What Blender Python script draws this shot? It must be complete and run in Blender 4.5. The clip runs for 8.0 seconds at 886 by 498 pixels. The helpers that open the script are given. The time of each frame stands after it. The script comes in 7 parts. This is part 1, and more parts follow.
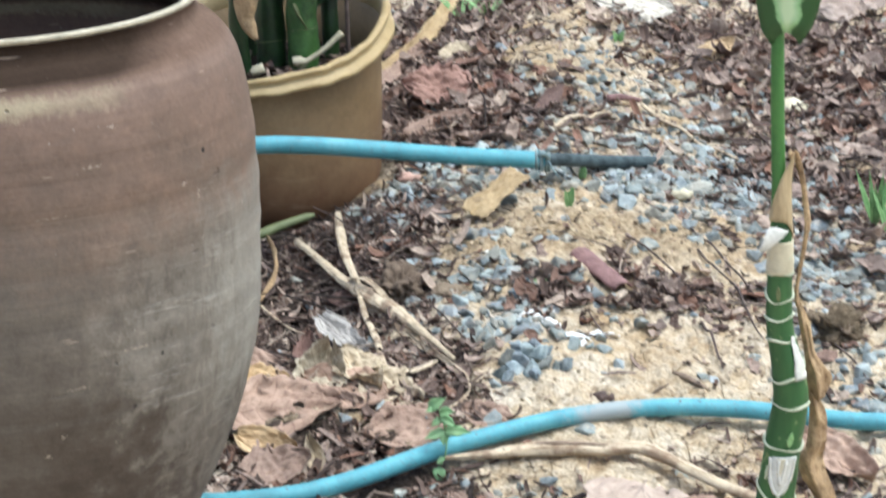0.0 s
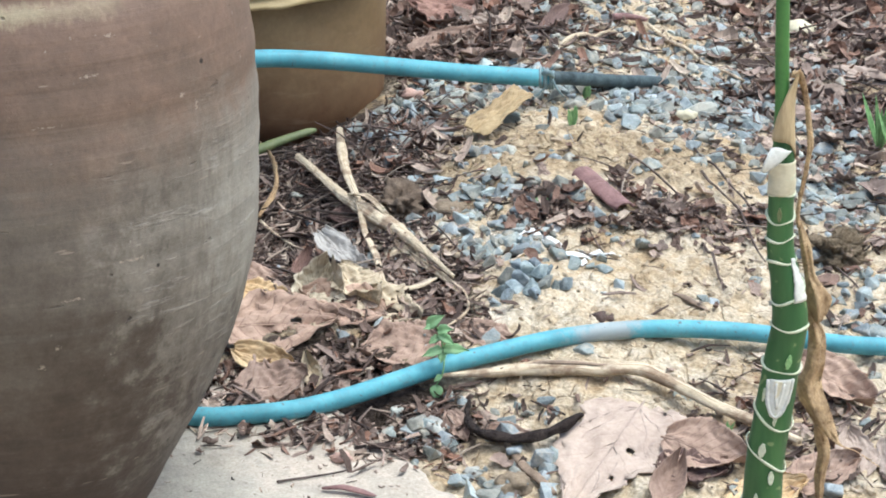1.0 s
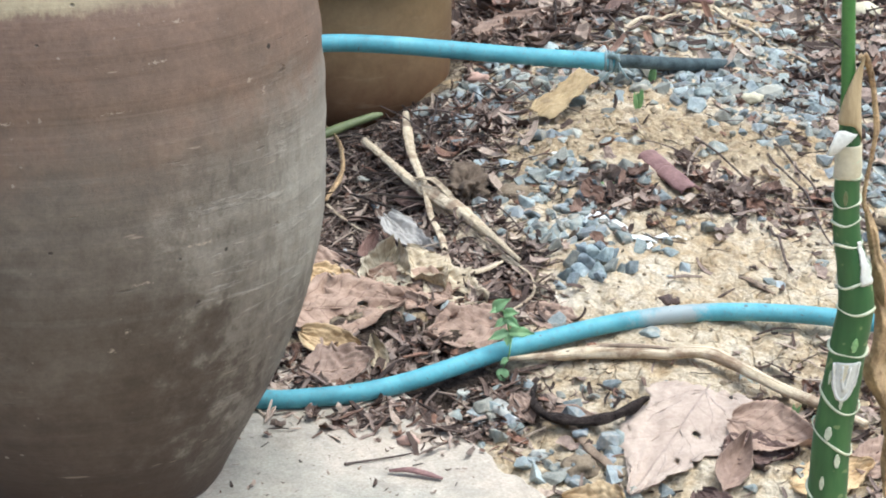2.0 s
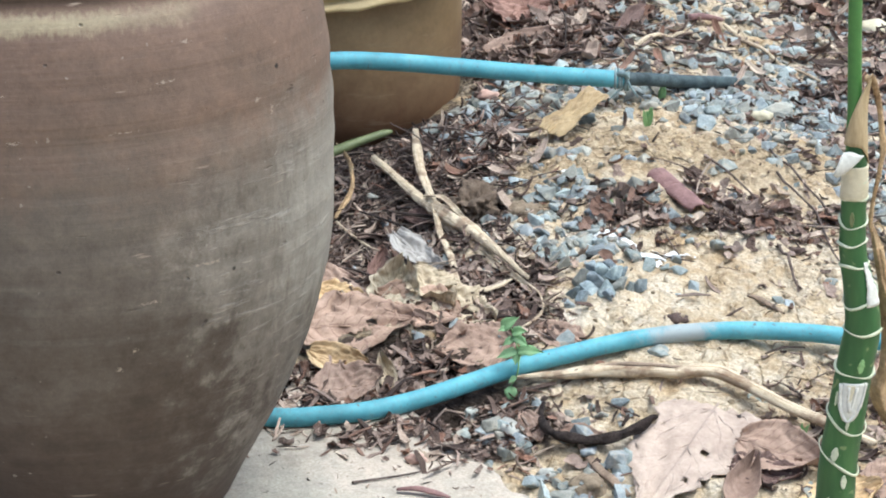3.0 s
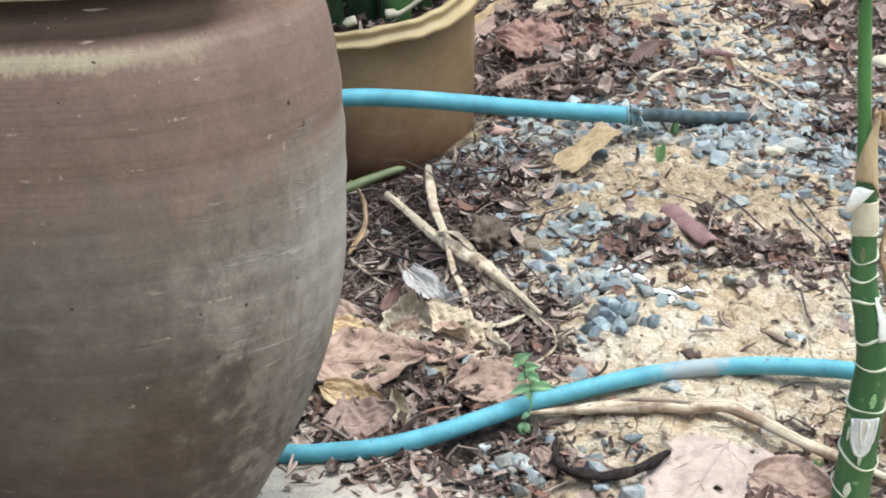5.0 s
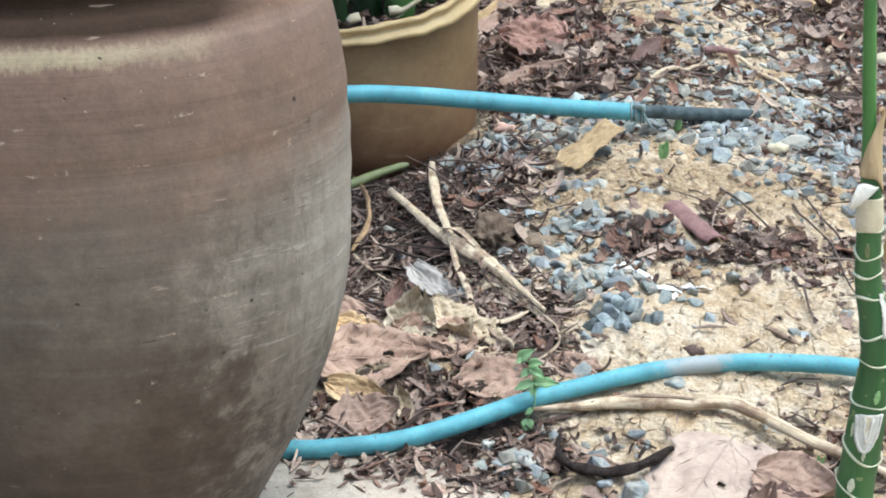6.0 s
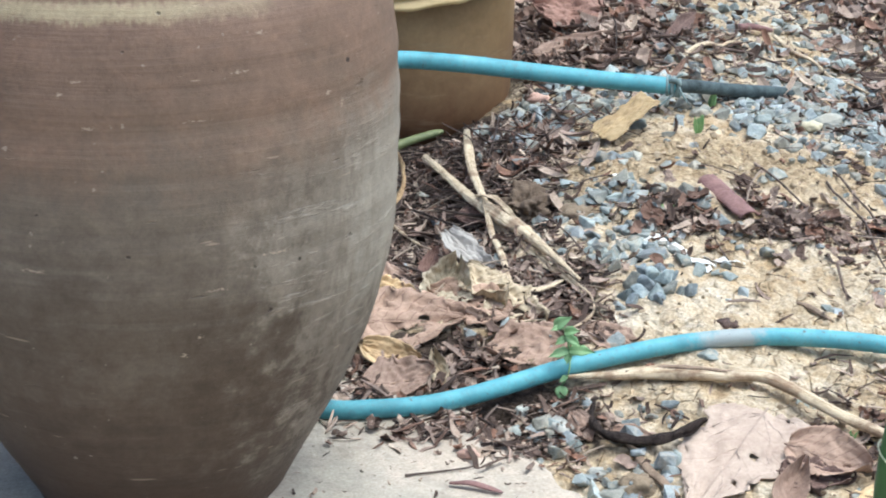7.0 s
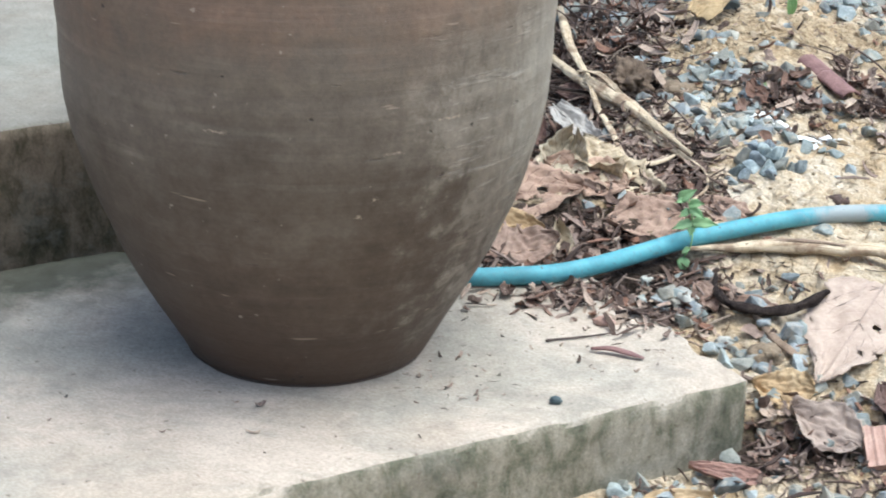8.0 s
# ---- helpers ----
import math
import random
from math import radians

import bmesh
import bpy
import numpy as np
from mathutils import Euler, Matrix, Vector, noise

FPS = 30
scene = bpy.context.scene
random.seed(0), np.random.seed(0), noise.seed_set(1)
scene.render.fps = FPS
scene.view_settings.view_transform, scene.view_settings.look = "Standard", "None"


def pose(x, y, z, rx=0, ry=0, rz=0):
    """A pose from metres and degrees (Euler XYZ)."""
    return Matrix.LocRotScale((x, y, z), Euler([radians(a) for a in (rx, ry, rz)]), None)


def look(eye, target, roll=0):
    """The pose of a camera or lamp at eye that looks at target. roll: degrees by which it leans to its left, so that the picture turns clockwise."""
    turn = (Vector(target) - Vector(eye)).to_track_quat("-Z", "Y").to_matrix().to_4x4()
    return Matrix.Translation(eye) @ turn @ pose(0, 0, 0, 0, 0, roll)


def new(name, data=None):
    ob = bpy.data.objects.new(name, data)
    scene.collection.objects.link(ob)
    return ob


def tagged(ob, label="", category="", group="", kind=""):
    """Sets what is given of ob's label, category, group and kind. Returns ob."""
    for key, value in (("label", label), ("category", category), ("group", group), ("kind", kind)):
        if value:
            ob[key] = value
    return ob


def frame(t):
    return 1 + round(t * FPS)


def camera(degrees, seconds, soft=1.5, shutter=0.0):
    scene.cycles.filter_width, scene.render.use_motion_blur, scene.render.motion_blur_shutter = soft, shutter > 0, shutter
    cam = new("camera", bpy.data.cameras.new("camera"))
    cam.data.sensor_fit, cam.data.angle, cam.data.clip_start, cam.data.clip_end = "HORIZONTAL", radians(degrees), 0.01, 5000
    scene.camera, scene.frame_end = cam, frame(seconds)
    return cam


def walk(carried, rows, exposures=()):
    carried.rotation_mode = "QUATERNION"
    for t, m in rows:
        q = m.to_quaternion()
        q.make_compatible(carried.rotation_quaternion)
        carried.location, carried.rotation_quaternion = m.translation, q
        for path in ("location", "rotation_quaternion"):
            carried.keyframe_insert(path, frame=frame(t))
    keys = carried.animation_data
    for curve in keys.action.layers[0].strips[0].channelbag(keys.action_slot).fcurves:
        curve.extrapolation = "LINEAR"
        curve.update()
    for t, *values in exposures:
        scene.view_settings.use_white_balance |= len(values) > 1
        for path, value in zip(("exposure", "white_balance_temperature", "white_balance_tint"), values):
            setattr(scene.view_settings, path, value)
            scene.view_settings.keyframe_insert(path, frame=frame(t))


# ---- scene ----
cam = camera(22, 8.0, soft=1.9, shutter=0.28)
PATH = [
    (0, look((0.1067, -1.8088, 0.9592), (-0.0379, 0.0919, 0.3539), -1.739)),
    (0.2, look((0.1075, -1.8045, 0.9563), (-0.0208, 0.0829, 0.3072), -1.809)),
    (0.5, look((0.1086, -1.7981, 0.9520), (-0.0297, 0.0798, 0.2778), -0.784)),
    (1, look((0.1112, -1.7933, 0.9507), (-0.0381, 0.0845, 0.2790), -0.911)),
    (1.5, look((0.1124, -1.7971, 0.9517), (-0.0498, 0.0808, 0.2832), -1.125)),
    (1.7, look((0.1108, -1.8011, 0.9522), (-0.0715, 0.0690, 0.2669), -1.375)),
    (2.8, look((0.1157, -1.8012, 0.9600), (-0.1073, 0.0660, 0.2790), -1.680)),
    (3, look((0.1166, -1.8009, 0.9599), (-0.1016, 0.0696, 0.2865), -1.618)),
    (3.5, look((0.1193, -1.8054, 0.9614), (-0.1105, 0.0700, 0.3055), -1.939)),
    (4, look((0.1210, -1.8037, 0.9597), (-0.1026, 0.0713, 0.3006), -2.002)),
    (4.5, look((0.1205, -1.8035, 0.9606), (-0.1008, 0.0743, 0.3086), -1.807)),
    (5, look((0.1204, -1.8042, 0.9610), (-0.1119, 0.0753, 0.3180), -1.899)),
    (6.5, look((0.1095, -1.8122, 0.9616), (-0.1219, 0.0647, 0.3107), -1.681)),
    (7, look((0.0803, -1.8287, 0.9570), (-0.1539, 0.0425, 0.2907), -0.152)),
    (7.2, look((0.0558, -1.8484, 0.9557), (-0.1907, 0.0260, 0.3031), -0.497)),
    (7.3, look((0.0435, -1.8582, 0.9551), (-0.2162, 0.0125, 0.2970), -0.573)),
    (7.4, look((0.0271, -1.8719, 0.9555), (-0.2294, -0.0053, 0.2846), -1.121)),
    (7.5, look((0.0107, -1.8856, 0.9559), (-0.2484, -0.0283, 0.2607), -0.571)),
    (7.6, look((-0.0133, -1.8882, 0.9550), (-0.2436, -0.0395, 0.2277), 0.289)),
    (7.7, look((-0.0373, -1.8909, 0.9540), (-0.2211, -0.0487, 0.1974), 1.826)),
    (7.8, look((-0.0613, -1.8935, 0.9531), (-0.2306, -0.0536, 0.1877), 1.976)),
    (7.9, look((-0.0853, -1.8962, 0.9522), (-0.2667, -0.0555, 0.1914), 1.802)),
    (8, look((-0.1093, -1.8989, 0.9512), (-0.2889, -0.0562, 0.1948), 1.340)),
]
walk(cam, PATH, exposures=((0, 0.78, 5580, 1.0), (8, 0.78, 5580, 1.0)))

# ---- light ----
world = bpy.data.worlds.new("overcast_sky")
scene.world = world
world.use_nodes = True
wt = world.node_tree
wt.nodes.clear()
sky = wt.nodes.new("ShaderNodeTexSky")
sky.sky_type = "NISHITA"
sky.sun_disc = False
SUN_ELEVATION, SUN_AZIMUTH = 71.0, 98.0  # degrees; azimuth clockwise from +y
sky.sun_elevation = radians(SUN_ELEVATION)
sky.sun_rotation = radians(SUN_AZIMUTH)
sky.air_density, sky.dust_density, sky.ozone_density = 1.0, 7.0, 0.6
bg = wt.nodes.new("ShaderNodeBackground")
bg.inputs["Strength"].default_value = 0.13
wout = wt.nodes.new("ShaderNodeOutputWorld")
wt.links.new(sky.outputs["Color"], bg.inputs["Color"])
wt.links.new(bg.outputs["Background"], wout.inputs["Surface"])

sun_data = bpy.data.lights.new("sun", "SUN")
sun_data.energy, sun_data.angle, sun_data.color = 1.3, radians(55), (1.0, 0.972, 0.915)
sun = new("sun", sun_data)
se, sa = radians(SUN_ELEVATION), radians(SUN_AZIMUTH)
sun.matrix_world = look((math.cos(se) * math.sin(sa) * 10, math.cos(se) * math.cos(sa) * 10, math.sin(se) * 10), (0, 0, 0))


# ---- materials ----
def nodes_of(name):
    m = bpy.data.materials.new(name)
    m.use_nodes = True
    t = m.node_tree
    t.nodes.clear()
    out = t.nodes.new("ShaderNodeOutputMaterial")
    bs = t.nodes.new("ShaderNodeBsdfPrincipled")
    t.links.new(bs.outputs["BSDF"], out.inputs["Surface"])
    return m, t, bs


def node(t, kind, props=None, **links):
    n = t.nodes.new(kind)
    for k, v in (props or {}).items():
        n.inputs[k].default_value = v
    for k, v in links.items():
        t.links.new(v, n.inputs[k.replace("_", " ")])
    return n


def math_node(t, op, a, b=None, clamp=False):
    n = t.nodes.new("ShaderNodeMath")
    n.operation, n.use_clamp = op, clamp
    for i, v in enumerate((a, b)):
        if v is None:
            continue
        if isinstance(v, (int, float)):
            n.inputs[i].default_value = v
        else:
            t.links.new(v, n.inputs[i])
    return n.outputs[0]


def ramp(t, fac, stops, smooth=False):
    n = t.nodes.new("ShaderNodeValToRGB")
    cr = n.color_ramp
    cr.interpolation = "EASE" if smooth else "LINEAR"
    while len(cr.elements) < len(stops):
        cr.elements.new(0.5)
    for e, (p, c) in zip(cr.elements, stops):
        e.position = p
        e.color = (*c, 1) if len(c) == 3 else c
    t.links.new(fac, n.inputs["Fac"])
    return n.outputs["Color"]


def mix(t, fac, a, b, kind="MIX"):
    n = t.nodes.new("ShaderNodeMix")
    n.data_type, n.blend_type = "RGBA", kind
    if isinstance(fac, (int, float)):
        n.inputs[0].default_value = fac
    else:
        t.links.new(fac, n.inputs[0])
    for i, v in ((6, a), (7, b)):
        if isinstance(v, tuple):
            n.inputs[i].default_value = (*v, 1)
        else:
            t.links.new(v, n.inputs[i])
    return n.outputs[2]


def noise_tex(t, vec, scale, detail=4.0, rough=0.55, distort=0.0):
    n = node(t, "ShaderNodeTexNoise", {"Scale": scale, "Detail": detail, "Roughness": rough, "Distortion": distort}, Vector=vec)
    return n.outputs["Fac"]


def stretch(t, vec, sx, sy, sz):
    n = t.nodes.new("ShaderNodeMapping")
    n.inputs["Scale"].default_value = (sx, sy, sz)
    t.links.new(vec, n.inputs["Vector"])
    return n.outputs["Vector"]


def bump(t, bs, height, strength, distance):
    n = node(t, "ShaderNodeBump", {"Strength": strength, "Distance": distance}, Height=height)
    t.links.new(n.outputs["Normal"], bs.inputs["Normal"])


def coords(t, which="Object"):
    return t.nodes.new("ShaderNodeTexCoord").outputs[which]


def plain(name, dark, light, scale, rough=0.7, fine=6.0, relief=0.4, depth=0.001, per="", spread=0.5, spec=0.5, aniso=(1, 1, 1), pale=None, trans=0.0):
    """A two-scale mottled surface; per: 'island' or 'object' varies it piece by piece."""
    m, t, bs = nodes_of(name)
    v = stretch(t, coords(t), *aniso)
    big = noise_tex(t, v, scale, 5.0)
    small = noise_tex(t, v, scale * fine, 4.0, 0.65)
    f = math_node(t, "ADD", math_node(t, "MULTIPLY", big, 0.6), math_node(t, "MULTIPLY", small, 0.4))
    c = ramp(t, f, ((0.32, dark), (0.68, light)))
    if per:
        if per == "island":
            rnd = t.nodes.new("ShaderNodeNewGeometry").outputs["Random Per Island"]
        else:
            rnd = t.nodes.new("ShaderNodeObjectInfo").outputs["Random"]
        hi = ramp(t, rnd, ((0.0, tuple(1 - spread for _ in range(3))), (1.0, tuple(1 + spread for _ in range(3)))))
        c = mix(t, 1.0, c, hi, "MULTIPLY")
        if pale:
            pick = math_node(t, "FRACT", math_node(t, "MULTIPLY", rnd, 7.31))
            c = mix(t, math_node(t, "GREATER_THAN", pick, 0.80), c, pale)
    t.links.new(c, bs.inputs["Base Color"])
    r = math_node(t, "ADD", math_node(t, "MULTIPLY", small, 0.25), rough - 0.12, True)
    t.links.new(r, bs.inputs["Roughness"])
    bs.inputs["Specular IOR Level"].default_value = spec
    bump(t, bs, small, relief, depth)
    return m


def make_soil():
    m, t, bs = nodes_of("clay_soil")
    v = coords(t)
    big = noise_tex(t, v, 9.0, 6.0, 0.6)
    mid = noise_tex(t, v, 45.0, 5.0, 0.65)
    fine = noise_tex(t, v, 260.0, 3.0, 0.7)
    clay = ramp(t, math_node(t, "ADD", math_node(t, "MULTIPLY", big, 0.5), math_node(t, "MULTIPLY", mid, 0.5)),
                ((0.30, (0.25, 0.165, 0.09)), (0.42, (0.45, 0.345, 0.22)), (0.54, (0.56, 0.475, 0.355)), (0.69, (0.67, 0.605, 0.505))))
    ochre = ramp(t, noise_tex(t, v, 13.0, 4.0, 0.6), ((0.54, (0, 0, 0)), (0.70, (0.65, 0.65, 0.65))))
    clay = mix(t, ochre, clay, mix(t, mid, (0.30, 0.185, 0.075), (0.56, 0.40, 0.20)))
    humus = ramp(t, mid, ((0.35, (0.014, 0.010, 0.008)), (0.65, (0.075, 0.054, 0.041))))
    att = t.nodes.new("ShaderNodeAttribute")
    att.attribute_name = "humus"
    h = math_node(t, "ADD", att.outputs["Fac"], math_node(t, "MULTIPLY", math_node(t, "SUBTRACT", mid, 0.5), 0.9))
    hm = ramp(t, h, ((0.40, (0, 0, 0)), (0.62, (1, 1, 1))))
    yel = t.nodes.new("ShaderNodeAttribute")
    yel.attribute_name = "ochre"
    oc = math_node(t, "ADD", yel.outputs["Fac"], math_node(t, "MULTIPLY", math_node(t, "SUBTRACT", mid, 0.5), 1.2))
    clay = mix(t, ramp(t, oc, ((0.35, (0, 0, 0)), (0.75, (0.85, 0.85, 0.85)))), clay, ramp(t, noise_tex(t, v, 75.0, 5.0, 0.7), ((0.34, (0.13, 0.088, 0.050)), (0.48, (0.32, 0.237, 0.142)), (0.62, (0.49, 0.395, 0.262)))))
    c = mix(t, hm, clay, humus)
    warped = node(t, "ShaderNodeVectorMath")
    warped.operation = "ADD"
    nv = node(t, "ShaderNodeTexNoise", {"Scale": 30.0, "Detail": 3.0}, Vector=v).outputs["Color"]
    sc = node(t, "ShaderNodeVectorMath", None, Vector=nv)
    sc.operation = "SCALE"
    sc.inputs["Scale"].default_value = 0.02
    t.links.new(v, warped.inputs[0])
    t.links.new(sc.outputs[0], warped.inputs[1])
    vor = node(t, "ShaderNodeTexVoronoi", {"Scale": 26.0}, Vector=warped.outputs[0])
    vor.feature = "DISTANCE_TO_EDGE"
    crack = ramp(t, vor.outputs["Distance"], ((0.0, (0, 0, 0)), (0.035, (1, 1, 1))))
    gaps = ramp(t, noise_tex(t, v, 7.0, 2.0), ((0.45, (1, 1, 1)), (0.58, (0, 0, 0))))
    crack = mix(t, gaps, crack, (1.0, 1.0, 1.0))
    c = mix(t, 1.0, c, mix(t, crack, (0.66, 0.61, 0.55), (1.0, 1.0, 1.0)), "MULTIPLY")
    c = mix(t, 0.55, c, ramp(t, fine, ((0.32, (0.45, 0.42, 0.38)), (0.66, (1.25, 1.25, 1.25)))), "MULTIPLY")
    t.links.new(c, bs.inputs["Base Color"])
    bs.inputs["Roughness"].default_value = 0.92
    bs.inputs["Specular IOR Level"].default_value = 0.2
    hgt = math_node(t, "ADD", math_node(t, "MULTIPLY", mid, 1.2), math_node(t, "MULTIPLY", fine, 0.5))
    hgt = math_node(t, "ADD", hgt, math_node(t, "MULTIPLY", crack, 0.5))
    caked = node(t, "ShaderNodeTexVoronoi", {"Scale": 105.0}, Vector=warped.outputs[0])
    hgt = math_node(t, "SUBTRACT", hgt, math_node(t, "MULTIPLY", caked.outputs["Distance"], 0.7))
    bump(t, bs, hgt, 0.9, 0.0055)
    return m


def make_litter(name, shift=0.0, grain=70.0):
    """Shredded plant litter: every piece its own brown, from near black through red-brown and tan to bleached."""
    m, t, bs = nodes_of(name)
    v = coords(t)
    rnd = t.nodes.new("ShaderNodeNewGeometry").outputs["Random Per Island"]
    big = noise_tex(t, v, grain, 5.0, 0.6)
    small = noise_tex(t, v, grain * 6, 4.0, 0.65)
    c = ramp(t, math_node(t, "ADD", math_node(t, "MULTIPLY", rnd, 0.985 - shift), shift), ((0.0, (0.018, 0.012, 0.010)), (0.26, (0.060, 0.041, 0.034)), (0.46, (0.135, 0.093, 0.075)), (0.56, (0.22, 0.120, 0.082)), (0.62, (0.19, 0.145, 0.122)), (0.82, (0.32, 0.240, 0.198)), (0.96, (0.45, 0.36, 0.285)), (1.0, (0.56, 0.47, 0.37))))
    c = mix(t, 1.0, c, ramp(t, math_node(t, "ADD", math_node(t, "MULTIPLY", big, 0.6), math_node(t, "MULTIPLY", small, 0.4)), ((0.32, (0.55, 0.53, 0.52)), (0.66, (1.35, 1.35, 1.35)))), "MULTIPLY")
    t.links.new(c, bs.inputs["Base Color"])
    bs.inputs["Roughness"].default_value = 0.82
    bs.inputs["Specular IOR Level"].default_value = 0.25
    bump(t, bs, math_node(t, "ADD", big, small), 0.6, 0.0012)
    return m


def make_rock(name, dark, light, per, spread=0.3, dust=0.5):
    """Broken grey rock: faces of uneven grey, greenish or bluish from piece to piece, with clay dust caked on."""
    m, t, bs = nodes_of(name)
    v = coords(t)
    if per == "island":
        rnd = t.nodes.new("ShaderNodeNewGeometry").outputs["Random Per Island"]
        scale = 1.0
    else:
        rnd = t.nodes.new("ShaderNodeObjectInfo").outputs["Random"]
        scale = 0.024
    pick = math_node(t, "FRACT", math_node(t, "MULTIPLY", rnd, 7.31))
    pick2 = math_node(t, "FRACT", math_node(t, "MULTIPLY", rnd, 23.7))
    big = noise_tex(t, v, 70.0 * scale, 5.0, 0.6)
    fine = noise_tex(t, v, 420.0 * scale, 4.0, 0.7)
    c = ramp(t, math_node(t, "ADD", math_node(t, "MULTIPLY", big, 0.65), math_node(t, "MULTIPLY", fine, 0.35)), ((0.34, dark), (0.64, light)))
    c = mix(t, 1.0, c, ramp(t, pick, ((0.0, (0.98, 1.0, 1.06)), (0.55, (0.97, 1.02, 0.99)), (0.8, (1.06, 1.0, 0.90)), (1.0, (1.12, 1.0, 0.86)))), "MULTIPLY")
    c = mix(t, 1.0, c, ramp(t, pick2, ((0.0, (1 - spread,) * 3), (0.8, (1.0,) * 3), (1.0, (1 + spread * 1.3,) * 3))), "MULTIPLY")
    cake = ramp(t, noise_tex(t, v, 55.0 * scale, 5.0, 0.65), ((0.52, (0, 0, 0)), (0.66, (dust, dust, dust))))
    c = mix(t, cake, c, (0.46, 0.40, 0.31))
    t.links.new(c, bs.inputs["Base Color"])
    bs.inputs["Roughness"].default_value = 0.78
    bs.inputs["Specular IOR Level"].default_value = 0.3
    bump(t, bs, math_node(t, "ADD", big, math_node(t, "MULTIPLY", fine, 0.6)), 0.7, 0.002)
    return m


PALE_CHIP, DARK_HOLE = (0.47, 0.40, 0.32), (0.008, 0.006, 0.005)
JAR_MARKS = (((0.206, -0.103, 0.463), 0.0030, 0.0034, DARK_HOLE), ((0.170, -0.154, 0.300), 0.0028, 0.0024, DARK_HOLE), ((0.098, -0.210, 0.435), 0.0110, 0.0011, PALE_CHIP), ((0.145, -0.171, 0.502), 0.0050, 0.0014, PALE_CHIP),
             ((0.131, -0.188, 0.472), 0.0065, 0.0016, PALE_CHIP), ((0.193, -0.128, 0.441), 0.0026, 0.0026, PALE_CHIP), ((0.203, -0.114, 0.428), 0.0024, 0.0060, PALE_CHIP), ((0.003, -0.229, 0.471), 0.0060, 0.0016, PALE_CHIP),
             ((0.012, -0.232, 0.432), 0.0060, 0.0016, PALE_CHIP), ((-0.011, -0.230, 0.460), 0.0028, 0.0020, PALE_CHIP), ((0.156, -0.170, 0.311), 0.0150, 0.0014, PALE_CHIP), ((0.109, -0.201, 0.286), 0.0090, 0.0014, PALE_CHIP),
             ((0.092, -0.201, 0.242), 0.0030, 0.0022, PALE_CHIP), ((0.078, -0.202, 0.224), 0.0026, 0.0026, PALE_CHIP), ((-0.039, -0.227, 0.305), 0.0120, 0.0016, PALE_CHIP))


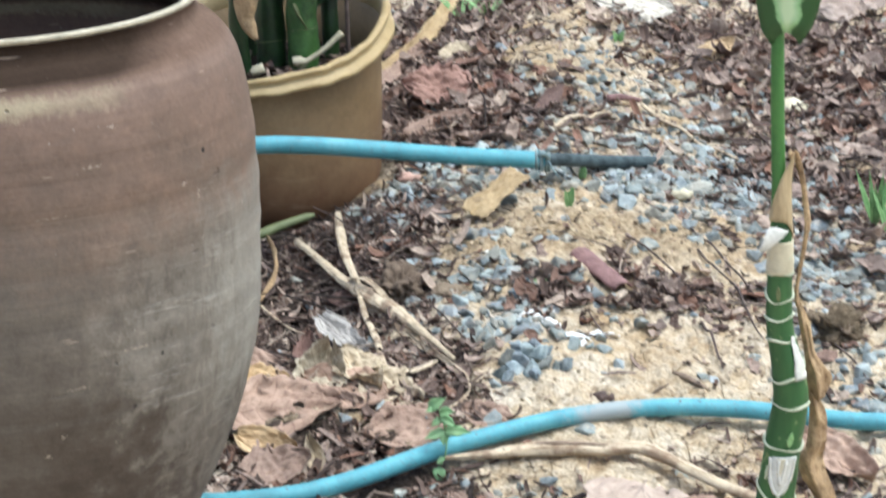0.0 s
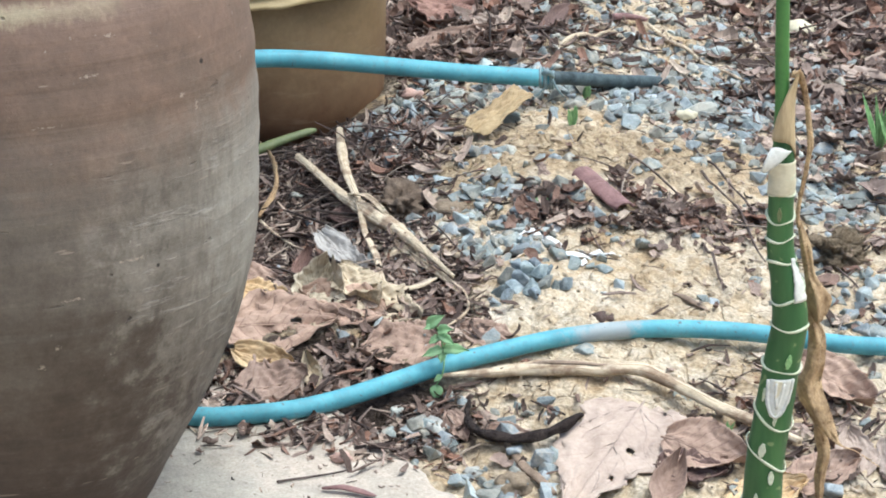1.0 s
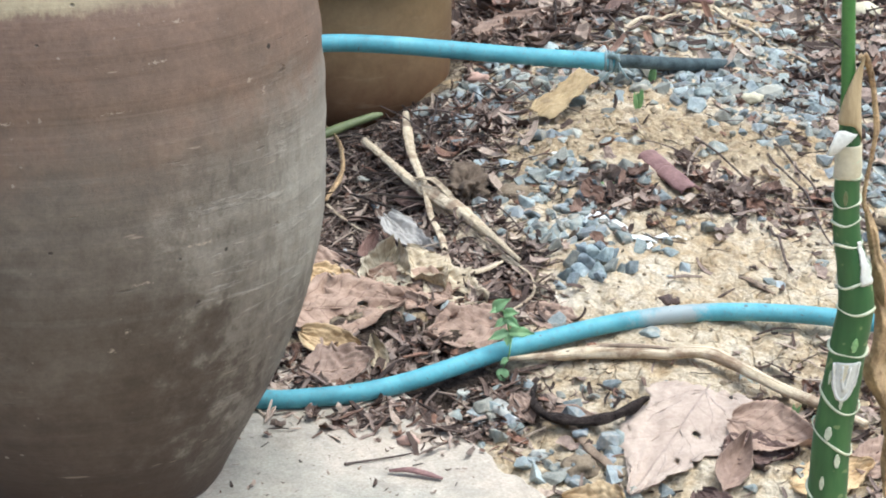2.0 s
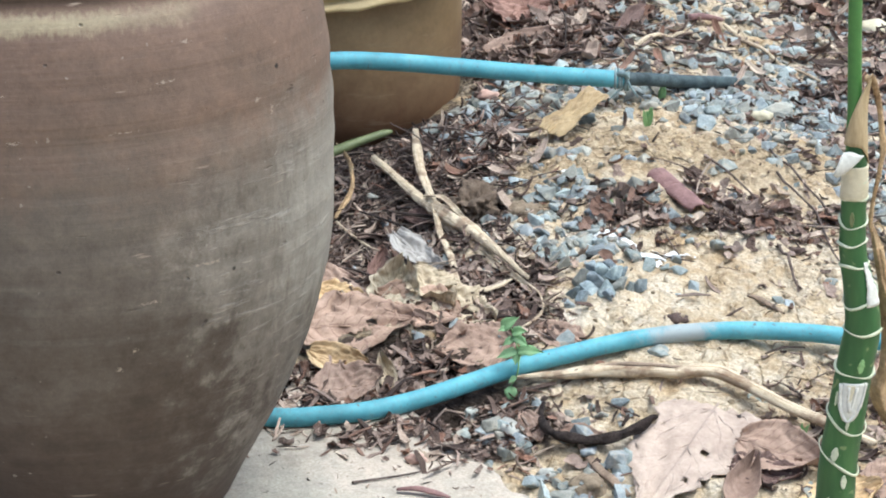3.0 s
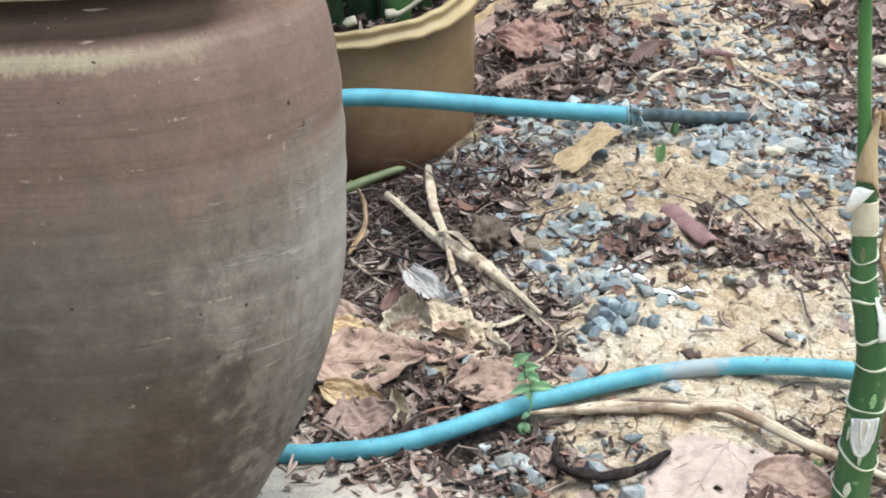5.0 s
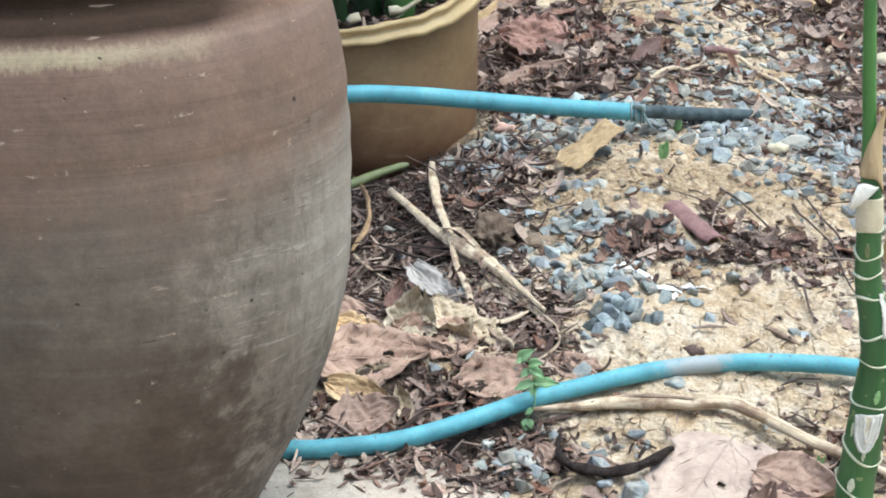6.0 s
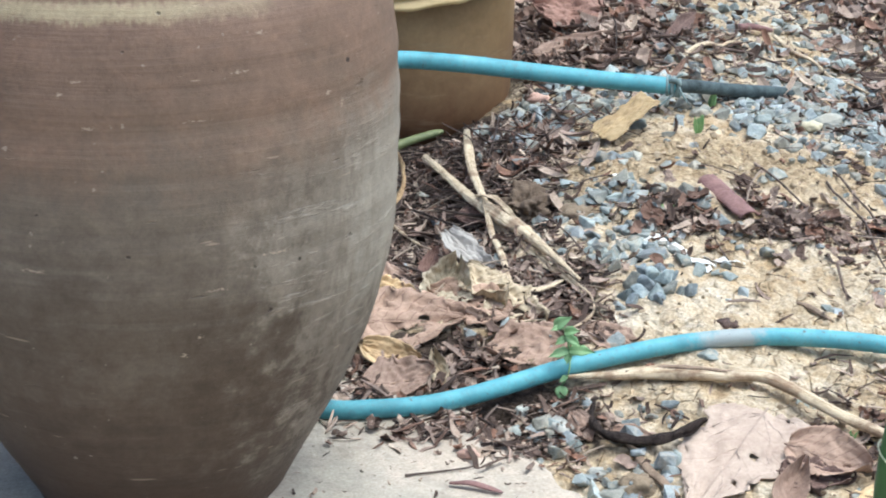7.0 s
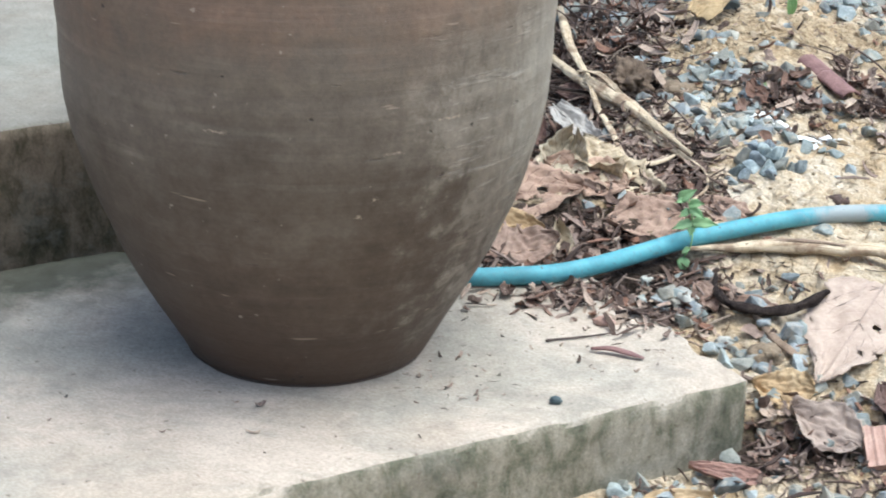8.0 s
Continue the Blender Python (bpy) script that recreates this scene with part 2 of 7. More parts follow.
def make_jar():
    m, t, bs = nodes_of("brown_stoneware")
    v = coords(t)
    sep = t.nodes.new("ShaderNodeSeparateXYZ")
    t.links.new(v, sep.inputs[0])
    x, z = sep.outputs["X"], sep.outputs["Z"]
    rings = noise_tex(t, stretch(t, v, 2.0, 2.0, 90.0), 1.0, 5.0, 0.65)
    blot = noise_tex(t, v, 8.0, 6.0, 0.62, 0.3)
    mott = noise_tex(t, v, 42.0, 6.0, 0.68)
    fine = noise_tex(t, v, 210.0, 4.0, 0.75)
    streak = noise_tex(t, stretch(t, v, 60.0, 60.0, 16.0), 1.0, 5.0, 0.7)
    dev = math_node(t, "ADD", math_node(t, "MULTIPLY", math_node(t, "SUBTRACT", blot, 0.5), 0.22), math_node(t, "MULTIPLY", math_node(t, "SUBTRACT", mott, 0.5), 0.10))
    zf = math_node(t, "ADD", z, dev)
    # browns by height; the darker lower belly is partly shade painted in
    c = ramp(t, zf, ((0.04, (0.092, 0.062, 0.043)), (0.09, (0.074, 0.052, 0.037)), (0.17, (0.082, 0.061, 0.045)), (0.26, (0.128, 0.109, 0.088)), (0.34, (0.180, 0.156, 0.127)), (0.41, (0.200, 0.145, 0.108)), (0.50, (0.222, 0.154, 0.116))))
    # grey mineral bloom, heavy on one side with a ragged tide line
    xe = math_node(t, "ADD", math_node(t, "MULTIPLY", x, 3.0), math_node(t, "MULTIPLY", math_node(t, "SUBTRACT", math_node(t, "ADD", math_node(t, "MULTIPLY", blot, 0.6), math_node(t, "MULTIPLY", mott, 0.5)), 0.55), 1.05))
    side = ramp(t, xe, ((0.30, (0.10, 0.10, 0.10)), (0.40, (0.30, 0.30, 0.30)), (0.47, (1, 1, 1))))
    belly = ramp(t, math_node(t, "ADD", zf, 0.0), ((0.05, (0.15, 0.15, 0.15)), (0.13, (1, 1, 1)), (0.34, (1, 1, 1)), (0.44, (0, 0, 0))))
    veil = ramp(t, math_node(t, "ADD", math_node(t, "MULTIPLY", streak, 0.5), math_node(t, "MULTIPLY", mott, 0.5)), ((0.36, (0.30, 0.30, 0.30)), (0.60, (1, 1, 1))))
    k = mix(t, 1.0, mix(t, 1.0, belly, side, "MULTIPLY"), veil, "MULTIPLY")
    c = mix(t, math_node(t, "MULTIPLY", k, 0.60), c, (0.340, 0.322, 0.274))
    # chalkier flank where water has run down
    xf = math_node(t, "ADD", x, math_node(t, "MULTIPLY", math_node(t, "SUBTRACT", math_node(t, "ADD", math_node(t, "MULTIPLY", blot, 0.5), math_node(t, "MULTIPLY", streak, 0.5)), 0.5), 0.16))
    flank = mix(t, 1.0, ramp(t, xf, ((0.195, (0, 0, 0)), (0.225, (1, 1, 1)))), ramp(t, zf, ((0.16, (0, 0, 0)), (0.24, (1, 1, 1)), (0.36, (1, 1, 1)), (0.43, (0, 0, 0)))), "MULTIPLY")
    c = mix(t, math_node(t, "MULTIPLY", flank, 0.55), c, (0.45, 0.44, 0.385))
    # thin chalky bands left by the potter's fingers
    band = ramp(t, noise_tex(t, stretch(t, v, 5.0, 5.0, 60.0), 1.0, 3.0, 0.5), ((0.56, (0, 0, 0)), (0.70, (1, 1, 1))))
    zone = ramp(t, z, ((0.20, (0, 0, 0)), (0.27, (1, 1, 1)), (0.36, (1, 1, 1)), (0.44, (0.1, 0.1, 0.1))))
    c = mix(t, math_node(t, "MULTIPLY", mix(t, 1.0, band, mix(t, 1.0, zone, veil, "MULTIPLY"), "MULTIPLY"), 0.55), c, (0.27, 0.25, 0.212))
    # short pale scrapes round the flank
    scrape = ramp(t, noise_tex(t, stretch(t, v, 17.0, 17.0, 105.0), 1.0, 4.0, 0.62, 0.5), ((0.58, (0, 0, 0)), (0.68, (1, 1, 1))))
    scrape = mix(t, 1.0, scrape, mix(t, 1.0, belly, side, "MULTIPLY"), "MULTIPLY")
    c = mix(t, math_node(t, "MULTIPLY", scrape, 0.42), c, (0.46, 0.44, 0.385))
    # ragged straw-coloured glaze left on the shoulder
    gl = math_node(t, "ADD", z, math_node(t, "MULTIPLY", math_node(t, "SUBTRACT", math_node(t, "ADD", math_node(t, "MULTIPLY", mott, 0.45), math_node(t, "MULTIPLY", noise_tex(t, stretch(t, v, 240.0, 240.0, 90.0), 1.0, 4.0, 0.7), 0.55)), 0.5), 0.034))
    gz = ramp(t, gl, ((0.518, (0, 0, 0)), (0.520, (0.85, 0.85, 0.85)), (0.526, (1, 1, 1)), (0.529, (1, 1, 1)), (0.5355, (0, 0, 0))))
    gx = ramp(t, math_node(t, "ADD", math_node(t, "SUBTRACT", 0.5, x), math_node(t, "MULTIPLY", math_node(t, "SUBTRACT", blot, 0.5), 0.3)), ((0.33, (0, 0, 0)), (0.44, (1, 1, 1))))
    c = mix(t, math_node(t, "MULTIPLY", mix(t, 1.0, gz, gx, "MULTIPLY"), 0.90), c, (0.44, 0.385, 0.250))
    # shade below the lip, painted as a darker neck that fades to one side
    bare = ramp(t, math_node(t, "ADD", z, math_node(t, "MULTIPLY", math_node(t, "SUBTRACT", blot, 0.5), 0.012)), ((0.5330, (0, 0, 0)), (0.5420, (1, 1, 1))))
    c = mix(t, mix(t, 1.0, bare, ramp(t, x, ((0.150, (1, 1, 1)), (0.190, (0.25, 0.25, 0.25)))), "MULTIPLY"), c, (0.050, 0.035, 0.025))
    c = mix(t, 0.20, c, ramp(t, rings, ((0.32, (0.52, 0.50, 0.48)), (0.68, (1.35, 1.35, 1.35)))), "MULTIPLY")
    rust = ramp(t, noise_tex(t, v, 24.0, 5.0, 0.7, 0.4), ((0.48, (0, 0, 0)), (0.70, (0.34, 0.34, 0.34))))
    c = mix(t, mix(t, 1.0, rust, ramp(t, z, ((0.36, (0, 0, 0)), (0.44, (1, 1, 1)), (0.50, (0.8, 0.8, 0.8)), (0.525, (0, 0, 0)))), "MULTIPLY"), c, (0.29, 0.178, 0.122))
    c = mix(t, 0.35, c, ramp(t, mott, ((0.34, (0.66, 0.65, 0.64)), (0.66, (1.28, 1.28, 1.27)))), "MULTIPLY")
    c = mix(t, 0.28, c, ramp(t, blot, ((0.32, (0.68, 0.66, 0.64)), (0.68, (1.28, 1.27, 1.26)))), "MULTIPLY")
    c = mix(t, 0.28, c, ramp(t, fine, ((0.32, (0.55, 0.54, 0.53)), (0.68, (1.32, 1.31, 1.30)))), "MULTIPLY")
    scr = ramp(t, noise_tex(t, stretch(t, v, 22.0, 22.0, 170.0), 1.0, 2.0, 0.4), ((0.735, (0, 0, 0)), (0.765, (1, 1, 1))))
    c = mix(t, math_node(t, "MULTIPLY", scr, 0.4), c, (0.55, 0.46, 0.36))
    speck = ramp(t, noise_tex(t, v, 130.0, 2.0, 0.4), ((0.745, (0, 0, 0)), (0.785, (1, 1, 1))))
    c = mix(t, math_node(t, "MULTIPLY", speck, 0.4), c, (0.56, 0.52, 0.45))
    gouge = ramp(t, noise_tex(t, stretch(t, v, 26.0, 26.0, 120.0), 1.0, 3.0, 0.5, 0.3), ((0.24, (1, 1, 1)), (0.29, (0, 0, 0))))
    c = mix(t, math_node(t, "MULTIPLY", gouge, 0.35), c, (0.05, 0.038, 0.03))
    pit = ramp(t, noise_tex(t, v, 85.0, 1.0, 0.3), ((0.175, (1, 1, 1)), (0.205, (0, 0, 0))))
    c = mix(t, math_node(t, "MULTIPLY", pit, 0.8), c, (0.04, 0.03, 0.025))
    chipped = math_node(t, "MULTIPLY", math_node(t, "SUBTRACT", noise_tex(t, stretch(t, v, 260.0, 260.0, 420.0), 1.0, 3.0, 0.7), 0.475), 6.0)
    # single scuffs, chips and pinholes: place, half-length, half-height, tone
    for (px, py, pz), wide, high, tone in JAR_MARKS:
        off = node(t, "ShaderNodeVectorMath", {1: (px, py, pz)})
        off.operation = "SUBTRACT"
        t.links.new(v, off.inputs[0])
        far = node(t, "ShaderNodeVectorMath", None, Vector=stretch(t, off.outputs[0], 1 / wide, 1 / wide, 1 / high))
        far.operation = "LENGTH"
        worn = math_node(t, "ADD", far.outputs["Value"], chipped if tone is PALE_CHIP else math_node(t, "MULTIPLY", chipped, 0.25))
        full = 0.75 if tone is PALE_CHIP else 0.95
        c = mix(t, ramp(t, worn, ((0.45, (full, full, full)), (0.95, (0, 0, 0)))), c, tone)
    c = mix(t, 1.0, c, (0.86, 0.835, 0.835), "MULTIPLY")
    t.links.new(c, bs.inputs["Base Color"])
    dull = ramp(t, z, ((0.528, (0.60, 0.60, 0.60)), (0.541, (0.92, 0.92, 0.92))))
    t.links.new(dull, bs.inputs["Roughness"])
    t.links.new(ramp(t, z, ((0.528, (0.42, 0.42, 0.42)), (0.541, (0.08, 0.08, 0.08)))), bs.inputs["Specular IOR Level"])
    hgt = math_node(t, "ADD", math_node(t, "MULTIPLY", rings, 0.6), math_node(t, "ADD", math_node(t, "MULTIPLY", fine, 0.25), math_node(t, "MULTIPLY", mott, 0.35)))
    hgt = math_node(t, "SUBTRACT", hgt, math_node(t, "MULTIPLY", math_node(t, "MAXIMUM", pit, gouge), 0.8))
    hgt = math_node(t, "ADD", hgt, math_node(t, "MULTIPLY", scrape, 0.45))
    bump(t, bs, hgt, 0.55, 0.003)
    return m


def make_leaf(name, dark, light, vein, rough=0.8, spots=0.0, veins=0.6):
    m, t, bs = nodes_of(name)
    v = coords(t)
    uv = coords(t, "UV")
    sep = t.nodes.new("ShaderNodeSeparateXYZ")
    t.links.new(uv, sep.inputs[0])
    across = math_node(t, "ABSOLUTE", math_node(t, "SUBTRACT", sep.outputs["X"], 0.5))
    along = sep.outputs["Y"]
    lines = math_node(t, "SINE", math_node(t, "MULTIPLY", math_node(t, "SUBTRACT", along, math_node(t, "MULTIPLY", across, 0.55)), 52.0))
    ribs = ramp(t, lines, ((0.93, (0, 0, 0)), (0.985, (1, 1, 1))))
    keel = ramp(t, across, ((0.010, (1, 1, 1)), (0.030, (0, 0, 0))))
    ribs = mix(t, 1.0, ribs, keel, "LIGHTEN")
    big = noise_tex(t, v, 28.0, 5.0, 0.6)
    small = noise_tex(t, v, 240.0, 4.0, 0.65)
    c = ramp(t, math_node(t, "ADD", math_node(t, "MULTIPLY", big, 0.65), math_node(t, "MULTIPLY", small, 0.35)), ((0.34, dark), (0.66, light)))
    rnd = t.nodes.new("ShaderNodeObjectInfo").outputs["Random"]
    c = mix(t, 1.0, c, ramp(t, rnd, ((0.0, (0.80, 0.80, 0.82)), (1.0, (1.18, 1.16, 1.12)))), "MULTIPLY")
    c = mix(t, math_node(t, "MULTIPLY", ribs, veins), c, vein)
    if spots:
        c = mix(t, ramp(t, noise_tex(t, v, 60.0, 3.0), ((0.62, (0, 0, 0)), (0.68, (spots, spots, spots)))), c, (0.05, 0.03, 0.02))
    t.links.new(c, bs.inputs["Base Color"])
    bs.inputs["Roughness"].default_value = rough
    bs.inputs["Specular IOR Level"].default_value = 0.3
    bump(t, bs, math_node(t, "ADD", math_node(t, "MULTIPLY", ribs, 0.6), math_node(t, "ADD", small, big)), 0.5, 0.0012)
    return m


def make_concrete(name, low, high, mossy, dirt=1.0, joint=None):
    m, t, bs = nodes_of(name)
    v = coords(t)
    big = noise_tex(t, v, 5.0, 6.0, 0.62)
    mid = noise_tex(t, v, 38.0, 5.0, 0.65)
    fine = noise_tex(t, v, 330.0, 3.0, 0.7)
    c = ramp(t, math_node(t, "ADD", math_node(t, "MULTIPLY", big, 0.6), math_node(t, "MULTIPLY", mid, 0.4)), ((0.35, low), (0.65, high)))
    nrm = t.nodes.new("ShaderNodeNewGeometry").outputs["True Normal"]
    sep = t.nodes.new("ShaderNodeSeparateXYZ")
    t.links.new(nrm, sep.inputs[0])
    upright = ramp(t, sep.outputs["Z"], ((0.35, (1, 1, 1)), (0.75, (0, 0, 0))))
    # upright faces: green-brown streaks; dirt below 1 darkens them, as on the step
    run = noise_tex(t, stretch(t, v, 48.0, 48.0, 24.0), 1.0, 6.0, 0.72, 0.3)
    face_tone = ramp(t, math_node(t, "ADD", math_node(t, "MULTIPLY", mid, 0.2), math_node(t, "ADD", math_node(t, "MULTIPLY", run, 0.5), math_node(t, "MULTIPLY", big, 0.3))),
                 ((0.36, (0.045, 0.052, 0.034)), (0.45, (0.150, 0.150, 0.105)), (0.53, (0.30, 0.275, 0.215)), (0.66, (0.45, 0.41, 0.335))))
    face_tone = mix(t, 1.0, face_tone, (dirt ** 0.72, dirt ** 0.92, dirt ** 1.02), "MULTIPLY")
    c = mix(t, math_node(t, "MULTIPLY", upright, mossy), c, face_tone)
    film = ramp(t, noise_tex(t, v, 3.2, 6.0, 0.65, 0.4), ((0.44, (0, 0, 0)), (0.62, (0.6, 0.6, 0.6))))
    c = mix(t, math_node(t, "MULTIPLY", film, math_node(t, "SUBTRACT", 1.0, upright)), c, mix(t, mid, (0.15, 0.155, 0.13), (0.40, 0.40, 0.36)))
    c = mix(t, 0.5, c, ramp(t, fine, ((0.35, (0.60, 0.59, 0.57)), (0.65, (1.18, 1.18, 1.18)))), "MULTIPLY")
    smear = ramp(t, noise_tex(t, stretch(t, v, 9.0, 26.0, 26.0), 1.0, 6.0, 0.7, 0.5), ((0.52, (0, 0, 0)), (0.68, (0.42, 0.42, 0.42))))
    c = mix(t, smear, c, mix(t, mid, (0.17, 0.165, 0.145), (0.34, 0.32, 0.28)))
    dot = ramp(t, noise_tex(t, v, 120.0, 2.0, 0.4), ((0.70, (0, 0, 0)), (0.75, (0.7, 0.7, 0.7))))
    c = mix(t, dot, c, (0.16, 0.13, 0.10))
    if joint:  # moss plus painted shade along a joint: a point on it and the level direction across it
        across = node(t, "ShaderNodeVectorMath", {1: joint[1]})
        across.operation = "DOT_PRODUCT"
        t.links.new(v, across.inputs[0])
        far = math_node(t, "SUBTRACT", across.outputs["Value"], joint[0][0] * joint[1][0] + joint[0][1] * joint[1][1])
        far = math_node(t, "ADD", far, math_node(t, "MULTIPLY", math_node(t, "SUBTRACT", noise_tex(t, v, 11.0, 6.0, 0.68), 0.5), 0.30))
        c = mix(t, ramp(t, far, ((0.42, (0, 0, 0)), (0.52, (0.92, 0.92, 0.92)))), c, mix(t, mid, (0.036, 0.040, 0.028), (0.12, 0.123, 0.095)))
    stain = ramp(t, noise_tex(t, v, 16.0, 5.0, 0.7), ((0.60, (0, 0, 0)), (0.74, (0.5, 0.5, 0.5))))
    c = mix(t, stain, c, (0.20, 0.17, 0.13))
    t.links.new(c, bs.inputs["Base Color"])
    bs.inputs["Roughness"].default_value = 0.9
    bs.inputs["Specular IOR Level"].default_value = 0.25
    bump(t, bs, math_node(t, "ADD", math_node(t, "MULTIPLY", mid, 1.0), math_node(t, "MULTIPLY", fine, 0.4)), 0.6, 0.003)
    return m


def make_straw():
    """Dry stalk: pale fibres that run along it, dark splits between them and blotches of rot."""
    m, t, bs = nodes_of("pale_dry_stalk")
    uv, v = coords(t, "UV"), coords(t)
    fibre = noise_tex(t, stretch(t, uv, 9.0, 1.2, 1.0), 1.0, 4.0, 0.6, 0.4)
    hair = noise_tex(t, stretch(t, uv, 26.0, 2.5, 1.0), 1.0, 3.0, 0.6)
    blotch = noise_tex(t, v, 38.0, 5.0, 0.65)
    c = ramp(t, math_node(t, "ADD", math_node(t, "MULTIPLY", fibre, 0.6), math_node(t, "MULTIPLY", hair, 0.4)), ((0.36, (0.16, 0.10, 0.055)), (0.44, (0.52, 0.41, 0.275)), (0.58, (0.70, 0.595, 0.44))))
    c = mix(t, ramp(t, blotch, ((0.47, (0, 0, 0)), (0.62, (0.75, 0.75, 0.75)))), c, (0.22, 0.135, 0.085))
    c = mix(t, ramp(t, fibre, ((0.27, (0.9, 0.9, 0.9)), (0.33, (0, 0, 0)))), c, (0.05, 0.03, 0.02))
    t.links.new(c, bs.inputs["Base Color"])
    bs.inputs["Roughness"].default_value = 0.75
    bs.inputs["Specular IOR Level"].default_value = 0.3
    bump(t, bs, math_node(t, "ADD", fibre, math_node(t, "MULTIPLY", hair, 0.5)), 0.8, 0.002)
    return m


def make_pot():
    """Tan plastic, rubbed and splashed with red mud; shade on the lower wall is painted in with the mud."""
    m, t, bs = nodes_of("tan_plastic")
    v = coords(t)
    sep = t.nodes.new("ShaderNodeSeparateXYZ")
    t.links.new(v, sep.inputs[0])
    big = noise_tex(t, v, 9.0, 5.0, 0.6)
    fine = noise_tex(t, v, 130.0, 4.0, 0.7)
    c = ramp(t, big, ((0.34, (0.225, 0.146, 0.070)), (0.64, (0.330, 0.228, 0.120))))
    edge = math_node(t, "ADD", sep.outputs["Z"], math_node(t, "MULTIPLY", math_node(t, "SUBTRACT", noise_tex(t, v, 14.0, 6.0, 0.7), 0.5), 0.16))
    # mud stain and painted shade in one ragged band up from the foot
    c = mix(t, ramp(t, edge, ((0.015, (0.92, 0.92, 0.92)), (0.15, (0, 0, 0)))), c, mix(t, big, (0.085, 0.042, 0.022), (0.18, 0.092, 0.048)))
    rub = ramp(t, noise_tex(t, stretch(t, v, 9.0, 9.0, 60.0), 1.0, 4.0, 0.6), ((0.60, (0, 0, 0)), (0.75, (0.3, 0.3, 0.3))))
    c = mix(t, rub, c, (0.46, 0.37, 0.24))
    c = mix(t, 0.25, c, ramp(t, fine, ((0.35, (0.6, 0.6, 0.6)), (0.65, (1.15, 1.15, 1.15)))), "MULTIPLY")
    t.links.new(c, bs.inputs["Base Color"])
    t.links.new(math_node(t, "ADD", math_node(t, "MULTIPLY", fine, 0.25), 0.42), bs.inputs["Roughness"])
    bs.inputs["Specular IOR Level"].default_value = 0.35
    bump(t, bs, fine, 0.12, 0.0006)
    return m


def make_hose():
    m, t, bs = nodes_of("blue_vinyl")
    v = coords(t)
    sep = t.nodes.new("ShaderNodeSeparateXYZ")
    t.links.new(v, sep.inputs[0])
    dirt = noise_tex(t, v, 30.0, 6.0, 0.65)
    fine = noise_tex(t, v, 220.0, 3.0, 0.6)
    c = ramp(t, dirt, ((0.30, (0.070, 0.245, 0.295)), (0.52, (0.105, 0.340, 0.410)), (0.75, (0.170, 0.410, 0.465))))
    c = mix(t, ramp(t, fine, ((0.55, (0, 0, 0)), (0.72, (0.5, 0.5, 0.5)))), c, (0.13, 0.20, 0.20))
    # a scuffed grey stretch with ragged ends, and splashes of mud
    ragged = math_node(t, "ADD", sep.outputs["X"], math_node(t, "MULTIPLY", math_node(t, "SUBTRACT", noise_tex(t, v, 70.0, 5.0, 0.7), 0.5), 0.10))
    scuff = ramp(t, ragged, ((0.055, (0, 0, 0)), (0.092, (0.78, 0.78, 0.78)), (0.124, (0.78, 0.78, 0.78)), (0.146, (0, 0, 0))))
    c = mix(t, scuff, c, (0.36, 0.36, 0.355))
    mud = ramp(t, noise_tex(t, v, 48.0, 6.0, 0.75), ((0.60, (0, 0, 0)), (0.70, (0.55, 0.55, 0.55))))
    c = mix(t, mud, c, (0.125, 0.155, 0.140))
    speck = ramp(t, noise_tex(t, v, 150.0, 2.0, 0.4), ((0.72, (0, 0, 0)), (0.76, (0.8, 0.8, 0.8))))
    c = mix(t, speck, c, (0.10, 0.075, 0.05))
    t.links.new(c, bs.inputs["Base Color"])
    t.links.new(math_node(t, "ADD", math_node(t, "MULTIPLY", dirt, 0.3), 0.46), bs.inputs["Roughness"])
    bump(t, bs, fine, 0.3, 0.0008)
    return m


def make_cane():
    m, t, bs = nodes_of("green_cane_skin")
    v = coords(t)
    big = noise_tex(t, stretch(t, v, 60.0, 60.0, 12.0), 1.0, 4.0)
    fine = noise_tex(t, v, 260.0, 3.0, 0.6)
    c = ramp(t, big, ((0.30, (0.022, 0.078, 0.022)), (0.55, (0.040, 0.120, 0.034)), (0.75, (0.072, 0.165, 0.050))))
    c = mix(t, ramp(t, noise_tex(t, v, 95.0, 1.0), ((0.70, (0, 0, 0)), (0.74, (0.5, 0.5, 0.5)))), c, (0.30, 0.36, 0.16))
    t.links.new(c, bs.inputs["Base Color"])
    t.links.new(math_node(t, "ADD", math_node(t, "MULTIPLY", fine, 0.2), 0.34), bs.inputs["Roughness"])
    bump(t, bs, fine, 0.2, 0.0006)
    return m


def make_variegated():
    m, t, bs = nodes_of("variegated_leaf")
    v = coords(t)
    uv = coords(t, "UV")
    sep = t.nodes.new("ShaderNodeSeparateXYZ")
    t.links.new(uv, sep.inputs[0])
    mid = math_node(t, "SUBTRACT", 0.5, math_node(t, "ABSOLUTE", math_node(t, "SUBTRACT", sep.outputs["X"], 0.5)))
    k = math_node(t, "ADD", math_node(t, "MULTIPLY", mid, 1.1), math_node(t, "MULTIPLY", noise_tex(t, v, 40.0, 5.0, 0.6), 0.6))
    c = ramp(t, k, ((0.60, (0.020, 0.075, 0.016)), (0.66, (0.26, 0.46, 0.20)), (0.85, (0.52, 0.66, 0.40))))
    t.links.new(c, bs.inputs["Base Color"])
    bs.inputs["Roughness"].default_value = 0.38
    bump(t, bs, noise_tex(t, v, 60.0, 3.0), 0.3, 0.001)
    return m


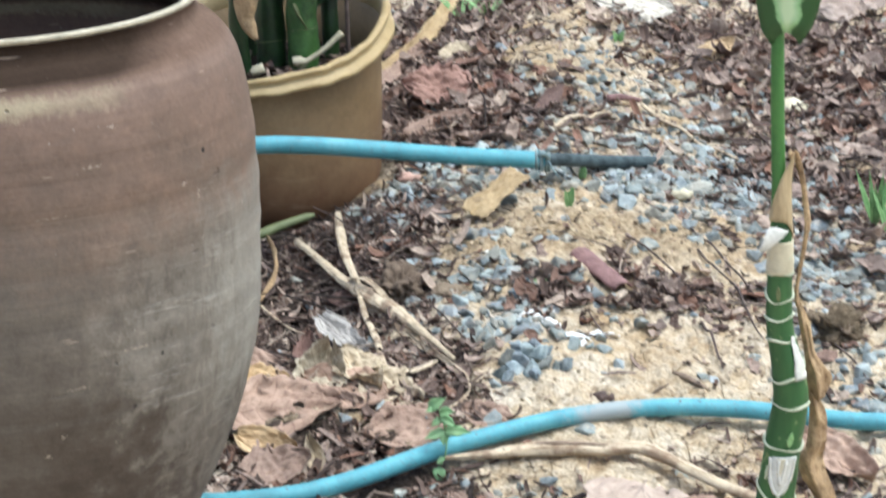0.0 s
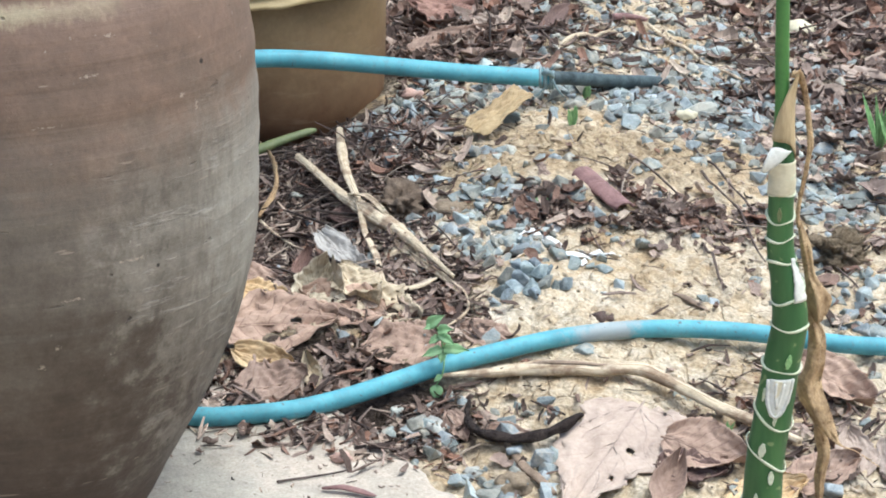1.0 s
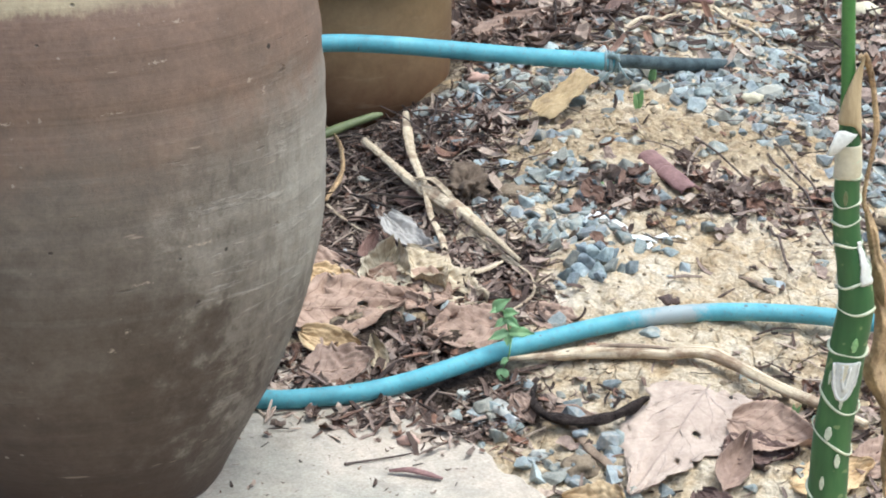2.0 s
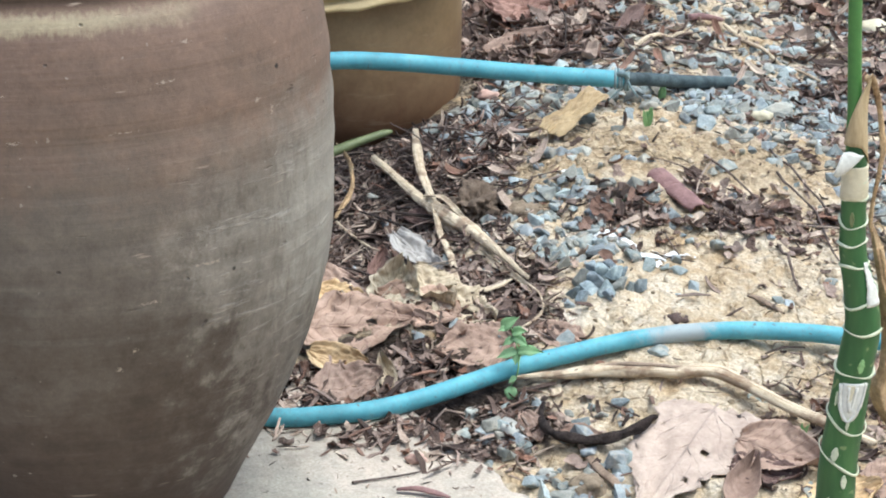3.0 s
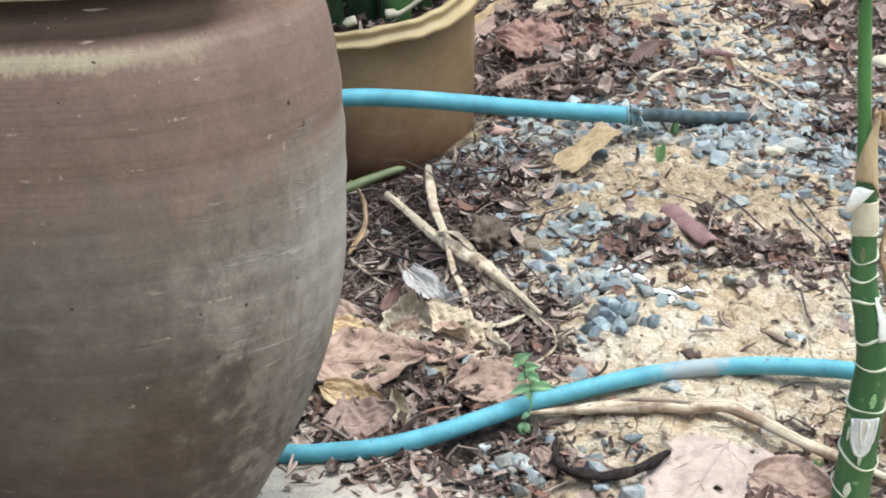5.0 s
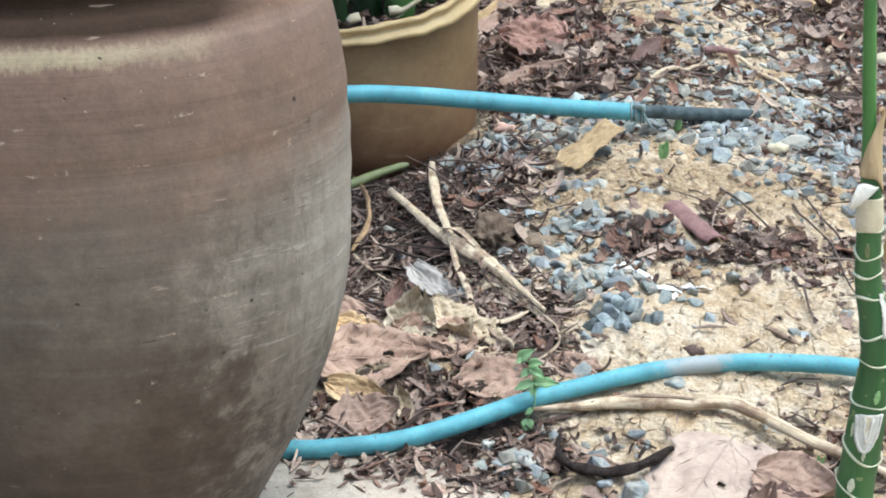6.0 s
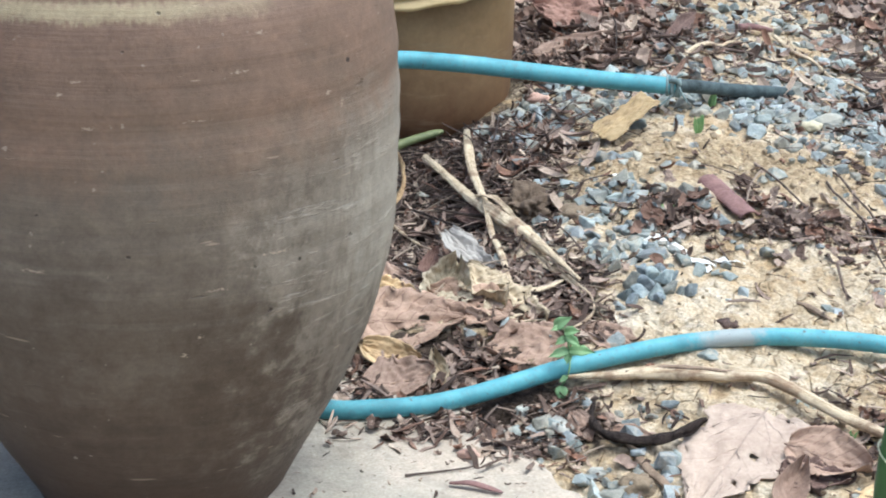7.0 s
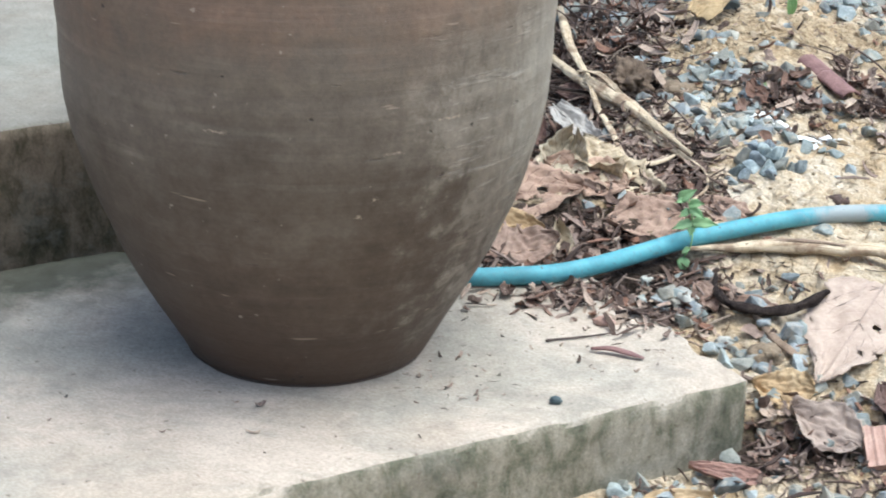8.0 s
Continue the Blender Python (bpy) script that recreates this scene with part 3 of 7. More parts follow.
SOIL = make_soil()
MUD = plain("brown_mud", (0.13, 0.098, 0.070), (0.34, 0.265, 0.185), 40, 0.92, 6, 0.8, 0.003, spec=0.2)
JAR = make_jar()
LIP = plain("worn_pale_lip", (0.33, 0.290, 0.205), (0.60, 0.545, 0.415), 55, 0.65, 6, 0.7, 0.002)
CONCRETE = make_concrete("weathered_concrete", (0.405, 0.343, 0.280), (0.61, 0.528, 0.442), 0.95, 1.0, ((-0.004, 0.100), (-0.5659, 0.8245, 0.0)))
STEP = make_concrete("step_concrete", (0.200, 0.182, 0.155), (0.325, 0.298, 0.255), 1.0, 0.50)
HOSE = make_hose()
BLACK = plain("black_polythene", (0.012, 0.019, 0.022), (0.105, 0.140, 0.150), 55, 0.55, per="", spec=0.25, depth=0.0006)
WIRE = plain("dull_tie_wire", (0.09, 0.15, 0.155), (0.30, 0.38, 0.385), 120, 0.5)
POT = make_pot()
POTRIM = plain("tan_plastic_rim", (0.40, 0.29, 0.135), (0.56, 0.43, 0.225), 18, 0.48, 10, 0.12, 0.0006, spec=0.4)
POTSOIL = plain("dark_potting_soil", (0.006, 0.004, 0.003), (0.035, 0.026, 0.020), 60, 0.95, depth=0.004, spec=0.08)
STONE = make_rock("blue_grey_crushed_rock", (0.165, 0.186, 0.190), (0.43, 0.460, 0.458), "object", 0.36, 0.45)
HEAPSTONE = make_rock("dark_blue_crushed_rock", (0.120, 0.145, 0.158), (0.44, 0.485, 0.500), "object", 0.40, 0.2)
GRAVEL = make_rock("grey_crushed_rock", (0.165, 0.183, 0.183), (0.42, 0.445, 0.438), "island", 0.38, 0.6)
CRUMB = plain("clay_crumbs", (0.30, 0.225, 0.145), (0.58, 0.485, 0.36), 70, 0.92, 6, 0.6, 0.002, "island", 0.30, spec=0.2)
BARK = make_litter("brown_bark_litter", 0.07)
SHRED = make_litter("curled_brown_shreds", 0.24)
TWIG = plain("dry_grey_twigs", (0.018, 0.013, 0.012), (0.165, 0.122, 0.104), 80, 0.85, 6, 0.5, 0.001, "island", 0.75, pale=(0.30, 0.24, 0.19), spec=0.25)
FLAKE = make_litter("leaf_fragments", 0.30, 60.0)
STRAW = make_straw()
PALEROCK = plain("pale_grey_rock", (0.27, 0.270, 0.250), (0.54, 0.530, 0.485), 75, 0.8, 6, 0.6, 0.0015, spec=0.3)
CLOD = plain("dark_brown_clod", (0.070, 0.050, 0.037), (0.225, 0.170, 0.125), 45, 0.95, 6, 0.8, 0.003, spec=0.15)
OLIVE = plain("dull_olive_green", (0.085, 0.108, 0.038), (0.20, 0.225, 0.10), 60, 0.5, 5, 0.3, 0.0008)
DARKTWIG = plain("dark_wet_twig", (0.010, 0.007, 0.007), (0.085, 0.064, 0.056), 110, 0.85, 5, 1.0, 0.005, spec=0.15)
CHIP = plain("purple_brown_bark", (0.110, 0.052, 0.048), (0.32, 0.185, 0.172), 60, 0.75, 6, 0.5, 0.001)
BARKSTRIP = plain("brown_bark_strip", (0.115, 0.078, 0.052), (0.36, 0.262, 0.188), 70, 0.8, 6, 0.7, 0.0015)
TILE = plain("red_clay_tile", (0.38, 0.225, 0.175), (0.58, 0.405, 0.335), 50, 0.85, 6, 0.5, 0.0012)
ROOTY = plain("rooty_soil", (0.11, 0.080, 0.052), (0.36, 0.280, 0.19), 90, 0.95, 5, 1.0, 0.006, spec=0.1)
POD = plain("shrivelled_pod", (0.030, 0.017, 0.013), (0.11, 0.062, 0.045), 90, 0.55, 5, 0.8, 0.002)
WHITE = plain("chalky_white", (0.62, 0.62, 0.60), (0.82, 0.82, 0.80), 80, 0.8)
WEED = plain("dull_weed_green", (0.15, 0.30, 0.12), (0.30, 0.46, 0.24), 90, 0.55, 5, 0.3, 0.0006)
SPROUT = plain("sprout_green", (0.15, 0.32, 0.10), (0.33, 0.52, 0.23), 90, 0.5, 5, 0.3, 0.0006)
CANE = make_cane()
RING = plain("pale_leaf_scar", (0.46, 0.50, 0.33), (0.66, 0.68, 0.52), 120, 0.6, depth=0.0005)
SCAR = plain("papery_white_scar", (0.50, 0.49, 0.43), (0.82, 0.81, 0.75), 60, 0.65, 6, 0.4, 0.0008)
SHEATH = plain("cream_sheath", (0.46, 0.40, 0.26), (0.70, 0.64, 0.47), 45, 0.6, 6, 0.3, 0.0008)
LEAFBASE = plain("drying_leaf_base", (0.30, 0.21, 0.10), (0.56, 0.44, 0.26), 40, 0.65, 6, 0.4, 0.0008, aniso=(3, 3, 0.4))
DRYTAN = plain("dry_tan_leaf", (0.145, 0.072, 0.028), (0.70, 0.500, 0.275), 42, 0.6, 7, 0.9, 0.003)
PETIOLE = plain("petiole_green", (0.045, 0.145, 0.032), (0.085, 0.22, 0.05), 50, 0.4, 5, 0.2, 0.0005)
VARIEGATED = make_variegated()
# shade inside the pot is put into this green; MIDGREEN is the lit stem
SHADED_GREEN = plain("shaded_green_stem", (0.004, 0.010, 0.004), (0.030, 0.072, 0.020), 20, 0.42, 5, 0.3, 0.0008)
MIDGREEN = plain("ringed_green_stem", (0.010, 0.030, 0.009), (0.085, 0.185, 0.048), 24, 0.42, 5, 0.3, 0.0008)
LEAF_BROWN = make_leaf("brown_dry_leaf", (0.235, 0.155, 0.118), (0.46, 0.335, 0.262), (0.20, 0.125, 0.095), 0.8, 0.35)
LEAF_MAUVE = make_leaf("mauve_dry_leaf", (0.30, 0.232, 0.193), (0.47, 0.385, 0.328), (0.22, 0.155, 0.125), 0.8, 0.0, 0.12)
LEAF_RED = make_leaf("rust_dry_leaf", (0.19, 0.110, 0.090), (0.33, 0.208, 0.172), (0.16, 0.085, 0.065))
LEAF_TAN = make_leaf("tan_dry_leaf", (0.44, 0.30, 0.155), (0.68, 0.52, 0.32), (0.36, 0.235, 0.12))
LEAF_GOLD = make_leaf("golden_dry_leaf", (0.30, 0.212, 0.110), (0.50, 0.380, 0.215), (0.27, 0.18, 0.09), 0.8, 0.3)
LEAF_PALE = make_leaf("pale_yellow_dry_leaf", (0.36, 0.290, 0.195), (0.63, 0.54, 0.405), (0.30, 0.22, 0.13), 0.8, 0.5)
LEAF_GREY = make_leaf("silver_dry_leaf", (0.19, 0.178, 0.168), (0.40, 0.380, 0.36), (0.44, 0.41, 0.38), 0.85, 0.0, 0.25)
LEAF_DARK = make_leaf("dark_dry_leaf", (0.085, 0.052, 0.045), (0.175, 0.115, 0.098), (0.22, 0.15, 0.13))
LEAF_OLIVE = make_leaf("olive_dry_leaf", (0.36, 0.305, 0.215), (0.62, 0.555, 0.43), (0.18, 0.13, 0.08), 0.75, 0.4)
LEAF_WHITE = make_leaf("bleached_dry_leaf", (0.52, 0.47, 0.39), (0.74, 0.70, 0.62), (0.46, 0.40, 0.32))


# ---- the lie of the ground ----
def ease(a, b, v):
    u = np.clip((v - a) / (b - a), 0, 1)
    return u * u * (3 - 2 * u)


def lie(x, y):
    """Height of the ground, smoothed: a low clay bank that rises away from the slab, and a step down in front of it."""
    x, y = np.asarray(x, float), np.asarray(y, float)
    xc = np.clip(x, -0.6, 0.6)
    s, ridge = ease(0.15, 1.15, y), np.exp(-((xc / 0.22) ** 2))
    z = -0.0237 + 0.0949 * s + 0.0919 * ridge * s + 0.0139 * xc * s
    z = z - 0.0080 * ridge * np.exp(-(((y - 0.62) / 0.25) ** 2)) - 0.0387 * ridge * np.exp(-(((y - 1.15) / 0.3) ** 2))
    z = z - 0.044 * (1 - ease(0.06, 0.28, y))
    z = z - 0.046 * np.exp(-(((x + 0.285) / 0.085) ** 2) - ((y - 0.83) / 0.13) ** 2)
    z = z - 0.030 * np.exp(-(((x + 0.35) / 0.12) ** 2) - ((y - 1.12) / 0.12) ** 2)
    z = z + 0.03 * np.exp(-(((x + 0.24) / 0.16) ** 2) - ((y - 0.50) / 0.14) ** 2)
    return z + 0.013 * np.exp(-(((x - 0.08) / 0.20) ** 2) - ((y - 0.50) / 0.11) ** 2)


def blobs(x, y, rows):
    """Sum of soft round patches: x, y, half-widths, weight."""
    if isinstance(x, float):
        return sum(w * math.exp(-(((x - cx) / sx) ** 2) - ((y - cy) / sy) ** 2) for cx, cy, sx, sy, w in rows)
    d = np.zeros(np.shape(x))
    for cx, cy, sx, sy, w in rows:
        d = d + w * np.exp(-(((x - cx) / sx) ** 2) - ((y - cy) / sy) ** 2)
    return d


LITTER = ((-0.24, 0.85, 0.11, 0.24, 1.0), (0.135, 0.797, 0.135, 0.040, 0.55), (0.025, 0.752, 0.045, 0.034, 0.7), (-0.10, 1.42, 0.19, 0.085, 1.0), (-0.14, 1.62, 0.09, 0.14, 0.9), (0.47, 1.80, 0.20, 0.50, 0.50),
          (0.42, 1.05, 0.10, 0.40, 0.24), (-0.21, 0.40, 0.14, 0.09, 1.0), (-0.10, 0.33, 0.10, 0.06, 0.9), (0.02, 0.10, 0.16, 0.08, 0.7),
          (-0.45, 1.3, 0.25, 0.5, 1.0))
LITTER += ((0.08, 1.20, 0.22, 0.09, 0.30), (0.26, 1.15, 0.10, 0.12, 0.18), (0.30, 0.35, 0.10, 0.12, 0.5), (-0.14, 0.77, 0.045, 0.05, 0.6), (-0.085, 0.535, 0.055, 0.060, 0.95), (-0.13, 0.61, 0.055, 0.055, 0.9), (-0.06, 0.63, 0.025, 0.04, 0.5), (0.34, 1.25, 0.09, 0.14, 0.40),
          (-0.22, 2.0, 0.20, 0.35, 0.7), (0.25, 2.05, 0.12, 0.25, 0.5), (-0.29, 0.82, 0.07, 0.16, 0.6))
STONY = ((0.06, 1.165, 0.19, 0.055, 1.0), (0.26, 1.14, 0.12, 0.12, 0.8), (-0.15, 1.12, 0.07, 0.10, 0.9), (-0.05, 0.33, 0.06, 0.035, 0.5), (0.03, 0.275, 0.07, 0.045, 0.55), (-0.040, 0.80, 0.055, 0.080, 0.55),
         (-0.02, 0.69, 0.055, 0.040, 1.0), (0.05, 0.80, 0.03, 0.03, 0.6), (0.10, 0.755, 0.04, 0.015, 0.6), (0.10, 1.40, 0.14, 0.14, 0.40), (0.38, 0.90, 0.07, 0.22, 0.45), (0.32, 1.50, 0.20, 0.20, 0.28), (0.00, 0.24, 0.06, 0.05, 0.30),
         (0.15, 0.15, 0.12, 0.06, 0.7), (0.12, 1.75, 0.3, 0.25, 0.10), (0.42, 0.55, 0.08, 0.12, 0.25), (-0.06, 0.0, 0.15, 0.05, 0.5))


OCHRE = ((0.07, 0.935, 0.15, 0.075, 1.4), (-0.065, 0.875, 0.05, 0.06, 1.0), (0.06, 1.60, 0.12, 0.30, 0.7), (0.22, 0.99, 0.08, 0.05, 0.6), (-0.02, 0.30, 0.10, 0.08, 0.4))


def rough(x, y):
    """Clods and hollows on top of the lie."""
    p = Vector((x, y, 0.0))
    n = noise.fractal(p * 9.0, 1.0, 2.0, 4) * 0.0105
    n += noise.fractal(p * 38.0, 0.9, 2.0, 3) * 0.0042
    n += max(0.0, noise.noise(p * 21.0)) ** 2 * 0.010
    bare = 1.0 - min(1.0, float(blobs(x, y, LITTER)))
    if bare > 0.05:
        q = p * 24.0 + Vector((noise.noise(p * 16.0), noise.noise(p * 16.0 + Vector((7, 3, 1))), 0)) * 0.7
        d = noise.voronoi(q)[0]
        n -= bare * 0.0042 * max(0.0, 1 - (d[1] - d[0]) / 0.22) * min(1.0, max(0.0, 0.4 + 2.5 * noise.noise(p * 5.0)))
        n += bare * 0.0030 * noise.noise(p * 70.0)
        e = noise.voronoi(p * 52.0 + Vector((noise.noise(p * 30.0), noise.noise(p * 30.0 + Vector((3, 9, 2))), 0)) * 0.9)[0]
        n += bare * 0.0042 * (0.42 - e[0]) * min(1.0, max(0.15, 0.45 + 1.6 * noise.noise(p * 8.0 + Vector((4, 1, 0)))))
    return n


def ground_z(x, y):
    return float(lie(x, y)) + rough(x, y)


# ---- mesh helpers ----
def solid(name, verts, faces, material, parent=None, label="", uv=None, smooth=True):
    me = bpy.data.meshes.new(name)
    me.from_pydata([tuple(v) for v in verts], [], faces)
    me.materials.append(material)
    if uv is not None:
        layer = me.uv_layers.new(name="UVMap")
        idx = np.empty(len(me.loops), dtype=np.int32)
        me.loops.foreach_get("vertex_index", idx)
        layer.data.foreach_set("uv", np.asarray(uv, dtype=np.float32)[idx].ravel())
    if smooth:
        me.polygons.foreach_set("use_smooth", [True] * len(me.polygons))
    me.update()
    ob = new(name, me)
    if parent:
        under(ob, parent)
    if label:
        tagged(ob, label)
    return ob


def under(ob, parent):
    """Hangs ob under its thing and leaves it where it stands."""
    ob.parent = parent
    top = parent
    place = Vector(parent.location)
    while top.parent:
        place = Vector((0, 0, 0))
        top = top.parent
    if place.length:
        ob.matrix_parent_inverse = Matrix.Translation(-place)


def part(name, bm, material, parent, label=""):
    me = bpy.data.meshes.new(name)
    bm.to_mesh(me)
    bm.free()
    me.materials.append(material)
    ob = new(name, me)
    under(ob, parent)
    if label:
        tagged(ob, label)
    return ob


def thing(name, label, category, at, group="", kind=""):
    """An Empty at the base of a thing, for its parts."""
    ob = tagged(new(name), label, category, group, kind)
    ob.location = at
    return ob


def curve_through(pts, step=0.006):
    """Points every few millimetres along a smooth line through the given ones (the fourth value, a radius, glides too)."""
    p = [np.array(q, float) for q in pts]
    p = [2 * p[0] - p[1]] + p + [2 * p[-1] - p[-2]]
    out = []
    for a, b, c, d in zip(p, p[1:], p[2:], p[3:]):
        n = max(2, int(np.linalg.norm((c - b)[:3]) / step))
        for i in range(n):
            u = i / n
            out.append(0.5 * (2 * b + (c - a) * u + (2 * a - 5 * b + 4 * c - d) * u * u + (3 * b - a - 3 * c + d) * u ** 3))
    out.append(p[-2])
    return np.array(out)


def sides_along(path):
    """For each point of a line: its direction and two sides that don't twist."""
    t = np.gradient(path, axis=0)
    t /= np.linalg.norm(t, axis=1)[:, None] + 1e-12
    side = np.cross(t[0], (0, 0, 1.0))
    if np.linalg.norm(side) < 1e-3:
        side = np.array((1.0, 0, 0))
    out = []
    for k in t:
        side = side - k * (side @ k)
        side /= np.linalg.norm(side)
        out.append((k, side, np.cross(side, k)))
    return out


def tube(name, pts, material, parent=None, label="", sides=12, step=0.006, lumpy=0.0, flat=1.0, ripple=0.0, open_ends=False):
    """A round rod along (x, y, z, radius) points, closed at both ends."""
    line = curve_through(pts, step)
    verts, faces, uv = [], [], []
    for i, (q, (k, a, b)) in enumerate(zip(line, sides_along(line[:, :3]))):
        for j in range(sides):
            uv.append((abs(2 * j / sides - 1), i * step * 12))
            w = 2 * math.pi * j / sides
            r = q[3] * (1 + lumpy * noise.noise(Vector(q[:3]) * 45 + Vector((j * 0.7, 0, 0))) + ripple * math.sin(i * 0.9))
            verts.append(q[:3] + r * (math.cos(w) * a + flat * math.sin(w) * b))
    n = len(line)
    for i in range(n - 1):
        for j in range(sides):
            k = (j + 1) % sides
            faces.append((i * sides + j, i * sides + k, (i + 1) * sides + k, (i + 1) * sides + j))
    if not open_ends:
        faces.append(tuple(range(sides))[::-1])
        faces.append(tuple((n - 1) * sides + j for j in range(sides)))
    return solid(name, verts, faces, material, parent, label, uv)


def lathe(name, profile, material, parent=None, label="", turns=96, warp=None, loop=False):
    """A turned shape from (radius, height) pairs round the z axis; loop: the profile closes on itself."""
    verts, faces = [], []
    for r, z in profile:
        for j in range(turns):
            w = 2 * math.pi * j / turns
            p = np.array((r * math.cos(w), r * math.sin(w), z))
            verts.append(warp(p) if warp else p)
    for i in range(len(profile) - 1):
        for j in range(turns):
            k = (j + 1) % turns
            faces.append((i * turns + j, i * turns + k, (i + 1) * turns + k, (i + 1) * turns + j))
    if loop:
        last = (len(profile) - 1) * turns
        for j in range(turns):
            k = (j + 1) % turns
            faces.append((last + j, last + k, k, j))
    elif profile[-1][0] > 1e-6:
        last = (len(profile) - 1) * turns
        faces.append(tuple(last + j for j in range(turns)))
    return solid(name, verts, faces, material, parent, label)


def ribbon(name, pts, material, parent=None, label="", thick=0.0008, across=6, cup=0.25, step=0.006, wave=0.0):
    """A thin leafy strip along (x, y, z, half-width, twist in degrees)."""
    line = curve_through(pts, step)
    rows = []
    for i, (q, (k, a, b)) in enumerate(zip(line, sides_along(line[:, :3]))):
        tw = radians(q[4])
        a2, b2 = math.cos(tw) * a + math.sin(tw) * b, math.cos(tw) * b - math.sin(tw) * a
        row = []
        for j in range(across + 1):
            v = 2 * j / across - 1
            edge = 1 + wave * noise.noise(Vector((i * 0.23, v * 1.5, q[0] * 50)))
            row.append((q[:3] + a2 * (q[3] * v * edge) + b2 * q[3] * cup * (v * v) + b2 * wave * q[3] * noise.noise(Vector((i * 0.3, v * 2, 7.0))), b2))
        rows.append(row)
    return sheet(name, rows, thick, material, parent, label)


def sheet(name, rows, thick, material, parent=None, label="", holes=()):
    """A closed thin sheet from rows of (place, normal); holes: (row, column, radius) left open."""
    nu, nv = len(rows), len(rows[0])
    verts, uv = [], []
    for s in (0.5, -0.5):
        for i, row in enumerate(rows):
            for j, (p, n) in enumerate(row):
                verts.append(np.asarray(p) + np.asarray(n) * thick * s)
                uv.append((j / (nv - 1), i / (nu - 1)))
    low = nu * nv
    keep = set()
    for i in range(nu - 1):
        for j in range(nv - 1):
            if all((i - hi) ** 2 + (j - hj) ** 2 > hr * hr for hi, hj, hr in holes):
                keep.add((i, j))
    faces = []
    for i, j in sorted(keep):
        a, b, c, d = i * nv + j, i * nv + j + 1, (i + 1) * nv + j + 1, (i + 1) * nv + j
        faces += [(a, b, c, d), (low + d, low + c, low + b, low + a)]
        for (di, dj), (p, q) in (((-1, 0), (a, b)), ((1, 0), (c, d)), ((0, -1), (d, a)), ((0, 1), (b, c))):
            if (i + di, j + dj) not in keep:
                faces.append((q, p, low + p, low + q))
    return solid(name, verts, faces, material, parent, label, uv)


def merged(name, templates, placed, material, label, category, parent=None):
    """Many small pieces as one object of kind stuff. placed: (template, 3x3 turn and size, place)."""
    vs, fs, base = [], [], 0
    for k, m, p in placed:
        tv, tf = templates[k]
        vs.append(tv @ m.T + p)
        fs.append(tf + base)
        base += len(tv)
    v, f = np.concatenate(vs).astype(np.float32), np.concatenate(fs).astype(np.int32)
    me = bpy.data.meshes.new(name)
    me.vertices.add(len(v))
    me.vertices.foreach_set("co", v.ravel())
    me.loops.add(f.size)
    me.loops.foreach_set("vertex_index", f.ravel())
    me.polygons.add(len(f))
    me.polygons.foreach_set("loop_start", np.arange(0, f.size, 3, dtype=np.int32))
    me.polygons.foreach_set("use_smooth", np.zeros(len(f), dtype=bool))
    me.update(calc_edges=True)
    me.validate()
    me.materials.append(material)
    ob = new(name, me)
    if parent:
        ob.parent = parent
    return tagged(ob, label, category, kind="stuff")


def turn(rx, ry, rz, sx=1.0, sy=1.0, sz=1.0):
    return np.array(Euler((rx, ry, rz)).to_matrix()) @ np.diag((sx, sy, sz))


# ---- setting ----
def fine_steps(lo, hi, step, far, growth=1.35):
    mid = list(np.arange(lo, hi + step / 2, step))
    d, a, b = step * growth, lo, hi
    left, right = [], []
    while b < far:
        a, b, d = a - d, b + d, d * growth
        left.append(a)
        right.append(b)
    return left[::-1] + mid + right


def build_ground():
    xs, ys = fine_steps(-0.50, 0.62, 0.0035, 60), fine_steps(-0.10, 1.75, 0.0038, 60, 1.12)
    nx, ny = len(xs), len(ys)
    gx, gy = np.meshgrid(xs, ys)
    z = lie(gx, gy)
    for i in range(ny):
        for j in range(nx):
            if -1.2 < xs[j] < 1.4 and -0.7 < ys[i] < 3.4:
                z[i, j] += rough(float(xs[j]), float(ys[i]))
    far = np.hypot(gx, gy)
    z += 0.02 * ease(4, 10, far) * np.sin(gx * 0.7) * np.cos(gy * 0.6)
    verts = np.stack([gx, gy, z], -1).reshape(-1, 3)
    a = (np.arange(ny - 1)[:, None] * nx + np.arange(nx - 1)).ravel()
    me = bpy.data.meshes.new("ground")
    quads = np.stack([a, a + 1, a + nx + 1, a + nx], -1)
    me.vertices.add(len(verts))
    me.vertices.foreach_set("co", verts.astype(np.float32).ravel())
    me.loops.add(quads.size)
    me.loops.foreach_set("vertex_index", quads.astype(np.int32).ravel())
    me.polygons.add(len(quads))
    me.polygons.foreach_set("loop_start", np.arange(0, quads.size, 4, dtype=np.int32))
    me.polygons.foreach_set("use_smooth", np.ones(len(quads), dtype=bool))
    me.update(calc_edges=True)
    hum = np.clip(blobs(gx, gy, LITTER), 0, 1) + 0.5 * ease(1.6, 14.0, far)
    att = me.attributes.new("humus", "FLOAT", "POINT")
    att.data.foreach_set("value", np.clip(hum, 0, 1).astype(np.float32).ravel())
    yel = me.attributes.new("ochre", "FLOAT", "POINT")
    yel.data.foreach_set("value", np.clip(blobs(gx, gy, OCHRE), 0, 1).astype(np.float32).ravel())
    me.materials.append(SOIL)
    return tagged(new("ground", me), "dry yellow clay bank with crumbs, cracks and dark leaf litter", "ground", kind="structure")


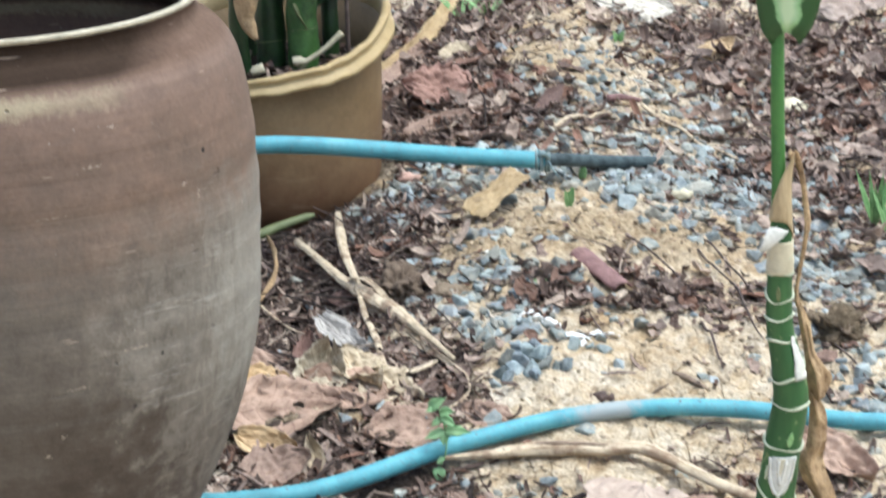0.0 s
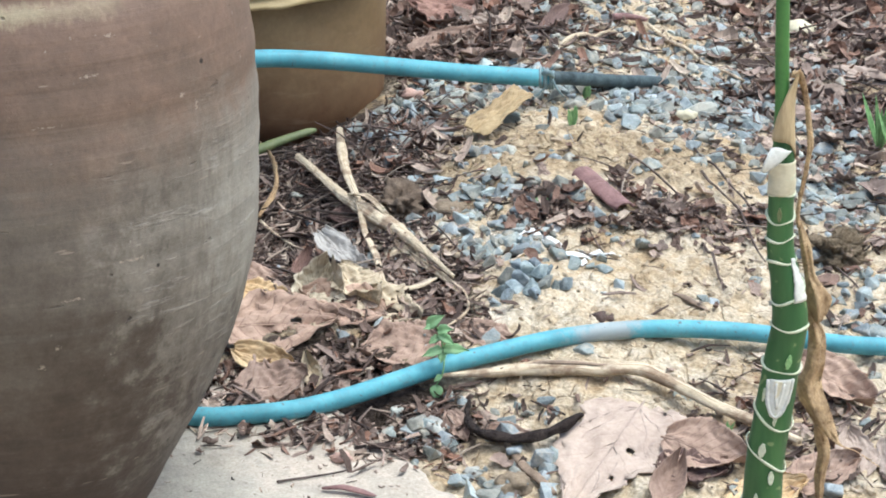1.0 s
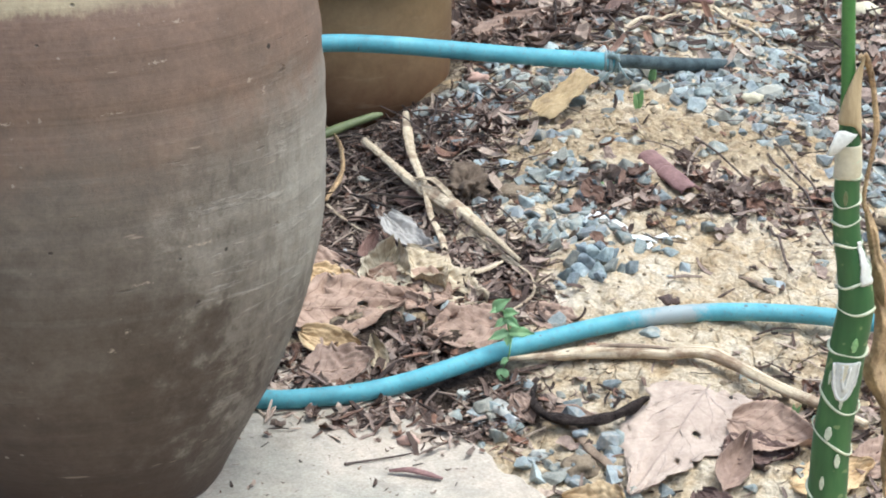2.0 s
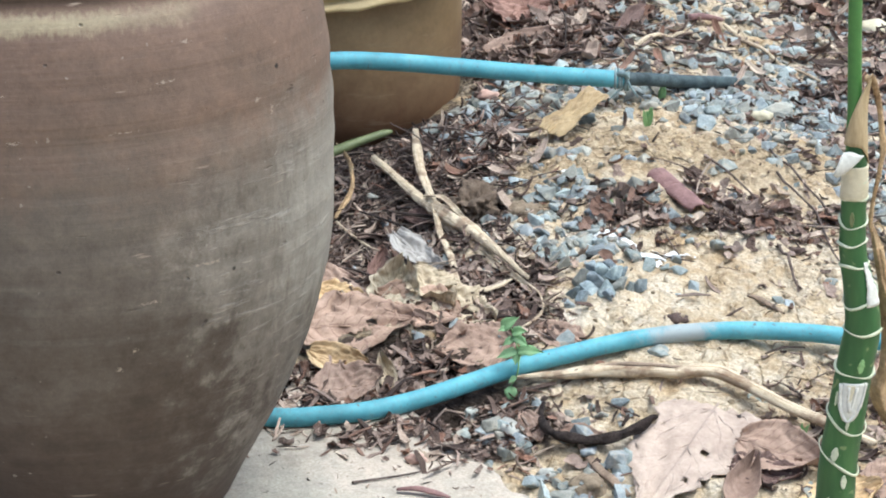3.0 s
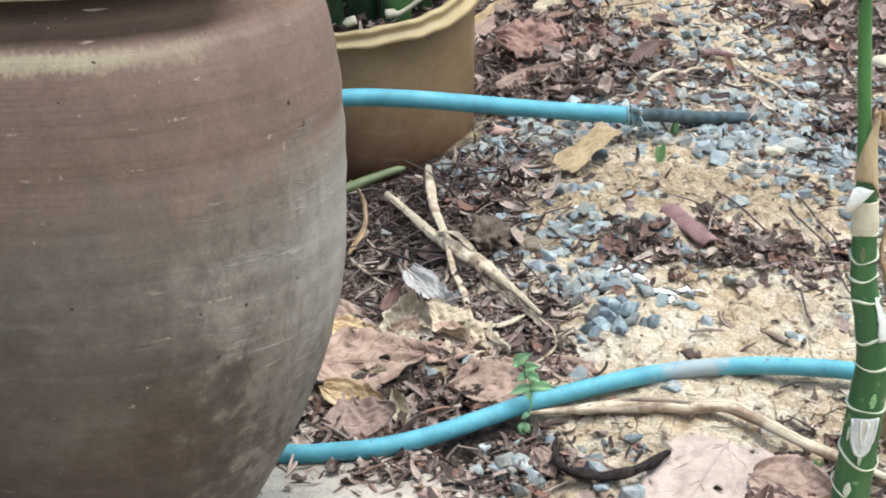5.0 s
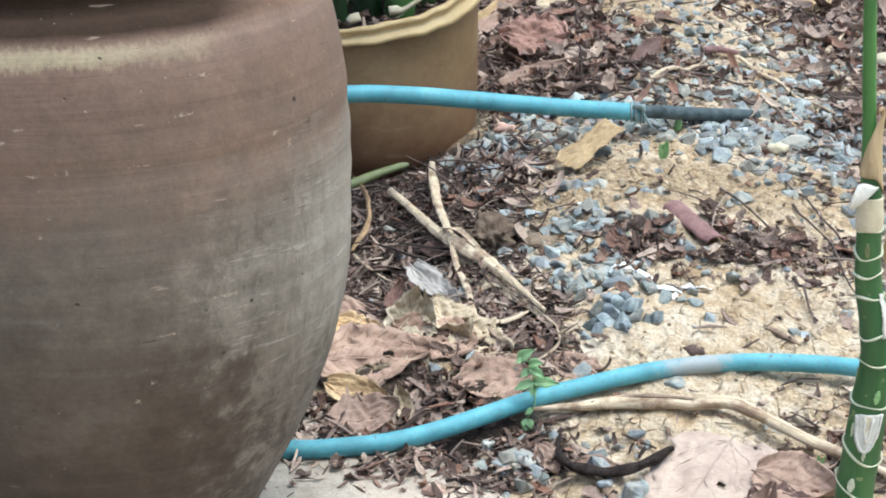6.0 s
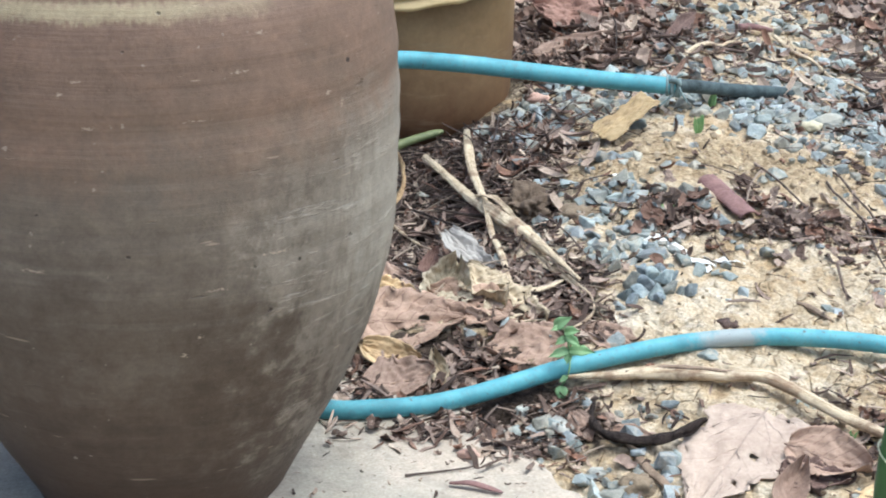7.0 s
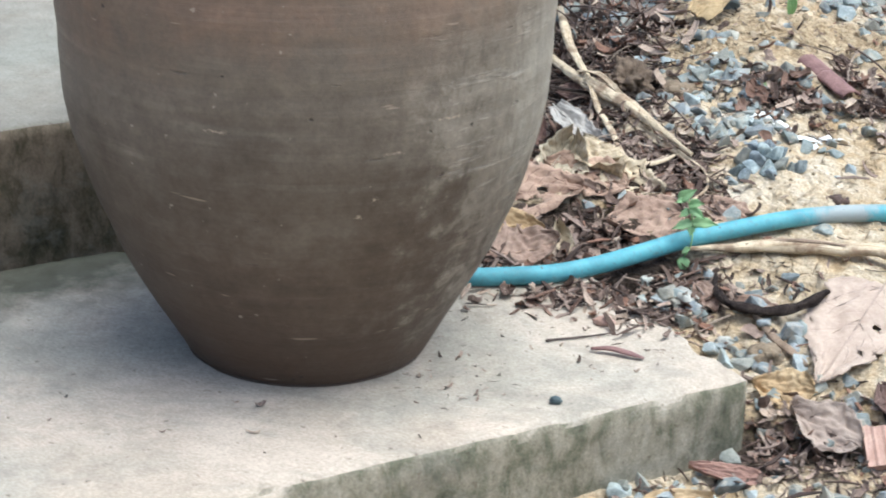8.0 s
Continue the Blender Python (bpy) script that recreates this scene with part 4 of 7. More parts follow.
def rough_block(name, corner, along, back, u0, u1, s0, s1, z0, z1, material, label, category, step=0.02, wear=0.006):
    """A cast block whose edges are rounded, chipped and uneven. along and back are its two level directions."""
    nu, ns = max(2, int((u1 - u0) / step)), max(2, int((s1 - s0) / step))
    nz = max(2, int((z1 - z0) / step))
    us = np.linspace(u0, u1, nu + 1)
    bm = bmesh.new()
    seen = {}

    def vert(i, j, k):
        key = (i, j, k)
        if key not in seen:
            u, s, z = u0 + (u1 - u0) * i / nu, s0 + (s1 - s0) * j / ns, z0 + (z1 - z0) * k / nz
            n = noise.fractal(Vector((u, s, z)) * 14, 1.0, 2.0, 4)
            near = [min(v - lo, hi - v) for v, lo, hi in ((u, u0, u1), (s, s0, s1), (z, -9, z1))]
            edge = sorted(near)[1]
            bite = max(0.0, noise.fractal(Vector((u, s, z)) * 17, 1.0, 2.0, 3) - 0.15)
            chip = max(0.0, 1 - edge / 0.022) ** 1.5 * wear * (0.7 + 2.5 * bite)
            mu, ms = (u0 + u1) / 2, (s0 + s1) / 2
            u -= math.copysign(chip, u - mu) if near[0] < 0.022 else 0
            s -= math.copysign(chip, s - ms) if near[1] < 0.022 else 0
            z -= chip if near[2] < 0.022 else 0
            z += n * 0.0012
            s += n * 0.0030 if near[1] < 1e-6 else 0
            p = np.array(corner[:2]) + u * np.array(along) + s * np.array(back)
            seen[key] = bm.verts.new((p[0], p[1], z))
        return seen[key]

    def face(a, b, c, d):
        bm.faces.new((vert(*a), vert(*b), vert(*c), vert(*d)))

    for i in range(nu):
        for j in range(ns):
            face((i, j, nz), (i + 1, j, nz), (i + 1, j + 1, nz), (i, j + 1, nz))
            face((i, j + 1, 0), (i + 1, j + 1, 0), (i + 1, j, 0), (i, j, 0))
    for i in range(nu):
        for k in range(nz):
            face((i, 0, k), (i + 1, 0, k), (i + 1, 0, k + 1), (i, 0, k + 1))
            face((i + 1, ns, k), (i, ns, k), (i, ns, k + 1), (i + 1, ns, k + 1))
    for j in range(ns):
        for k in range(nz):
            face((0, j + 1, k), (0, j, k), (0, j, k + 1), (0, j + 1, k + 1))
            face((nu, j, k), (nu, j + 1, k), (nu, j + 1, k + 1), (nu, j, k + 1))
    me = bpy.data.meshes.new(name)
    bm.to_mesh(me)
    bm.free()
    me.polygons.foreach_set("use_smooth", [True] * len(me.polygons))
    me.materials.append(material)
    return tagged(new(name, me), label, category, kind="structure")


ground = build_ground()
ALONG, BACK = (0.8245, 0.5659), (-0.5659, 0.8245)
CORNER = (-0.004, 0.100)
SLAB_TOP = 0.016
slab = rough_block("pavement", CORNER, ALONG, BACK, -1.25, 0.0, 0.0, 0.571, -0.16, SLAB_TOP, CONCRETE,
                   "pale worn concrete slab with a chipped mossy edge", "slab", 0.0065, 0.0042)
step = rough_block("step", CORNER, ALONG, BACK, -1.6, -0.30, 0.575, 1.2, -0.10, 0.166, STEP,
                   "thick pale concrete step with a darker face", "step", 0.014, 0.004)



# ---- the jar ----
JAR_AT = (-0.440, 0.133, 0.016)
OUTER = ((0.0000, 0.0160), (0.1090, 0.0160), (0.1168, 0.0175), (0.1209, 0.0215), (0.1251, 0.0290), (0.1340, 0.0450), (0.1514, 0.0750), (0.1694, 0.1070), (0.1843, 0.1380),
         (0.1980, 0.1690), (0.2087, 0.1970), (0.2171, 0.2260), (0.2239, 0.2550), (0.2284, 0.2850), (0.2310, 0.3150), (0.2323, 0.3450), (0.2332, 0.3800), (0.2334, 0.4100),
         (0.2324, 0.4350), (0.2303, 0.4600), (0.2270, 0.4870), (0.2228, 0.5110), (0.2165, 0.5300), (0.2085, 0.5425), (0.1995, 0.5500), (0.1915, 0.5530), (0.1865, 0.5585),
         (0.1855, 0.5650), (0.1875, 0.5705))
INNER = ((0.1800, 0.5705), (0.1760, 0.562), (0.1770, 0.553), (0.190, 0.540), (0.207, 0.515), (0.217, 0.470), (0.221, 0.40), (0.219, 0.32), (0.205, 0.22),
         (0.161, 0.11), (0.110, 0.03), (0.0, 0.02))
jar = thing("clay_jar", "tall brown stoneware water jar with grey bloom, on a slab", "jar", JAR_AT)


def densify(profile, n=3):
    p = np.array(profile)
    out = []
    q = np.vstack([2 * p[0] - p[1], p, 2 * p[-1] - p[-2]])
    for a, b, c, d in zip(q, q[1:], q[2:], q[3:]):
        for i in range(n):
            u = i / n
            out.append(tuple(0.5 * (2 * b + (c - a) * u + (2 * a - 5 * b + 4 * c - d) * u * u + (3 * b - a - 3 * c + d) * u ** 3)))
    out.append(tuple(p[-1]))
    return out


def jar_warp(p):
    r = math.hypot(p[0], p[1])
    if r < 1e-5:
        return p
    k = 1 + (0.0022 * noise.noise(Vector((0, 0, p[2] * 34))) + 0.0016 * noise.noise(Vector((p[0] * 6, p[1] * 6, p[2] * 9)))) / max(r, 0.1)
    return np.array((p[0] * k, p[1] * k, p[2]))


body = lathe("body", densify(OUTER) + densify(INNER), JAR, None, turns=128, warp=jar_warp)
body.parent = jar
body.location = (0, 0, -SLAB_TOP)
lip = lathe("lip", ((0.1815, 0.5704), (0.1870, 0.5704), (0.1890, 0.5717), (0.1896, 0.5735), (0.1887, 0.5753), (0.1862, 0.5761), (0.1834, 0.5753), (0.1818, 0.5735), (0.1812, 0.5717)),
            LIP, None, turns=128, warp=jar_warp, loop=True)
lip.parent = jar
lip.location = (0, 0, -SLAB_TOP)
tagged(lip, "pale worn rounded rim")


# ---- the hoses ----
R = 0.0114
lower = thing("garden_hose", "faded blue garden hose with a worn grey stretch", "hose", (-0.07, 0.411, 0.021), "blue hoses")
tube("tube", [(x, y, z - 0.0008, 0.0099) for x, y, z in ((-0.75, 0.44, 0.027), (-0.55, 0.345, 0.027), (-0.40, 0.290, 0.027), (-0.301, 0.283, 0.027), (-0.261, 0.289, 0.027), (-0.211, 0.304, 0.027),
     (-0.163, 0.334, 0.0275), (-0.114, 0.376, 0.029), (-0.070, 0.411, 0.032), (-0.017, 0.440, 0.036), (0.041, 0.473, 0.0385), (0.101, 0.498, 0.039),
     (0.162, 0.512, 0.038), (0.223, 0.519, 0.0345), (0.271, 0.519, 0.031), (0.327, 0.508, 0.028), (0.399, 0.504, 0.024), (0.55, 0.52, 0.02), (0.85, 0.60, 0.02))],
     HOSE, lower, sides=20)
LOWER_LINE = curve_through([(-0.301, 0.283, 0.027), (-0.261, 0.289, 0.027), (-0.211, 0.304, 0.027), (-0.163, 0.334, 0.0275), (-0.114, 0.376, 0.029), (-0.070, 0.411, 0.032), (-0.017, 0.440, 0.036), (0.041, 0.473, 0.041),
                            (0.101, 0.498, 0.043), (0.162, 0.512, 0.042), (0.223, 0.519, 0.038), (0.271, 0.519, 0.033), (0.327, 0.508, 0.028), (0.399, 0.504, 0.024), (0.55, 0.52, 0.02)], 0.006)
upper = thing("garden_hose", "blue garden hose tied to a black pipe in gravel", "hose", (0.02, 1.08, 0.15), "blue hoses")
tube("tube", [(x, y, z, R) for x, y, z in ((-0.62, 0.90, 0.05), (-0.52, 0.93, 0.155), (-0.43, 0.95, 0.209), (-0.340, 0.970, 0.2145), (-0.263, 0.990, 0.2075), (-0.193, 1.010, 0.1965),
     (-0.087, 1.045, 0.1775), (0.022, 1.082, 0.160))], HOSE, upper, sides=20)
tube("pipe", [(x, y, z, 0.0090) for x, y, z in ((0.006, 1.077, 0.1625), (0.050, 1.105, 0.154), (0.105, 1.165, 0.134), (0.165, 1.238, 0.112), (0.200, 1.280, 0.092), (0.25, 1.35, 0.04))],
     BLACK, upper, "black plastic pipe", sides=18)
for dx, tip, r in ((-0.010, 0.2, 0.0128), (-0.006, -0.4, 0.0130), (-0.002, 0.3, 0.0128), (0.002, -0.2, 0.0124), (0.006, 0.3, 0.0112)):
    tie = curve_through([(0.024 + dx + 0.003 * tip * math.cos(w), 1.084 + 0.35 * dx + r * math.cos(w), 0.1585 - 0.30 * dx + r * math.sin(w), 0.0021) for w in np.linspace(0, 2 * math.pi, 13)], 0.003)
    tube("tie", [tuple(q) for q in tie[::2]], WIRE, upper, "twisted tie wire", sides=6, step=0.004, lumpy=0.3)
tube("tie", [(0.016, 1.072, 0.168, 0.0030), (0.022, 1.070, 0.1715, 0.0042), (0.028, 1.070, 0.1690, 0.0036), (0.031, 1.071, 0.1640, 0.0020)], WIRE, upper, "knotted end of tie", sides=8, lumpy=0.4)
tube("tie", [(0.022, 1.074, 0.163, 0.0016), (0.026, 1.071, 0.174, 0.0016), (0.034, 1.069, 0.181, 0.0012)], WIRE, upper, "", sides=6)
tube("tie", [(0.030, 1.074, 0.160, 0.0016), (0.036, 1.068, 0.150, 0.0014), (0.044, 1.066, 0.140, 0.0010)], WIRE, upper, "", sides=6)
tube("tie", [(0.024, 1.074, 0.153, 0.0014), (0.012, 1.066, 0.144, 0.0012), (0.004, 1.064, 0.136, 0.0010)], WIRE, upper, "", sides=6)


# ---- the pot behind the jar ----
POT_AT = (-0.365, 1.285, 0.064)  # its foot stands a little lower, sunk in the litter
pot = thing("flower_pot", "tan plastic flower pot with a warped double rim, standing on litter", "flower pot", POT_AT)


def pot_warp(p):
    k = max(0.0, p[2]) / 0.238
    return np.array((p[0], p[1], p[2] + (0.22 * p[1] + 0.13 * p[0]) * k * k + k * (0.005 * math.sin(3.0 * math.atan2(p[1], p[0]) + 0.6) - 0.006 + 0.0028 * noise.noise(Vector((p[0] * 22, p[1] * 22, 0))))))


def rim_warp(p):
    q = pot_warp(p)
    q[2] += 0.0045 * noise.noise(Vector((p[0] * 34, p[1] * 34, 0.0)))
    k = 1 + 0.012 * noise.noise(Vector((p[0] * 26, p[1] * 26, 5.0)))
    return np.array((q[0] * k, q[1] * k, q[2]))


POT_OUT = ((0.0, 0.0), (0.118, 0.0), (0.133, 0.004), (0.144, 0.014), (0.150, 0.030), (0.1535, 0.060), (0.156, 0.10), (0.158, 0.15), (0.160, 0.186))
POT_OUT = tuple((r, z * 1.315 - 0.0235) for r, z in POT_OUT)
pot_body = lathe("body", densify(POT_OUT, 2) + [(0.156, 0.221), (0.152, 0.178), (0.149, 0.119), (0.146, 0.020), (0.0, -0.010)], POT, None, turns=96, warp=pot_warp)
pot_body.parent = pot
pot_rim = lathe("rim", ((0.1605, 0.2140), (0.172, 0.2090), (0.1775, 0.2110), (0.1765, 0.2180), (0.1675, 0.2240), (0.1665, 0.2290), (0.1710, 0.2335), (0.1725, 0.2380), (0.1700, 0.2415),
                        (0.1640, 0.2415), (0.1600, 0.2370), (0.1575, 0.2260), (0.1575, 0.2160)), POTRIM, None, turns=120, warp=rim_warp, loop=True)
pot_rim.parent = pot
tagged(pot_rim, "paler yellow double rolled rim")
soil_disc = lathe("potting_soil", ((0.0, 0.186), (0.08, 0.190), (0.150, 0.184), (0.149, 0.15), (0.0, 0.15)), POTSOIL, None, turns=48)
soil_disc.parent = pot


# ---- surfaces that things rest on ----
def slab_frame(x, y):
    dx, dy = x - CORNER[0], y - CORNER[1]
    return dx * ALONG[0] + dy * ALONG[1], dx * BACK[0] + dy * BACK[1]


def on_slab(x, y, pad=0.0):
    u, s = slab_frame(x, y)
    return u < pad and -pad < s < 0.571


def top_z(x, y):
    z = ground_z(x, y)
    return max(z, SLAB_TOP) if on_slab(x, y) else z


def clear_of_pots(x, y):
    if math.hypot(x + 0.440, y - 0.133) < 0.125 or math.hypot(x + 0.365, y - 1.285) < 0.178:
        return False
    du, dv = (x - 0.098) * 0.62 - (y - 0.825) * 0.785, (x - 0.098) * 0.785 + (y - 0.825) * 0.62
    if abs(du) < 0.058 and -0.042 < dv < 0.014:  # the bark piece lies bare
        return False
    if math.hypot((x - 0.114) + 0.4 * (y - 0.286), 0.7 * (y - 0.286)) < 0.058:  # so does the large flat leaf
        return False
    if math.hypot(x - 0.015, (y - 0.325) * 1.2) < 0.062 and y < 0.325 and math.hypot(x - 0.015, (y - 0.335) * 1.2) > 0.034:  # and so does the dark twig
        return False
    if math.hypot((x + 0.250) / 0.058, (y - 0.484) / 0.046) < 1 or math.hypot((x + 0.117) / 0.034, (y - 0.452) / 0.028) < 1 or math.hypot((x + 0.245) / 0.026, (y - 0.372) / 0.024) < 1:
        return False  # the larger leaves on top of the litter
    return -0.30 > x or y < 0.27 or y > 0.54 or float(np.min(np.hypot(LOWER_LINE[:, 0] - x, LOWER_LINE[:, 1] - y + 0.004))) > 0.021


# ---- dry leaves ----
def dry_leaf(x, y, length, width, heading, material, label, tilt=24, side=0, curl=0.25, bend=0.15, teeth=0.10, lobes=0.0, holes=(), lift=0.002, seed=1, stalk=0.25, point=1.0, blunt=0.0, palm=(), crumple=1.0):
    """One fallen leaf: a curled blade with a midrib and a stalk, lying on the ground. heading: degrees of its tip in the plan."""
    nu, nv = 44, 28
    holes = [(2 * i + 0.5, 2 * j + 0.5, 2 * r) for i, j, r in holes]
    m = Matrix.Rotation(radians(tilt), 3, "X") @ Matrix.Rotation(radians(side), 3, "Y") @ Matrix.Rotation(radians(heading), 3, "Z")
    rows, ribline = [], []
    for i in range(nu + 1):
        u = i / nu
        w = max(0.02, math.sin(math.pi * min(1.0, (u * 0.96 + 0.02)) ** (0.75 * point)) ** 0.8) * width / 2
        w = max(w, blunt * width)
        w *= 1 + lobes * math.sin(u * 11 + seed)
        row = []
        for j in range(nv + 1):
            v = 2 * j / nv - 1
            e = 1 + teeth * noise.noise(Vector((u * 9, seed * 3.1 + (5 if v > 0 else 0), 0.0))) * abs(v) + 0.5 * teeth * noise.noise(Vector((u * 30, seed * 1.7, v * 2)))
            lx = (u - 0.5) * length + 0.35 * teeth * width * noise.noise(Vector((v * 5, seed, u * 6))) * abs(v)
            ly = v * w * e
            lz = curl * width * 0.5 * v * v * (0.5 + u) + bend * length * ((u - 0.5) ** 2) + crumple * width * (0.10 * noise.noise(Vector((u * 3.2, v * 2.6, seed * 2.0))) + 0.075 * noise.noise(Vector((u * 9, v * 7, seed))) + 0.05 * abs(noise.noise(Vector((u * 5, v * 4, seed + 3)))))
            row.append((m @ Vector((lx, ly, lz)), m @ Vector((0, 0, 1))))
        rows.append(row)
        ribline.append(m @ Vector(((u - 0.5) * length, 0, rows[i][nv // 2][0].z * 0 + bend * length * ((u - 0.5) ** 2) - 0.0002)))
    gap = min((p.z + 0.0) - (top_z(x + p.x, y + p.y) - lie(x, y)) for row in rows[::4] for p, n in row[::4])
    z = float(lie(x, y)) - gap + lift - 0.004
    ob = thing("dry_leaf", label, "leaf", (x, y, z), "fallen leaves")
    move = Vector((x, y, z))
    blade = sheet("blade", [[(np.array(p + move), np.array(n)) for p, n in row] for row in rows], 0.0007, material, ob, "", holes)
    rib = [np.array(rows[i][nv // 2][0] + move) for i in range(0, nu + 1, 4)]
    tail = rib[0] - (rib[1] - rib[0]) * stalk * 2.0
    pts = [(*tail, 0.0010)] + [(*p, 0.0011 * (1 - 0.8 * k / len(rib)) + 0.0001) for k, p in enumerate(rib)]
    tube("midrib", pts, material, blade, sides=6, step=0.008)
    for u0, u1, v1 in palm:  # raised veins that fan out
        line = []
        for k in range(9):
            u = u0 + (u1 - u0) * k / 8
            a, b = u * nu, (v1 * (k / 8) ** 0.8 + 1) / 2 * nv
            i, j = min(int(a), nu - 1), min(int(b), nv - 1)
            p = rows[i][j][0].lerp(rows[i + 1][j][0], a - i).lerp(rows[i][j + 1][0].lerp(rows[i + 1][j + 1][0], a - i), b - j) + move
            line.append((p.x, p.y, p.z + 0.0001, 0.0008 * (1 - 0.7 * k / 8)))
        tube("vein", line, material, blade, "", 5, 0.008)
    return ob


dry_leaf(-0.250, 0.492, 0.130, 0.104, 5, LEAF_BROWN, "large brown dry leaf with insect holes", 20, 0, 0.12, 0.10, 0.22, 0.05, ((9.2, 4, 1.5), (12.2, 4.2, 1.6), (13.5, 7, 0.9)), seed=1, crumple=0.7)
dry_leaf(-0.300, 0.655, 0.070, 0.040, -20, LEAF_BROWN, "small brown dry leaf beside the jar", 25, 6, 0.3, 0.2, seed=2)
dry_leaf(-0.258, 0.428, 0.072, 0.038, -18, LEAF_TAN, "curled bright tan dry leaf", 30, 0, 0.55, 0.3, 0.06, lift=0.010, seed=3)
dry_leaf(-0.242, 0.376, 0.078, 0.066, 20, LEAF_BROWN, "mauve brown crumpled dry leaf by the hose", 22, 0, 0.25, 0.2, 0.2, 0.08, seed=4, crumple=0.7)
dry_leaf(-0.203, 0.396, 0.040, 0.022, 110, LEAF_PALE, "small pale rolled dry leaf", 35, 0, 0.9, 0.4, lift=0.006, seed=5)
dry_leaf(-0.117, 0.462, 0.084, 0.070, 195, LEAF_BROWN, "brown dry leaf with a dark rib behind the hose", 28, 0, 0.18, 0.12, 0.25, 0.06, ((14, 9, 0.8),), seed=6, crumple=0.7)
dry_leaf(-0.030, 0.500, 0.065, 0.045, 160, LEAF_BROWN, "brown dry leaf half under crumbs", 18, 0, 0.15, 0.1, 0.2, seed=7)
dry_leaf(-0.212, 0.552, 0.064, 0.058, 74, LEAF_OLIVE, "olive grey cupped dry leaf", 40, 4, 0.60, 0.45, 0.18, lift=0.004, seed=8)
dry_leaf(-0.172, 0.560, 0.078, 0.052, -48, LEAF_PALE, "pale yellow crumpled dry leaf", 18, 8, 0.45, 0.35, 0.32, 0.12, ((16, 4, 1.2),), lift=0.006, seed=9)
dry_leaf(-0.132, 0.530, 0.086, 0.056, -35, LEAF_PALE, "torn pale dry leaf with dark veins", 25, 0, 0.3, 0.2, 0.3, 0.10, seed=10)
dry_leaf(-0.204, 0.675, 0.088, 0.038, -50, LEAF_GREY, "silvery crumpled dry leaf", 26, 0, 0.45, 0.10, 0.14, 0.05, lift=0.006, seed=11, blunt=0.30, crumple=1.1)
dry_leaf(-0.206, 0.822, 0.058, 0.030, 8, LEAF_DARK, "brown dry leaf under the dry stalks", 26, 0, 0.3, 0.2, seed=12)
dry_leaf(-0.252, 0.690, 0.052, 0.022, 75, LEAF_RED, "narrow rust dry leaf on edge", 45, 20, 0.3, 0.15, seed=13)
dry_leaf(0.104, 0.280, 0.190, 0.118, 247, LEAF_MAUVE, "large flat mauve dry leaf with toothed edge", 13, 0, 0.04, 0.03, 0.38, 0.07, ((8, 9, 0.7), (14, 10, 0.7)), lift=0.006, seed=14, point=0.62, crumple=0.35,
         palm=((0.03, 0.62, -0.92), (0.03, 0.62, 0.92), (0.03, 0.30, -0.95), (0.03, 0.30, 0.95), (0.35, 0.85, -0.8), (0.38, 0.88, 0.8), (0.55, 0.95, -0.7), (0.58, 0.96, 0.7)))
dry_leaf(0.206, 0.285, 0.092, 0.066, -25, LEAF_BROWN, "brown dry leaf with raised edges", 26, -8, 0.30, 0.15, 0.15, lift=0.010, seed=15, crumple=0.45)
dry_leaf(0.166, 0.236, 0.070, 0.034, 72, LEAF_BROWN, "tan dry leaf folded lengthwise", 22, 12, 0.8, 0.2, 0.1, lift=0.008, seed=16, crumple=0.5)
dry_leaf(0.190, 0.262, 0.070, 0.050, -10, LEAF_DARK, "dark damp dry leaf", 16, 0, 0.2, 0.1, 0.2, seed=17)
dry_leaf(-0.150, 1.535, 0.104, 0.092, 175, LEAF_RED, "rust red toothed dry leaf", 32, 0, 0.15, 0.12, 0.35, 0.08, seed=18)
dry_leaf(-0.046, 1.520, 0.050, 0.038, 130, LEAF_RED, "small rust red dry leaf", 32, 0, 0.3, 0.2, 0.2, seed=19)
dry_leaf(-0.130, 1.400, 0.125, 0.052, 24, LEAF_BROWN, "long pinkish tan dry leaf", 22, 0, 0.25, 0.10, 0.15, seed=20)
dry_leaf(-0.070, 1.425, 0.055, 0.036, -35, LEAF_MAUVE, "pinkish dry leaf with a curled tip", 30, 0, 0.35, 0.3, 0.2, seed=21)
dry_leaf(-0.036, 0.990, 0.104, 0.040, 54, LEAF_GOLD, "flat tan dry leaf lying on gravel", 22, 0, 0.06, 0.03, 0.14, 0.0, lift=0.012, seed=22, point=0.55, stalk=0.05, blunt=0.42)
dry_leaf(-0.132, 1.825, 0.070, 0.050, 15, LEAF_PALE, "pale cream dry leaf", 26, 0, 0.2, 0.15, 0.25, seed=23)
dry_leaf(0.150, 2.130, 0.150, 0.070, 165, LEAF_WHITE, "bleached white dry leaf with lobed edge", 22, 0, 0.15, 0.1, 0.35, 0.12, seed=24)
dry_leaf(0.555, 2.330, 0.150, 0.110, 20, LEAF_MAUVE, "large pinkish dry leaf far up the bank", 25, 0, 0.10, 0.08, 0.25, 0.05, seed=25)
dry_leaf(0.463, 1.360, 0.100, 0.040, -22, LEAF_MAUVE, "pinkish narrow dry leaf", 22, 0, 0.2, 0.1, 0.1, seed=26)
dry_leaf(0.071, 0.122, 0.078, 0.058, 150, LEAF_MAUVE, "grey mauve curled dry leaf below the bank", 30, 0, 0.4, 0.25, 0.2, 0.08, lift=0.008, seed=27)
dry_leaf(0.034, 0.176, 0.062, 0.046, 170, LEAF_TAN, "pinkish brown dry leaf against the slab corner", 34, -15, 0.35, 0.25, 0.15, lift=0.006, seed=28)
